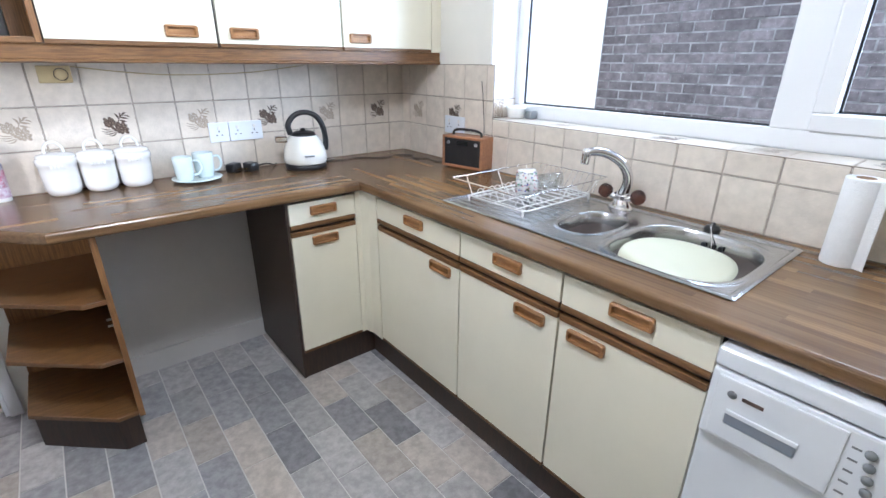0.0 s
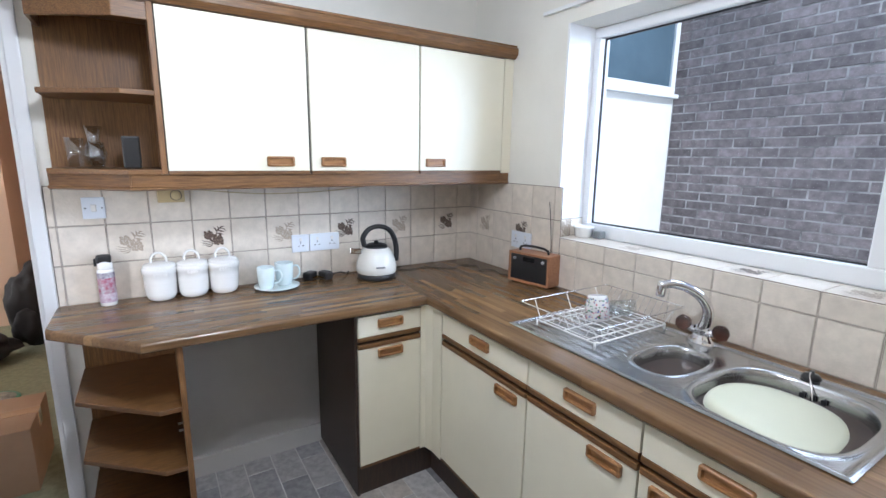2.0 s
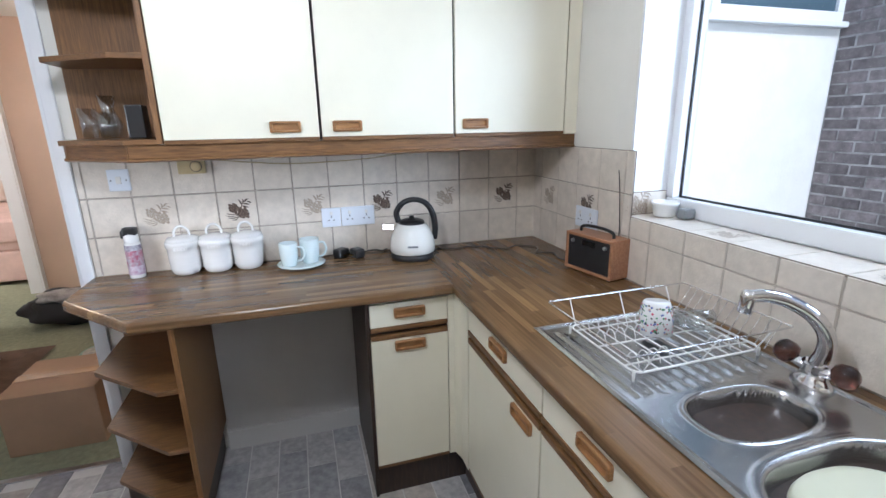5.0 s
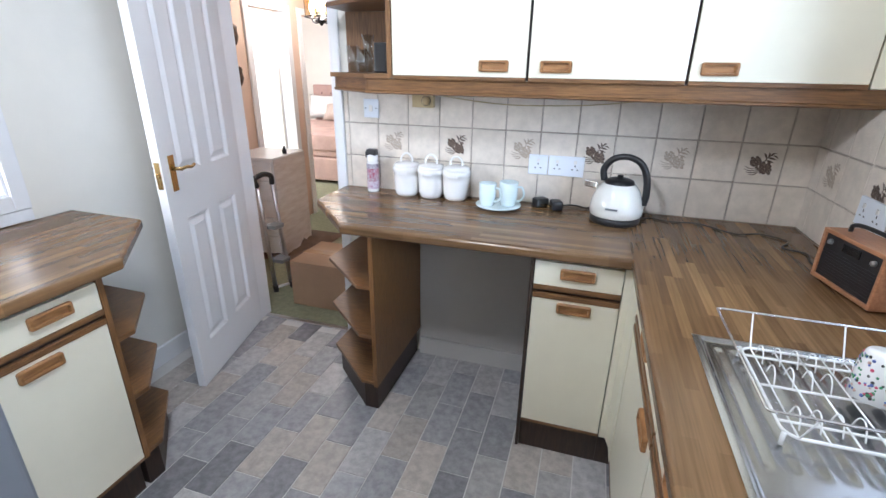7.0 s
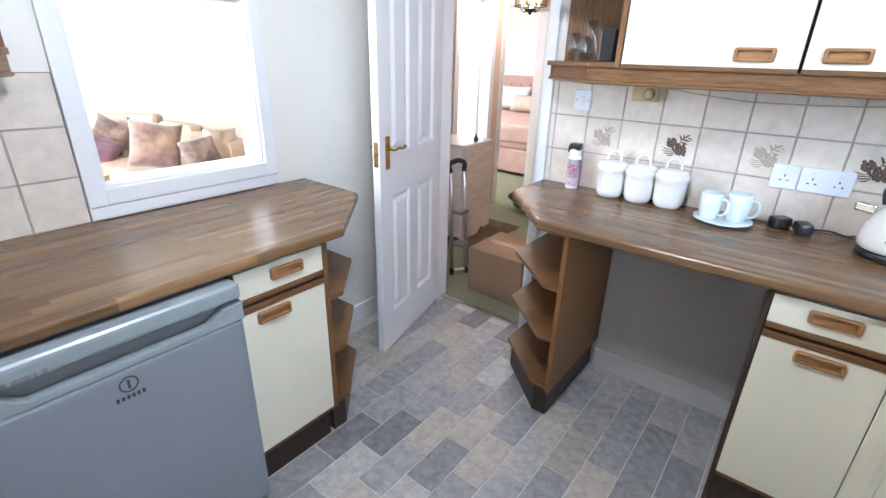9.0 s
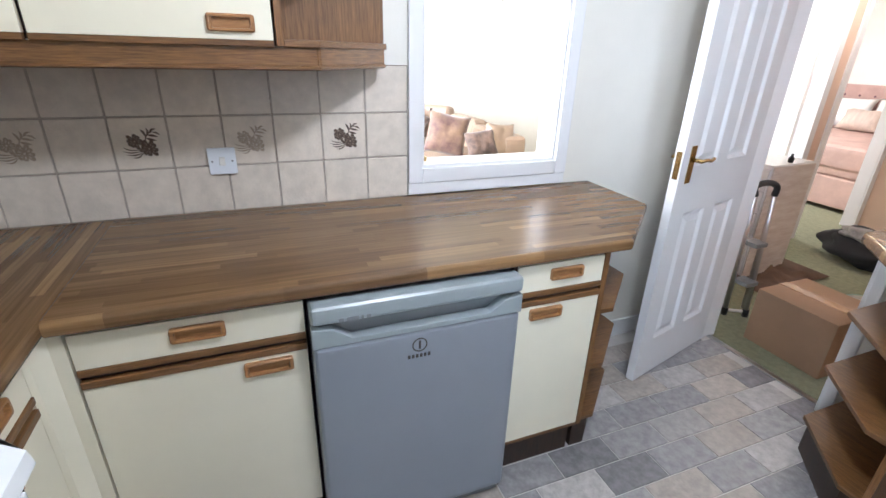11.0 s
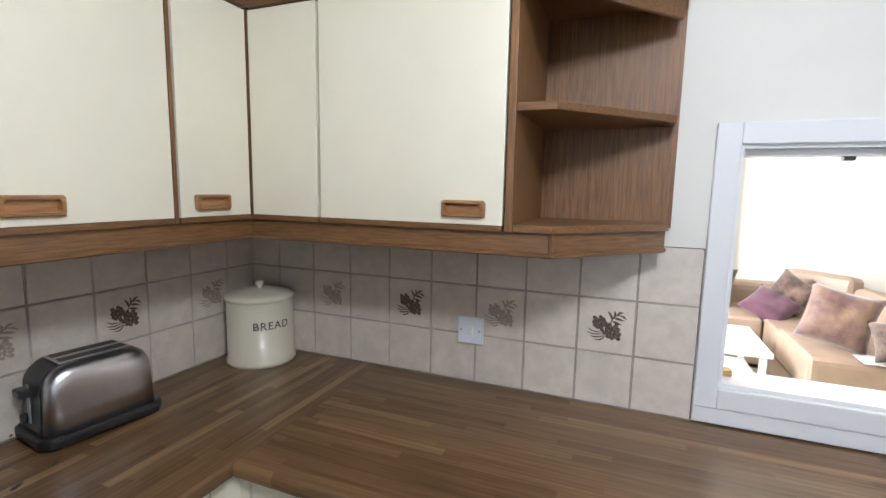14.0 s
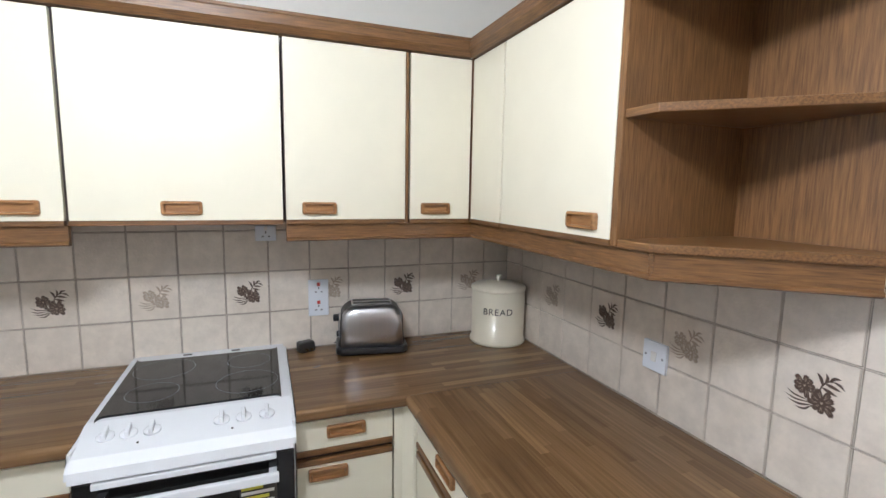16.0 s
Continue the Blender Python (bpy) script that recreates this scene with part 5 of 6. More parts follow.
part("hob_surround", own, ENAMEL, ck, "white enamel hob frame and control panel")
hg = rrect(x0 + 0.030, x1 - 0.022, -2.705, SOUTH + 0.065, 0, 0.022)
part("hob_glass", prism([(p[0], p[1]) for p in hg], 0.918, 0.9285, 0.0), HOB, ck, "glossy black ceramic glass")
for cx, cy, r in ((-1.66, -2.83, 0.090), (-1.40, -2.83, 0.070), (-1.66, -3.02, 0.070), (-1.40, -3.02, 0.090)):
    part("cooking_zone", tube([(cx + r * math.cos(2 * math.pi * k / 40), cy + r * math.sin(2 * math.pi * k / 40), 0.9284) for k in range(40)], 0.0007, 4, closed=True), GREY, ck)
for x in (-1.45, -1.61):
    part("vent_clip", box(x - 0.014, x + 0.014, SOUTH + 0.032, SOUTH + 0.040, 0.9255, 0.929), BLACK, ck)
for x in (-1.335, -1.385, -1.437, -1.600, -1.655, -1.715):
    km = Matrix.Translation((x, -2.625, 0.907)) @ Matrix.Rotation(radians(-13), 4, 'X')
    kb = part("knob", lathe([(0, 0), (0.020, 0), (0.020, 0.004), (0.018, 0.006), (0, 0.006)], 24, km), ENAMEL, ck)
    grip = box(-0.005, 0.005, -0.020, 0.020, 0.004, 0.022, 0.003)
    grip.transform(km)
    part("grip", grip, ENAMEL, kb)
for x in (-1.412, -1.628):
    part("indicator", lathe([(0, 0), (0.003, 0), (0.003, 0.002), (0, 0.002)], 10, pose(x, -2.585, 0.899)), INK, ck)
part("grill_trim", box(x0 + 0.05, x1 - 0.05, -2.545, -2.530, 0.822, 0.838, 0.003), ENAMEL, ck)
od = part("oven_door", box(x0 + 0.004, x1 - 0.004, -2.578, -2.556, 0.36, 0.828, 0.004), HOB, ck, "black glass oven door")
part("handle", box(x0 + 0.045, x1 - 0.045, -2.528, -2.512, 0.765, 0.790, 0.004), ENAMEL, od, "long white bar handle")
for x in (x0 + 0.06, x1 - 0.06):
    part("handle_post", box(x - 0.01, x + 0.01, -2.556, -2.515, 0.770, 0.785), ENAMEL, od)
YELLOW = material("label_yellow", (0.75, 0.70, 0.08), 0.5)
part("sticker", box(-1.735, -1.640, -2.5558, -2.5545, 0.660, 0.745), INK, od, "dark sticker with yellow and white print")
for k, (za, zb, xa, xb, mt) in enumerate(((0.732, 0.742, -1.700, -1.645, YELLOW), (0.718, 0.727, -1.728, -1.645, CERAMIC), (0.704, 0.713, -1.715, -1.645, YELLOW), (0.685, 0.699, -1.728, -1.650, CERAMIC))):
    part("print_bar", box(xa, xb, -2.5548, -2.5540, za, zb), mt, od)
part("lower_door", box(x0 + 0.004, x1 - 0.004, -2.578, -2.556, 0.05, 0.352, 0.004), HOB, ck)
part("plinth", box(x0 + 0.02, x1 - 0.02, -2.60, -2.58, 0.0, 0.05), BLACK, ck)

# ---- fridge ----
fm = pose(-2.088, -2.100, 0, 0, 0, 90)
fg = thing("fridge", "silver grey under-counter fridge with a moulded handle strip", "fridge", fm)
FW = 0.590
part("body", box(0.004, FW - 0.004, 0.062, 0.60, 0.012, 0.842, 0.006), FRIDGE, fg)
part("fridge_door", box(0, FW, 0.004, 0.058, 0.04, 0.735, 0.020, seg=4), FRIDGE, fg)
tp_ = box(0, FW, 0.0, 0.060, 0.800, 0.850, 0.014, seg=3)
part("top_strip", tp_, FRIDGETRIM, fg, "grey-green plastic top strip")
# Recess back is a darker grey than the trim, its shade put into the colour.
part("handle_recess", box(0.004, FW - 0.004, 0.040, 0.058, 0.735, 0.800), GREY, fg)
lip = prism([(0.0, 0.735), (FW, 0.735), (FW, 0.792), (FW - 0.055, 0.784), (FW - 0.100, 0.752), (0.100, 0.752), (0.055, 0.784), (0.0, 0.792)], -0.036, -0.002, 0.003, seg=2)
lip.transform(Matrix.Rotation(radians(90), 4, 'X'))
part("handle_lip", lip, FRIDGETRIM, fg, "scooped grey-green handle lip")
for x, w_ in ((0.068, 0.012), (0.088, 0.030), (0.124, 0.006), (0.138, 0.010)):
    part("marking", box(x, x + w_, -0.0012, 0.001, 0.805, 0.816), GREY, fg)
part("emblem_ring", tube([(0.280 + 0.020 * math.cos(2 * math.pi * k / 24), 0.0035, 0.690 + 0.020 * math.sin(2 * math.pi * k / 24)) for k in range(24)], 0.002, 6, closed=True), INK, fg)
part("emblem_bar", box(0.277, 0.283, 0.002, 0.005, 0.677, 0.703, 0.001), INK, fg)
for k in range(6):
    part("emblem_stroke", box(0.246 + k * 0.0115, 0.253 + k * 0.0115, 0.002, 0.005, 0.650, 0.661, 0.001), INK, fg)
part("kick_plate", box(0.01, FW - 0.01, 0.03, 0.06, 0.0, 0.04), GREY, fg)

# ---- washing machine ----
wm = thing("washing_machine", "white front-loading washing machine under the worktop", "washing machine", pose(-0.612, -2.056, 0, 0, 0, -90))
WW = 0.552
part("body", box(0, WW, 0.012, 0.58, 0.012, 0.806, 0.004), ENAMEL, wm)
part("lid", prism([(0, -0.004), (WW, -0.004), (WW, 0.58), (0, 0.58)], 0.808, 0.852, 0.010), ENAMEL, wm)
part("fascia", box(0.002, WW - 0.002, -0.006, 0.014, 0.640, 0.804, 0.006), ENAMEL, wm)
dw = part("detergent_drawer", box(0.016, 0.228, -0.010, 0.002, 0.650, 0.796, 0.004), ENAMEL, wm)
# No hollow here: a raised plate whose grey stands for the recess's shade.
part("drawer_recess", box(0.044, 0.170, -0.0115, -0.006, 0.690, 0.722, 0.005), FRIDGE, dw)
part("recess_lip", box(0.044, 0.170, -0.014, -0.009, 0.716, 0.726, 0.002), ENAMEL, dw)
part("emblem", lathe([(0, 0), (0.009, 0), (0.009, 0.001), (0, 0.001)], 20, Matrix.Translation((0.048, -0.0104, 0.762)) @ Matrix.Rotation(radians(90), 4, 'X')), GREY, wm)
part("emblem_strip", box(0.066, 0.104, -0.0112, -0.0098, 0.758, 0.766), CUSHION, wm)
for k in range(5):
    part("button", lathe([(0, 0), (0.009, 0), (0.008, 0.005), (0, 0.006)], 16, Matrix.Translation((0.262 + 0.004 * k, -0.006, 0.770 - k * 0.025)) @ Matrix.Rotation(radians(90), 4, 'X')), GREY, wm)
    part("marking", box(0.236, 0.250, -0.0068, -0.0055, 0.768 - k * 0.025, 0.772 - k * 0.025), GREY, wm)
part("dial", lathe([(0, 0), (0.034, 0), (0.031, 0.022), (0.010, 0.026), (0, 0.026)], 32, Matrix.Translation((0.40, -0.006, 0.722)) @ Matrix.Rotation(radians(90), 4, 'X')), ENAMEL, wm)
dp = part("porthole_ring", lathe([(0.120, 0), (0.165, 0.0), (0.170, 0.012), (0.155, 0.030), (0.125, 0.034), (0.118, 0.020)], 48, Matrix.Translation((0.275, 0.012, 0.415)) @ Matrix.Rotation(radians(90), 4, 'X')), ENAMEL, wm)
part("porthole_glass", lathe([(0.121, 0.020), (0.09, 0.012), (0.05, 0.0), (0, -0.004)], 40, Matrix.Translation((0.275, 0.012, 0.415)) @ Matrix.Rotation(radians(90), 4, 'X')), HOB, dp)
part("plinth", box(0.01, WW - 0.01, 0.03, 0.05, 0.0, 0.05), ENAMEL, wm)

# ---- ceiling lamp, clock ----
cl = thing("ceiling_light", "bare white bulb on a short ceiling fitting", "ceiling light", pose(-1.38, -1.6, CEIL))
part("rose", lathe([(0, 0), (0.05, 0), (0.048, -0.02), (0.012, -0.03), (0.012, -0.08), (0, -0.08)], 24), CERAMIC, cl)
part("bulb", lathe([(0.010, -0.08), (0.024, -0.10), (0.026, -0.115), (0.016, -0.135), (0, -0.140)], 20), material("lit_cool_bulb", (1.0, 0.98, 0.95), 0.4, emit=10), cl, "glowing white bulb")
ck2 = thing("wall_clock", "round pale grey wall clock with a moulded rim", "clock", pose(WEST + 0.002, -1.294, 2.070, 0, 90, 0))
GREYGREEN = material("pale_grey_green_rim", (0.50, 0.53, 0.47), 0.4, spots=0.08)
part("rim", lathe([(0.078, 0.0), (0.108, 0.0), (0.108, 0.012), (0.100, 0.022), (0.094, 0.022), (0.088, 0.030), (0.080, 0.030), (0.078, 0.012)], 48), GREYGREEN, ck2)
part("dial", lathe([(0, 0.006), (0.080, 0.006), (0.080, 0.0), (0, 0.0)], 40), CERAMIC, ck2)
for k in range(12):
    a = 2 * math.pi * k / 12
    nm = box(-0.002, 0.002, -0.007, 0.007, 0.006, 0.0072)
    nm.transform(Matrix.Rotation(a, 4, 'Z') @ Matrix.Translation((0, 0.064, 0)))
    part("hour_mark", nm, INK, ck2)
for a, ln in ((2.2, 0.045), (3.7, 0.060)):
    hd = box(-0.0018, 0.0018, 0, ln, 0.008, 0.009)
    hd.transform(Matrix.Rotation(a, 4, 'Z'))
    part("clock_hand", hd, INK, ck2)

def cushion(m, mt, label, s=0.23, kind="cushion", group="scatter cushions", fat=0.075, tall=1.0):
    """A stuffed square of cloth with pinched corners and a few sags."""
    u = thing(kind, label, kind, m, group)
    own = bmesh.new()
    n_ = 14
    for side in (-1, 1):
        g_ = [[own.verts.new(((i / n_ * 2 - 1) * s * (1 - 0.10 * (1 - (j / n_ * 2 - 1) ** 2)), side * fat * (1 + 0.25 * noise.noise((i * 0.35, j * 0.35, s * 40))) * max((1 - (i / n_ * 2 - 1) ** 4) * (1 - (j / n_ * 2 - 1) ** 4), 0) ** 0.6, (j / n_ * 2 - 1) * s * tall * (1 - 0.10 * (1 - (i / n_ * 2 - 1) ** 2)))) for j in range(n_ + 1)] for i in range(n_ + 1)]
        for i in range(n_):
            for j in range(n_):
                own.faces.new((g_[i][j], g_[i + 1][j], g_[i + 1][j + 1], g_[i][j + 1]))
    bmesh.ops.remove_doubles(own, verts=own.verts[:], dist=1e-4)
    bmesh.ops.recalc_face_normals(own, faces=own.faces[:])
    part("cover", own, mt, u, smooth=True)
    return u


# ---- hall beyond the door ----
HW, HN = -3.5, 3.0
setting("floor_hall", box(-5.8, 0.0, 0.055, 5.2, -0.05, -0.001), CARPET, "sage green carpet in the hall", "floor")
setting("ceiling_hall", box(-5.8, 0.0, 0.1, 5.2, CEIL, CEIL + 0.1), CEILING, "white hall ceiling", "ceiling")
w = box(HW - 0.1, HW, 0.1, 1.37, 0, CEIL)
box(HW - 0.1, HW, 1.37, 1.87, 1.91, CEIL, bm=w)
box(HW - 0.1, HW, 1.87, 2.11, 0, CEIL, bm=w)
box(HW - 0.1, HW, 2.11, 2.94, 1.91, CEIL, bm=w)
box(HW - 0.1, HW, 2.94, 5.2, 0, CEIL, bm=w)
setting("wall_hall_west", w, PEACH, "peach painted hall wall with doorways", "wall")
w = box(HW, -2.72, HN, HN + 0.1, 0, CEIL)
box(-2.72, -2.62, HN, 4.2, 0, CEIL, bm=w)
box(-2.62, -1.4, 4.1, 4.2, 0, CEIL, bm=w)
box(-1.5, -1.4, 0.1, 4.1, 0, CEIL, bm=w)
setting("wall_hall_north", w, PEACH, "peach painted hall end wall with a corner", "wall")
setting("wall_hall_south", box(HW, WEST - 0.12, 0.0, 0.1, 0, CEIL), PEACH, "peach painted hall wall", "wall")
for y0, y1 in ((1.37, 1.87), (2.11, 2.94)):
    fr = thing("door_2", "white gloss hall door frame", "door frame", kind="structure")
    for a, b in ((y0 - 0.06, y0 + 0.004), (y1 - 0.004, y1 + 0.06)):
        part("architrave", box(HW + 0.001, HW + 0.018, a, b, 0, 1.96, 0.004), GLOSS, fr)
        part("jamb", box(HW - 0.1, HW, a + 0.05 if a < y0 else a, b if a < y0 else b - 0.05, 0, 1.91), GLOSS, fr)
    part("head", box(HW + 0.001, HW + 0.018, y0 + 0.004, y1 - 0.004, 1.905, 1.96, 0.004), GLOSS, fr)
# bedroom
w = box(-5.8, -5.7, 1.95, 5.2, 0, CEIL)
box(-5.8, HW - 0.1, 5.1, 5.2, 0, CEIL, bm=w)
box(-5.8, HW - 0.1, 1.87, 1.97, 0, CEIL, bm=w)
CREAMWALL = material("cream_paint", (0.82, 0.79, 0.73), 0.8, spots=0.05, scale=3, bump=0.1)
setting("wall_bedroom", w, CREAMWALL, "pale cream bedroom walls", "wall")
bd = thing("bed", "double bed with pink quilted cover and buttoned headboard", "bed", pose(0.40, 0.0, 0))
part("base", box(-5.65, -4.15, 3.30, 5.02, 0.04, 0.34, 0.02), PINKCLOTH, bd)
part("mattress", box(-5.64, -4.16, 3.31, 5.0, 0.34, 0.60, 0.05, seg=3), PINKCLOTH, bd)
cov = box(-5.68, -4.11, 3.28, 4.75, 0.42, 0.66, 0.06, seg=3)
part("quilt", cov, PINKCLOTH, bd, "pink patterned quilt")
part("headboard", box(-5.66, -4.14, 5.02, 5.09, 0.30, 1.18, 0.02), material("pink_velvet", (0.50, 0.33, 0.29), 0.8, spots=0.15, sheen=0.4), bd, "buttoned pink headboard")
for i in range(9):
    for j in range(4):
        part("button", lathe([(0, 0.006), (0.012, 0.003), (0.014, 0)], 8, Matrix.Translation((-5.58 + i * 0.17 + 0.085 * (j % 2), 5.019, 0.72 + j * 0.11)) @ Matrix.Rotation(radians(90), 4, 'X')), PURPLE, bd)
for x, y, z_, tilt, turn, big in ((-4.95, 4.86, 0.85, -22, 4, 0.30), (-4.36, 4.84, 0.86, -26, -5, 0.30), (-4.62, 4.66, 0.79, -42, 8, 0.22)):
    cushion(pose(x, y, z_, tilt, 0, turn), CERAMIC if big > 0.25 else CURTAIN, "plump white pillow leaning on the headboard" if big > 0.25 else "small beige cushion in front of the pillows", big, "pillow", "pillows on the bed", 0.09, 0.66)
# chest of drawers
ch = thing("chest_of_drawers", "white chest of drawers with a cloth over its side", "chest of drawers", pose(-3.05, 0.88, 0, 0, 0, 3))
part("carcass", box(-0.39, 0, 0.004, 0.44, 0.03, 0.79, 0.004), GLOSS, ch)
part("top", box(-0.40, 0.008, -0.008, 0.446, 0.79, 0.81, 0.004), GLOSS, ch)
for k in range(5):
    d_ = part("drawer_front", box(-0.385, -0.006, -0.012, 0.004, 0.045 + k * 0.149, 0.185 + k * 0.149, 0.004), GLOSS, ch)
    part("handle", box(-0.25, -0.14, -0.022, -0.012, 0.148 + k * 0.149, 0.156 + k * 0.149, 0.002), GLOSS, d_)
WAVE = material("wavy_cloth", (0.78, 0.73, 0.69), 0.85, color2=(0.64, 0.57, 0.52), scale=5, stretch=(1, 1, 5), bump=0.3)
part("side_cloth", box(0.008, 0.016, 0.0, 0.44, 0.02, 0.80, 0.003), WAVE, ch, "pale wavy-patterned cloth")
ol = thing("ornament", "small dark bottle on the chest of drawers", "ornament", pose(-3.09, 1.10, 0.81))
part("vessel", lathe([(0, 0), (0.016, 0), (0.018, 0.03), (0.008, 0.042), (0.009, 0.058), (0, 0.060)], 14), BLACK, ol)
blk = thing("blanket", "brown blanket crumpled round the foot of the chest", "blanket")
own = bmesh.new()
gv = [[own.verts.new((-3.50 + 0.65 * i / 14, 0.80 + 0.75 * j / 14, 0.012 + 0.10 * max(noise.noise((i * 0.5, j * 0.5, 2.0)) + 0.15, 0) * smooth(0, 3, min(i, j, 14 - i, 14 - j)))) for j in range(15)] for i in range(15)]
for i in range(14):
    for j in range(14):
        own.faces.new((gv[i][j], gv[i + 1][j], gv[i + 1][j + 1], gv[i][j + 1]))
part("cloth", own, material("brown_blanket", (0.14, 0.08, 0.05), 0.9, spots=0.4, bump=0.6), blk, smooth=True)
# step ladder
sl = thing("step_ladder", "folded grey metal step stool leaning in the hall", "step ladder")
for dx in (0.0, 0.10):
    part("rail", tube([(-2.735 + dx * 0.6, 0.355 + dx, 0.012), (-2.655 + dx * 0.3, 0.20 + dx, 0.80)], 0.013, 10), BRUSHED, sl)
    part("back_rail", tube([(-2.80 + dx * 0.6, 0.42 + dx, 0.012), (-2.665 + dx * 0.3, 0.22 + dx, 0.74)], 0.010, 10), BRUSHED, sl)
    part("rubber_foot", tube([(-2.735 + dx * 0.6, 0.355 + dx, 0.0), (-2.730 + dx * 0.6, 0.345 + dx, 0.05)], 0.018, 10), BLACK, sl)
part("top_grip", tube(curve_pts([(-2.655, 0.20, 0.78), (-2.66, 0.19, 0.83), (-2.64, 0.25, 0.85), (-2.625, 0.30, 0.83), (-2.625, 0.30, 0.78)], 4), 0.016, 10), BLACK, sl)
for f in (0.3, 0.62):
    part("tread", box(-2.74 + 0.08 * f, -2.64 + 0.05 * f, 0.36 - 0.155 * f, 0.45 - 0.155 * f, 0.79 * f, 0.79 * f + 0.025, 0.004), GREY, sl)
part("foot_bar", tube([(-2.735, 0.355, 0.03), (-2.675, 0.455, 0.03)], 0.010, 8), CERAMIC, sl)
# cardboard box
cx = thing("cardboard_box", "brown cardboard box sealed with shiny tape on the carpet", "box")
part("carton", box(-2.515, -2.122, 0.238, 0.625, 0.0, 0.305, 0.004), CARD, cx)
part("flap_seam", box(-2.516, -2.121, 0.428, 0.433, 0.303, 0.3065), INK, cx)
part("tape", box(-2.518, -2.119, 0.400, 0.460, 0.230, 0.3072, 0.001), material("parcel_tape", (0.42, 0.25, 0.13), 0.15, coat=0.5), cx)
tin = thing("round_tin", "round patterned green tin on the carpet", "tin", pose(-2.475, 1.25, 0))
part("can", lathe([(0, 0), (0.115, 0), (0.118, 0.004), (0.118, 0.05), (0.112, 0.056), (0, 0.056)], 36), material("green_tin", (0.10, 0.32, 0.20), 0.3, spots=0.3), tin)
part("lid_print", lathe([(0, 0.0585), (0.095, 0.0575), (0.100, 0.0555)], 32), material("tin_print", (0.55, 0.50, 0.42), 0.35, color2=(0.20, 0.19, 0.17), scale=25), tin)
# black bag
BAGCLOTH = material("black_nylon", (0.02, 0.02, 0.024), 0.7, spots=0.3, bump=0.5, bump_scale=30)


def lump(cx_, cy_, cz_, rx, ry, rz, seed):
    own = bmesh.new()
    bmesh.ops.create_icosphere(own, subdivisions=4, radius=1)
    for v in own.verts:
        k = 1 + 0.28 * noise.noise(v.co * 1.7 + Vector((seed, seed, seed))) + 0.08 * noise.noise(v.co * 5 + Vector((seed, 0, 0)))
        v.co = Vector((cx_ + v.co.x * rx * k, cy_ + v.co.y * ry * k, max(cz_ + v.co.z * rz * k, 0.001)))
    return own


bg = thing("holdall_bag", "black nylon holdall lying open with papers inside", "bag")
part("shell", lump(-2.86, 2.06, 0.13, 0.36, 0.20, 0.15, 3.0), BAGCLOTH, bg, smooth=True)
part("papers", lump(-2.93, 1.98, 0.24, 0.17, 0.10, 0.05, 8.0), material("grey_papers", (0.45, 0.43, 0.42), 0.7, spots=0.5, scale=14), bg, "grey papers", smooth=True)
part("strap", tube(curve_pts([(-2.70, 1.95, 0.02), (-2.62, 1.90, 0.03), (-2.60, 1.98, 0.12), (-2.66, 2.05, 0.22)], 5), 0.014, 8), BAGCLOTH, bg)
bg = thing("rucksack", "black rucksack standing by the wall", "bag")
part("shell", lump(-2.44, 2.35, 0.30, 0.15, 0.15, 0.33, 5.0), BAGCLOTH, bg, smooth=True)
part("pocket", lump(-2.45, 2.19, 0.20, 0.10, 0.06, 0.14, 6.0), BAGCLOTH, bg, smooth=True)
# hall lantern
ln = thing("lantern_light", "black iron hall lantern with lit candle bulbs", "hanging light", pose(-3.00, 1.65, -0.02))
part("rod", tube([(0, 0, CEIL + 0.02), (0, 0, 2.15)], 0.005, 8), BLACK, ln)
for k in range(4):
    a = 2 * math.pi * k / 4 + 0.3
    ca, sa = math.cos(a), math.sin(a)
    part("cage_bar", tube(curve_pts([(0.012 * ca, 0.012 * sa, 2.175), (0.070 * ca, 0.070 * sa, 2.160), (0.118 * ca, 0.118 * sa, 2.110), (0.128 * ca, 0.128 * sa, 2.04), (0.128 * ca, 0.128 * sa, 1.93), (0.126 * ca, 0.126 * sa, 1.855)], 5), 0.0042, 6), BLACK, ln)
    part("scroll_arm", tube(curve_pts([(0.012 * ca, 0.012 * sa, 1.822), (0.045 * ca, 0.045 * sa, 1.812), (0.070 * ca, 0.070 * sa, 1.830), (0.072 * ca, 0.072 * sa, 1.850)], 4), 0.006, 6), BLACK, ln)
for z_ in (2.065, 1.855):
    part("ring", tube([(0.128 * math.cos(2 * math.pi * k / 32), 0.128 * math.sin(2 * math.pi * k / 32), z_) for k in range(32)], 0.0055, 6, closed=True), BLACK, ln)
part("smoked_glass", lathe([(0.123, 1.865), (0.1235, 1.866), (0.1235, 2.055), (0.123, 2.056)], 32), AMBER, ln, "thin amber glass shade").visible_shadow = False
part("hub", lathe([(0, 2.16), (0.014, 2.165), (0.018, 2.178), (0.008, 2.195), (0, 2.20)], 16), BLACK, ln)
part("finial", lathe([(0, 1.79), (0.010, 1.796), (0.014, 1.806), (0.045, 1.822), (0.050, 1.832), (0.012, 1.842), (0, 1.845)], 20), BLACK, ln)
BULB = material("lit_bulb", (1.0, 0.80, 0.50), 0.4, emit=20)
for k in range(4):
    a = 2 * math.pi * k / 4 + 0.3
    cm = pose(0.072 * math.cos(a), 0.072 * math.sin(a), 0)
    part("candle", lathe([(0, 1.848), (0.016, 1.850), (0.012, 1.858), (0.012, 1.890), (0, 1.892)], 12, cm), CERAMIC, ln)
    part("bulb", lathe([(0.008, 1.890), (0.021, 1.915), (0.023, 1.932), (0.014, 1.962), (0.004, 1.985), (0, 1.987)], 14, cm), BULB, ln, "glowing candle bulb")
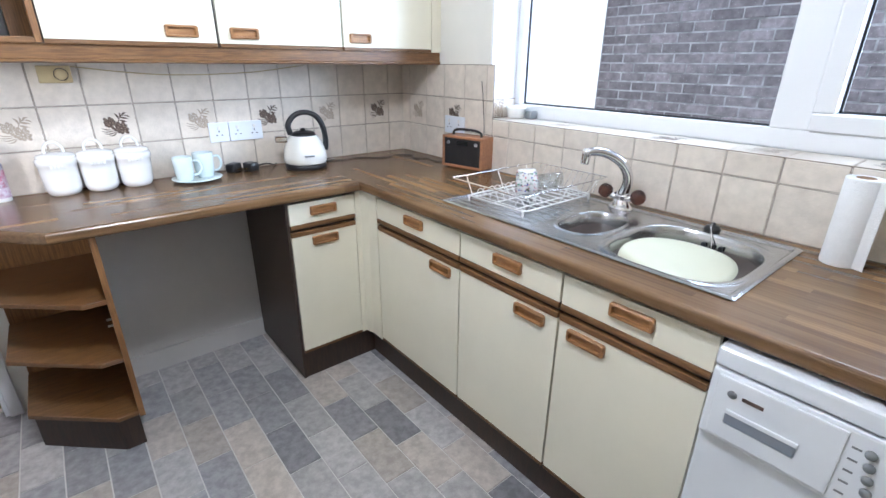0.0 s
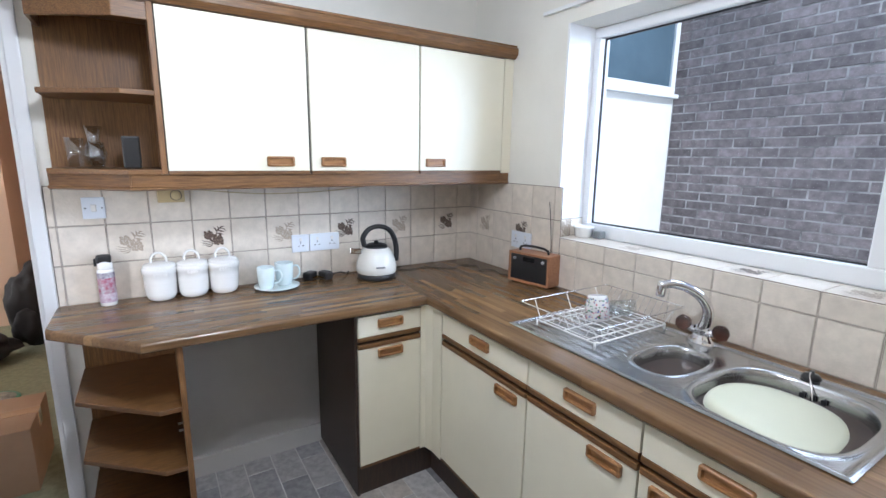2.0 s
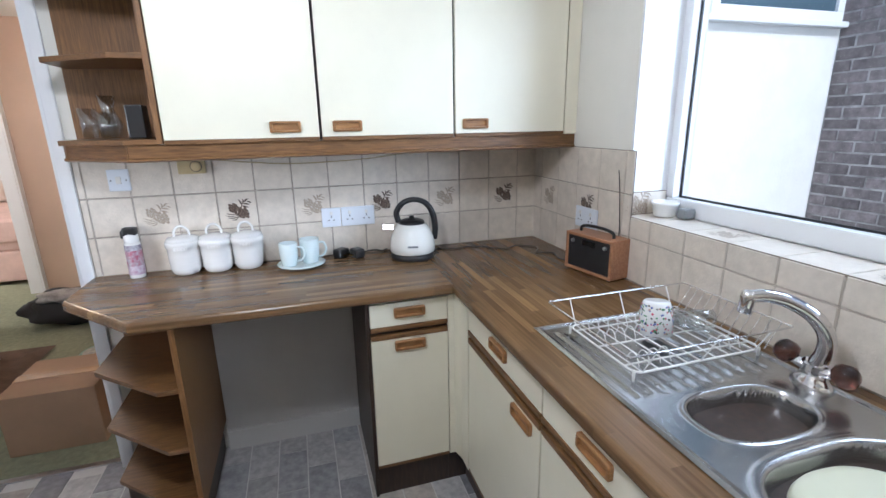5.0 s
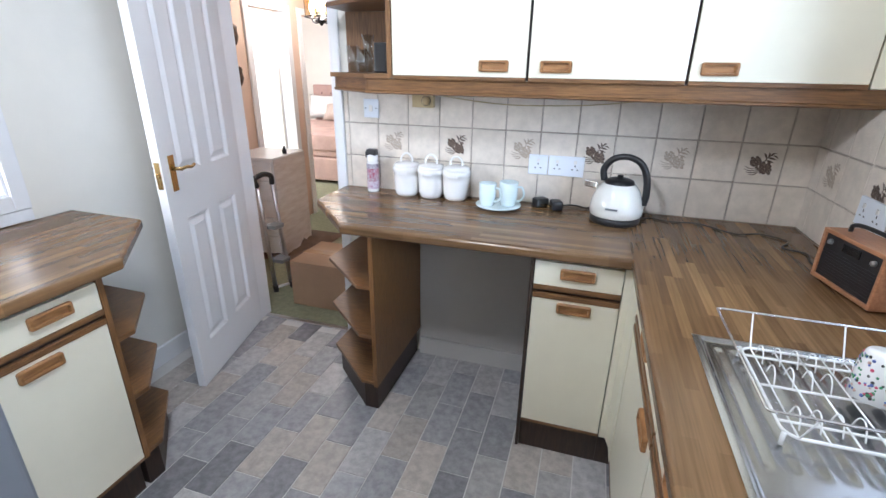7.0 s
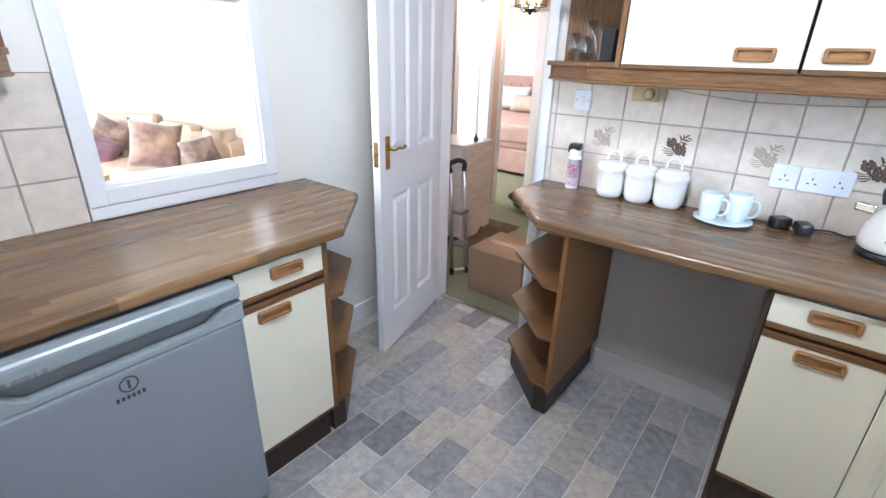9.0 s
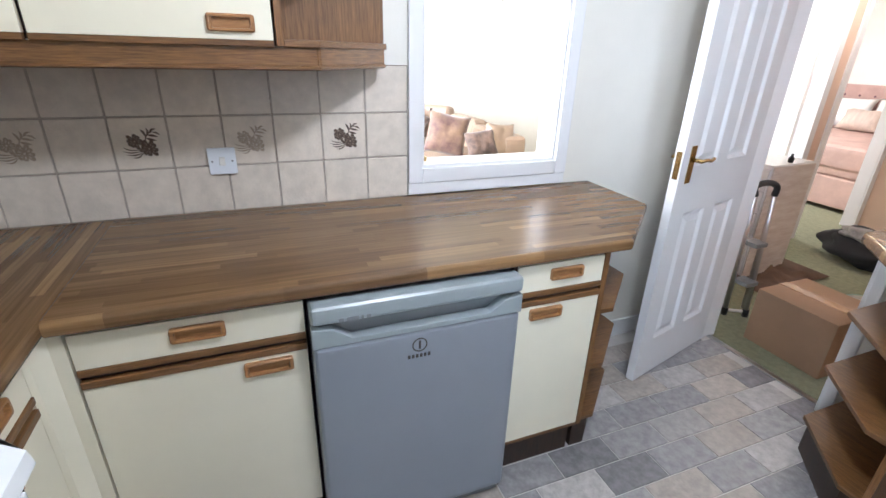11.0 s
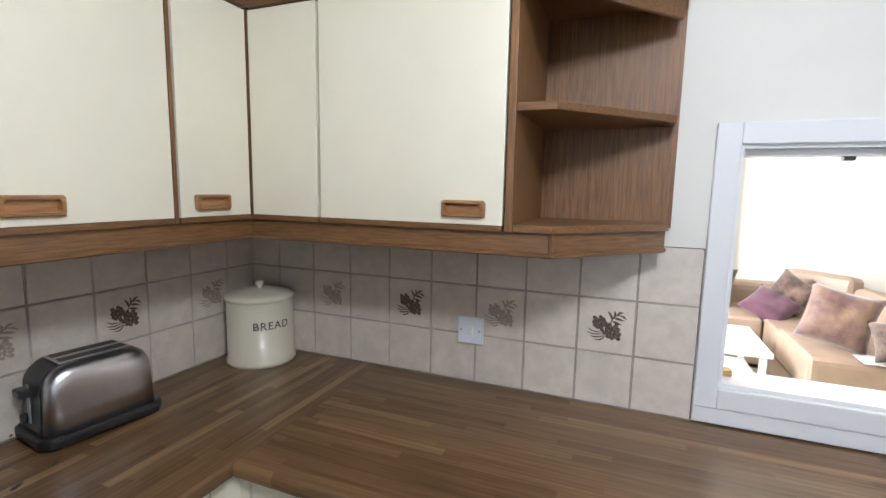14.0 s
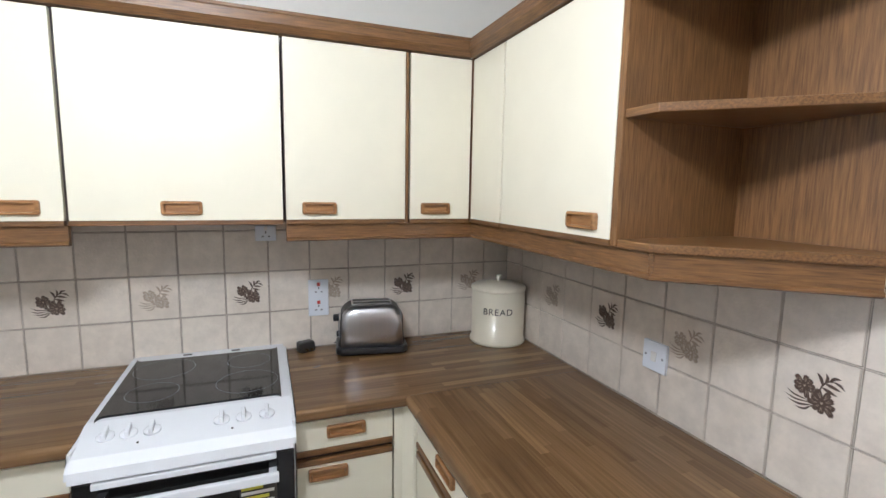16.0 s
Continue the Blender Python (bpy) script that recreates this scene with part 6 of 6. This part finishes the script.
# key hooks and a socket on the peach wall
kh = thing("key_hook", "dark hanging ornament on the peach wall", "ornament", pose(-2.735, HN - 0.002, 1.35))
part("strip", box(-0.012, 0.012, -0.012, 0, -0.10, 0.14, 0.003), INK, kh)
face_plate(pose(-2.95, HN - 0.001, 0.34), 0.146, 0.086, "double", "white double wall socket on the peach wall")
for z in (1.98, 1.68, 1.38):
    wo = thing("wall_ornament", "small dark carved ornament on the peach wall", "ornament", pose(HW + 0.001, 1.18, z), "carved ornaments")
    part("carving", lathe([(0, -0.075), (0.020, -0.05), (0.034, -0.01), (0.024, 0.03), (0.030, 0.055), (0, 0.075)], 9, Matrix.Translation((0.020, 0, 0)), squash=(0.55, 1)), wood("carved_wood", (0.12, 0.06, 0.03), (0.05, 0.03, 0.02), (4, 4, 4)), wo)

# ---- lounge beyond the hatch ----
setting("floor_lounge", box(-7.1, HW - 0.1, -3.4, 1.868, -0.05, -0.0025), CARPET, "sage green lounge carpet", "floor")
setting("floor_lounge", box(HW - 0.1, WEST - 0.12, -3.4, 0.0, -0.05, -0.0015), CARPET, "sage green lounge carpet by the hatch", "floor")
setting("ceiling_lounge", box(-7.1, WEST - 0.12, -3.4, 1.868, CEIL + 0.002, CEIL + 0.1), CEILING, "white lounge ceiling", "ceiling")
for w in (box(-7.1, -7.0, -3.4, 1.868, 0, CEIL), box(-7.0, WEST - 0.12, -3.4, -3.3, 0, CEIL), box(-7.0, HW - 0.1, 1.83, 1.868, 0, CEIL)):
    setting("wall_lounge", w, CREAMWALL, "pale cream lounge wall", "wall")
sf = thing("corner_sofa", "tan leather corner sofa with low seats", "sofa")
part("base", box(-6.98, -6.10, -2.10, 0.24, 0.03, 0.22, 0.02), SOFA, sf)
part("base", box(-6.09, -5.02, -0.68, 0.24, 0.03, 0.22, 0.02), SOFA, sf)
for y0, y1 in ((-2.09, -1.40), (-1.39, -0.70)):
    part("seat_cushion", box(-6.78, -6.08, y0, y1, 0.22, 0.45, 0.045, seg=3), SOFA, sf)
part("seat_cushion", box(-6.78, -5.75, -0.69, 0.02, 0.22, 0.45, 0.045, seg=3), SOFA, sf)
part("seat_cushion", box(-5.74, -5.00, -0.69, 0.02, 0.22, 0.48, 0.05, seg=3), SOFA, sf)
part("backrest", box(-6.98, -6.72, -2.10, -0.02, 0.22, 0.66, 0.07, seg=3), SOFA, sf)
part("backrest", box(-6.98, -4.98, 0.0, 0.25, 0.22, 0.70, 0.07, seg=3), SOFA, sf)
for x, y, turn, top in ((-6.55, -0.22, 40, 0.83), (-5.95, -0.02, 4, 0.77), (-5.36, -0.03, -3, 0.73)):
    bp_ = box(-0.30, 0.30, -0.10, 0.10, 0.43, top, 0.075, seg=3)
    bp_.transform(pose(x, y, 0, -6, 0, turn))
    part("back_pillow", bp_, SOFA, sf)


cushion(pose(-6.52, -1.06, 0.635, -16, 6, 84), CUSHION, "brown and mauve patterned scatter cushion", 0.20)
cushion(pose(-6.42, -0.44, 0.64, -20, 30, 62), CUSHION, "dark brown patterned scatter cushion leaning back", 0.165)
cushion(pose(-6.28, -0.62, 0.535, -62, 24, 58), PURPLE, "plum coloured scatter cushion lying on the sofa", 0.19)
cushion(pose(-5.30, -0.46, 0.69, -16, 12, 74), CUSHIONPALE, "large gold and rose patterned scatter cushion", 0.205)
cushion(pose(-5.03, -0.22, 0.635, -24, -8, 86), CUSHION, "small dark floral scatter cushion", 0.155, tall=0.85)
cushion(pose(-5.08, 0.00, 0.65, -16, 6, 95), SOFA, "tan scatter cushion leaning back", 0.165)
th = thing("throw", "white throw crumpled over the sofa seat", "blanket")
own = bmesh.new()
gv = [[own.verts.new((-5.16 + 0.20 * i / 16, -0.42 + 0.42 * j / 16, 0.487 + 0.035 * (0.5 + 0.5 * noise.noise((i * 0.45, j * 0.4, 5.0))) * smooth(0, 3, min(i, j, 16 - i, 16 - j)))) for j in range(17)] for i in range(17)]
for i in range(16):
    for j in range(16):
        own.faces.new((gv[i][j], gv[i + 1][j], gv[i + 1][j + 1], gv[i][j + 1]))
bmesh.ops.solidify(own, geom=own.faces[:], thickness=0.006)
part("cloth", own, CERAMIC, th, smooth=True)
tb = thing("coffee_table", "white gloss low table in the lounge", "table")
part("top", box(-5.90, -5.15, -1.28, -0.84, 0.38, 0.42, 0.01), GLOSS, tb)
for x in (-5.87, -5.22):
    for y in (-1.25, -0.91):
        part("leg", box(x, x + 0.04, y, y + 0.04, 0, 0.38), GLOSS, tb)
part("lower_shelf", box(-5.83, -5.22, -1.25, -0.87, 0.14, 0.16), GLOSS, tb)
cu = thing("curtain", "pale beige curtain hanging in folds behind the sofa", "curtain")
own = bmesh.new()
cols = 60
lo, hi = [], []
for i in range(cols + 1):
    y = -1.26 + 0.42 * i / cols
    off = 0.022 * math.sin(i * 0.95) + 0.008 * math.sin(i * 2.3)
    lo.append(own.verts.new((-6.93 + off, y, 0.72)))
    hi.append(own.verts.new((-6.93 + off * 0.7, y, 2.25)))
for i in range(cols):
    own.faces.new((lo[i], lo[i + 1], hi[i + 1], hi[i]))
bmesh.ops.solidify(own, geom=own.faces[:], thickness=0.004)
part("drape", own, CURTAIN, cu, smooth=True)

# ---- outside the window ----
PASS, FARY = (EAST + 0.28, 2.45), 0.32
setting("ground", box(-40, 60, -60, 60, -0.30, -0.20), CONCRETE, "grey concrete ground outside", "ground")
setting("wall_white", box(PASS[0], PASS[1], FARY, FARY + 0.17, -0.2, 4.9), RENDER, "sunlit white rendered wall beyond the window", "wall")
ow = thing("window_3", "white framed window in the rendered wall outside", "window", kind="structure")
ox0, ox1, oz0, oz1 = 1.317, 2.405, 2.075, 3.35
for a, b, c, e in ((ox0, ox1, oz0, oz0 + 0.06), (ox0, ox1, oz1 - 0.06, oz1), (ox0, ox0 + 0.06, oz0 + 0.06, oz1 - 0.06), (ox1 - 0.06, ox1, oz0 + 0.06, oz1 - 0.06)):
    part("window_frame", box(a, b, FARY - 0.035, FARY - 0.001, c, e, 0.004), UPVC, ow)
part("pane", box(ox0 + 0.06, ox1 - 0.06, FARY - 0.016, FARY - 0.010, oz0 + 0.06, oz1 - 0.06), material("dim_blue_glass", (0.10, 0.15, 0.19), 0.06, spots=0.2, scale=2), ow)
part("sill", box(ox0 - 0.04, ox1 + 0.03, FARY - 0.060, FARY - 0.001, oz0 - 0.035, oz0, 0.006), UPVC, ow)
house = thing("neighbour_house", "neighbouring house wall of purple-brown bricks with pale mortar", "house")
bw_ = part("wall", box(PASS[1] + 0.001, PASS[1] + 0.25, -2.40, FARY, -0.2, 4.9), MORTAR, house, "brick wall with pale mortar joints")

# ---- pieces: bricks, wall tiles, floor pieces ----
def piece(name, mesh, parent, m):
    ob = new(name, mesh)
    ob.parent = parent
    ob.matrix_basis = m
    return ob


def mesh_of(bm, material, name):
    me = bpy.data.meshes.new(name)
    bm.to_mesh(me)
    bm.free()
    me.materials.append(material)
    return me


BL, BH = 0.215, 0.065
brick_me = mesh_of(box(-0.004, 0.012, -BL / 2, BL / 2, -BH / 2, BH / 2, 0.004, seg=1), BRICK, "brick")
half_me = mesh_of(box(-0.004, 0.012, -0.051, 0.051, -BH / 2, BH / 2, 0.004, seg=1), BRICK, "brick")
count = 0
far_bricks = bmesh.new()
for r in range(0, 60):
    z = 0.30 + r * 0.075
    y = FARY - (BL / 2 + 0.005 if r % 2 else 0.056)
    first = r % 2 == 0
    while y > -2.29:
        jit = random.uniform(-0.003, 0.004)
        near = 0.75 < z < 3.0 and y > -1.9 and count < 300
        if near:
            piece("brick", half_me if first else brick_me, bw_, Matrix.Translation((PASS[1] + jit, y, z)))
            count += 1
        else:
            l_ = 0.102 if first else BL
            own = bmesh.new()
            bmesh.ops.create_cube(own, size=1, matrix=Matrix.Translation((PASS[1] + 0.005, y, z)) @ Matrix.Diagonal((0.014, l_, BH, 1)))
            join(far_bricks, own)
        y -= (0.1125 + 0.056) if first else 0.225
        first = False
tagged(part("far_bricks", far_bricks, BRICK, house), kind="stuff")

def flower_mesh(dark, pale):
    """A printed pair of blossoms with notched petals, ferny leaves and trailing stems, in the plane of the tile."""
    own = bmesh.new()
    rnd = random.Random(4)
    lift = [0.0]

    def face(pts, mat_index, step=0.000012):
        lift[0] += step
        f = own.faces.new([own.verts.new((x, -0.0002 - lift[0], z)) for x, z in pts])
        f.material_index = mat_index

    def petal(cx, cz, a, r0, r1, wide, mat_index):
        """A petal from r0 out to r1 with a notched outer edge."""
        pts = [(r0, -wide * 0.35), ((r0 + r1) * 0.5, -wide), (r1 * 0.86, -wide * 0.9), (r1 * 0.93, -wide * 0.45), (r1 * 0.88, -wide * 0.28), (r1, 0), (r1 * 0.88, wide * 0.3), (r1 * 0.95, wide * 0.5), (r1 * 0.84, wide * 0.9), ((r0 + r1) * 0.5, wide), (r0, wide * 0.35)]
        c, s_ = math.cos(a), math.sin(a)
        face([(cx + u * c - v * s_, cz + u * s_ + v * c) for u, v in pts], mat_index)

    def leaf(pts, wd, mat_index=0):
        p = curve_pts([(x, 0, z) for x, z in pts], 4)
        left, right = [], []
        for i, q in enumerate(p):
            d = (p[min(i + 1, len(p) - 1)] - p[max(i - 1, 0)]).normalized()
            n_ = Vector((-d.z, 0, d.x)) * wd * max(math.sin(math.pi * (0.1 + 0.9 * i / (len(p) - 1))), 0.05)
            left.append((q.x + n_.x, q.z + n_.z))
            right.append((q.x - n_.x, q.z - n_.z))
        for i in range(len(p) - 1):
            face([left[i], left[i + 1], right[i + 1], right[i]], mat_index, 0.000012 if i == 0 else 0)

    for pts, wd in (([(-0.01, -0.02), (-0.034, -0.018), (-0.050, -0.010)], 0.0018), ([(-0.005, -0.024), (-0.032, -0.027), (-0.054, -0.021)], 0.0018), ([(0.0, -0.028), (-0.024, -0.035), (-0.046, -0.032)], 0.0022),
                    ([(0.0, -0.030), (-0.014, -0.042), (-0.032, -0.042)], 0.0022), ([(0.010, 0.0), (0.017, 0.022), (0.030, 0.034), (0.052, 0.034)], 0.0018), ([(0.017, 0.020), (0.012, 0.034), (0.004, 0.044)], 0.0034),
                    ([(0.020, 0.026), (0.024, 0.038), (0.020, 0.048)], 0.0030), ([(0.028, 0.033), (0.036, 0.042), (0.048, 0.044)], 0.0032), ([(0.022, 0.026), (0.034, 0.024), (0.050, 0.020)], 0.0036),
                    ([(0.017, 0.016), (0.030, 0.012), (0.044, 0.008)], 0.0036), ([(0.036, 0.035), (0.046, 0.032), (0.056, 0.024)], 0.0026)):
        leaf(pts, wd)
    for cx, cz, r, turn in ((-0.016, 0.008, 0.024, 0.2), (0.019, -0.016, 0.027, 0.5)):
        for k in range(9):
            a = 2 * math.pi * k / 9 + turn + rnd.uniform(-0.12, 0.12)
            size = r * rnd.uniform(0.86, 1.22)
            petal(cx, cz, a, r * 0.04, size, r * 0.235, 0)
            for off in (-0.16, 0.16):
                leaf([(cx + size * u * math.cos(a + off * u), cz + size * u * math.sin(a + off * u)) for u in (0.30, 0.52, 0.78)], r * 0.016, 1)
        for k in range(7):
            a = 2 * math.pi * k / 7
            petal(cx, cz, a, r * 0.02, r * (0.14 if k % 2 else 0.09), r * 0.03, 1)
    bmesh.ops.recalc_face_normals(own, faces=own.faces[:])
    me = mesh_of(own, dark, "flower_print")
    me.materials.append(pale)
    return me


FLOWERS = {"dark": flower_mesh(FLOWER_DARK, FLOWER_PALE), "pale": flower_mesh(FLOWER_PALE, TILE)}
tile_cache = {}


def tile_mesh(w_, h_):
    key = (round(w_, 3), round(h_, 3))
    if key not in tile_cache:
        tile_cache[key] = mesh_of(box(-w_ / 2, w_ / 2, -0.006, -0.0005, -h_ / 2, h_ / 2, 0.0014, seg=1), TILE, "tile")
    return tile_cache[key]


def tile_area(parent, m, xs_, zs_, flowers=()):
    """Tiles with recessed joints; x and z run over the wall's face, m lays the face into the room."""
    J = 0.0052
    ga = part("grout_bed", box(min(xs_), max(xs_), -0.0025, -0.0004, zs_[0], zs_[-1]), GROUT, parent, "sunken grout joints")
    ga.matrix_basis = m
    bead = bmesh.new()
    for x in xs_[1:-1]:
        box(x - 0.0011, x + 0.0011, -0.0049, -0.0026, zs_[0] + 0.001, zs_[-1] - 0.001, bm=bead)
    for z in zs_[1:-1]:
        box(min(xs_) + 0.001, max(xs_) - 0.001, -0.0046, -0.0026, z - 0.0011, z + 0.0011, bm=bead)
    if bead.faces:
        gb = part("grout_bead", bead, GROUT_BEAD, parent, "pale grout pointing")
        gb.matrix_basis = m
    for i in range(len(xs_) - 1):
        for j in range(len(zs_) - 1):
            w_, h_ = xs_[i + 1] - xs_[i] - J, zs_[j + 1] - zs_[j] - J
            if w_ < 0.01 or h_ < 0.01:
                continue
            t = piece("tile", tile_mesh(w_, h_), parent, m @ Matrix.Translation(((xs_[i] + xs_[i + 1]) / 2, -random.uniform(0, 0.0006), (zs_[j] + zs_[j + 1]) / 2)))
            tone = dict(flowers).get((i, j))
            if tone:
                f_ = piece("flower_print", FLOWERS[tone], t, Matrix.Translation((0, -0.0062, 0)))


ROWS_N = (TOP, 1.060, 1.215, 1.372)
xn = [-1.926] + [-1.8994 + 0.1528 * k for k in range(13)] + [EAST - 0.001]
tile_area(wall_north, Matrix(), xn, ROWS_N, {(2, 1): "pale", (4, 1): "dark", (6, 1): "pale", (8, 1): "dark", (10, 1): "pale", (12, 1): "dark"}.items())
EM = Matrix.Translation((EAST, 0, 0)) @ Matrix.Rotation(radians(-90), 4, 'Z')
tile_area(wall_east, EM, [0.001, 0.075, 0.2285, 0.382, 0.5355, 0.689, 0.735], ROWS_N, {(1, 1): "pale", (3, 1): "dark"}.items())
xe = [0.735, 0.842] + [0.995 + 0.1528 * k for k in range(15)]
xe = [x for x in xe if x < -SOUTH] + [-SOUTH]
tile_area(wall_east, EM, xe, (TOP, 1.060, WIN[2] + 0.0015))
# tiled sill
SM = Matrix.Translation((EAST - 0.006, 0, WIN[2] - 0.004)) @ Matrix.Rotation(radians(-90), 4, 'Z') @ Matrix.Rotation(radians(-90), 4, 'X')
xsill = [x for x in xe if x < -WIN[0]] + [-WIN[0]]
xsill[0] = -WIN[1] + 0.002
tile_area(wall_east, SM, xsill, (0.001, 0.160), {(2, 0): "pale", (5, 0): "dark", (7, 0): "pale", (9, 0): "dark"}.items())
RM = Matrix.Translation((0, WIN[1] - 0.0125, 0))
tile_area(wall_east, RM, [EAST - 0.004, 0.118, 0.202], (WIN[2] + 0.003, 1.222), {(0, 0): "pale"}.items())
WM_ = Matrix.Translation((WEST, 0, 0)) @ Matrix.Rotation(radians(90), 4, 'Z')
yw = [-1.641 - 0.1562 * k for k in range(10)][::-1]
tile_area(wall_west, WM_, [SOUTH + 0.001] + yw, (TOP, 1.057, 1.217, 1.376), {(len(yw) - 2, 1): "dark", (len(yw) - 4, 1): "pale", (len(yw) - 6, 1): "dark", (len(yw) - 8, 1): "pale"}.items())
SMX = Matrix.Translation((0, SOUTH, 0)) @ Matrix.Rotation(radians(180), 4, 'Z')
xs_s = [-EAST + 0.001] + [1.734 - 0.1525 * k for k in range(12)][::-1] + [1.734 + 0.1525 * k for k in range(1, 7)] + [-WEST - 0.007]
xs_s = sorted(set(round(x, 4) for x in xs_s if x > -EAST))
ix = min(range(len(xs_s)), key=lambda i: abs(xs_s[i] - 1.5815))
fl = {(ix, 1): "dark", (ix - 2, 1): "pale", (ix - 4, 1): "dark", (ix + 2, 1): "pale", (ix + 4, 1): "dark", (ix + 6, 1): "pale"}
tile_area(wall_south, SMX, xs_s, (TOP, 1.058, 1.217, 1.376, 1.44), fl.items())

# floor pieces: printed oblongs laid end to end, each row shifted by half
FX, FY, FW_, FL_ = -1.312, -0.387, 0.125, 0.250
floor_me = [mesh_of(box(-FW_ / 2 + 0.0022, FW_ / 2 - 0.0022, -FL_ / 2 + 0.0022, FL_ / 2 - 0.0022, -0.003, 0.0, 0.0006, seg=1), v, "floor_piece") for v in VINYL]
rnd = random.Random(11)
for i in range(-16, 24):
    for j in range(-16, 12):
        cx_, cy_ = FX + (i + 0.5) * FW_, FY + (j + 0.5 + 0.5 * (i % 2)) * FL_
        if not (WEST + 0.03 < cx_ < -0.35 and SOUTH + 0.3 < cy_ < 0.055 - FL_ * 0.5 + 0.16):
            continue
        if cy_ + FL_ / 2 > 0.05:
            ln_ = 0.05 - (cy_ - FL_ / 2)
            if ln_ < 0.02:
                continue
            me = mesh_of(box(-FW_ / 2 + 0.0022, FW_ / 2 - 0.0022, -ln_ / 2 + 0.0022, ln_ / 2 - 0.0022, -0.003, 0.0, 0.0006, seg=1), rnd.choice(VINYL), "floor_piece")
            piece("floor_piece", me, floor, Matrix.Translation((cx_, cy_ - FL_ / 2 + ln_ / 2, 0)))
        else:
            piece("floor_piece", rnd.choices(floor_me, (4, 4, 3, 2))[0], floor, Matrix.Translation((cx_, cy_, 0)))
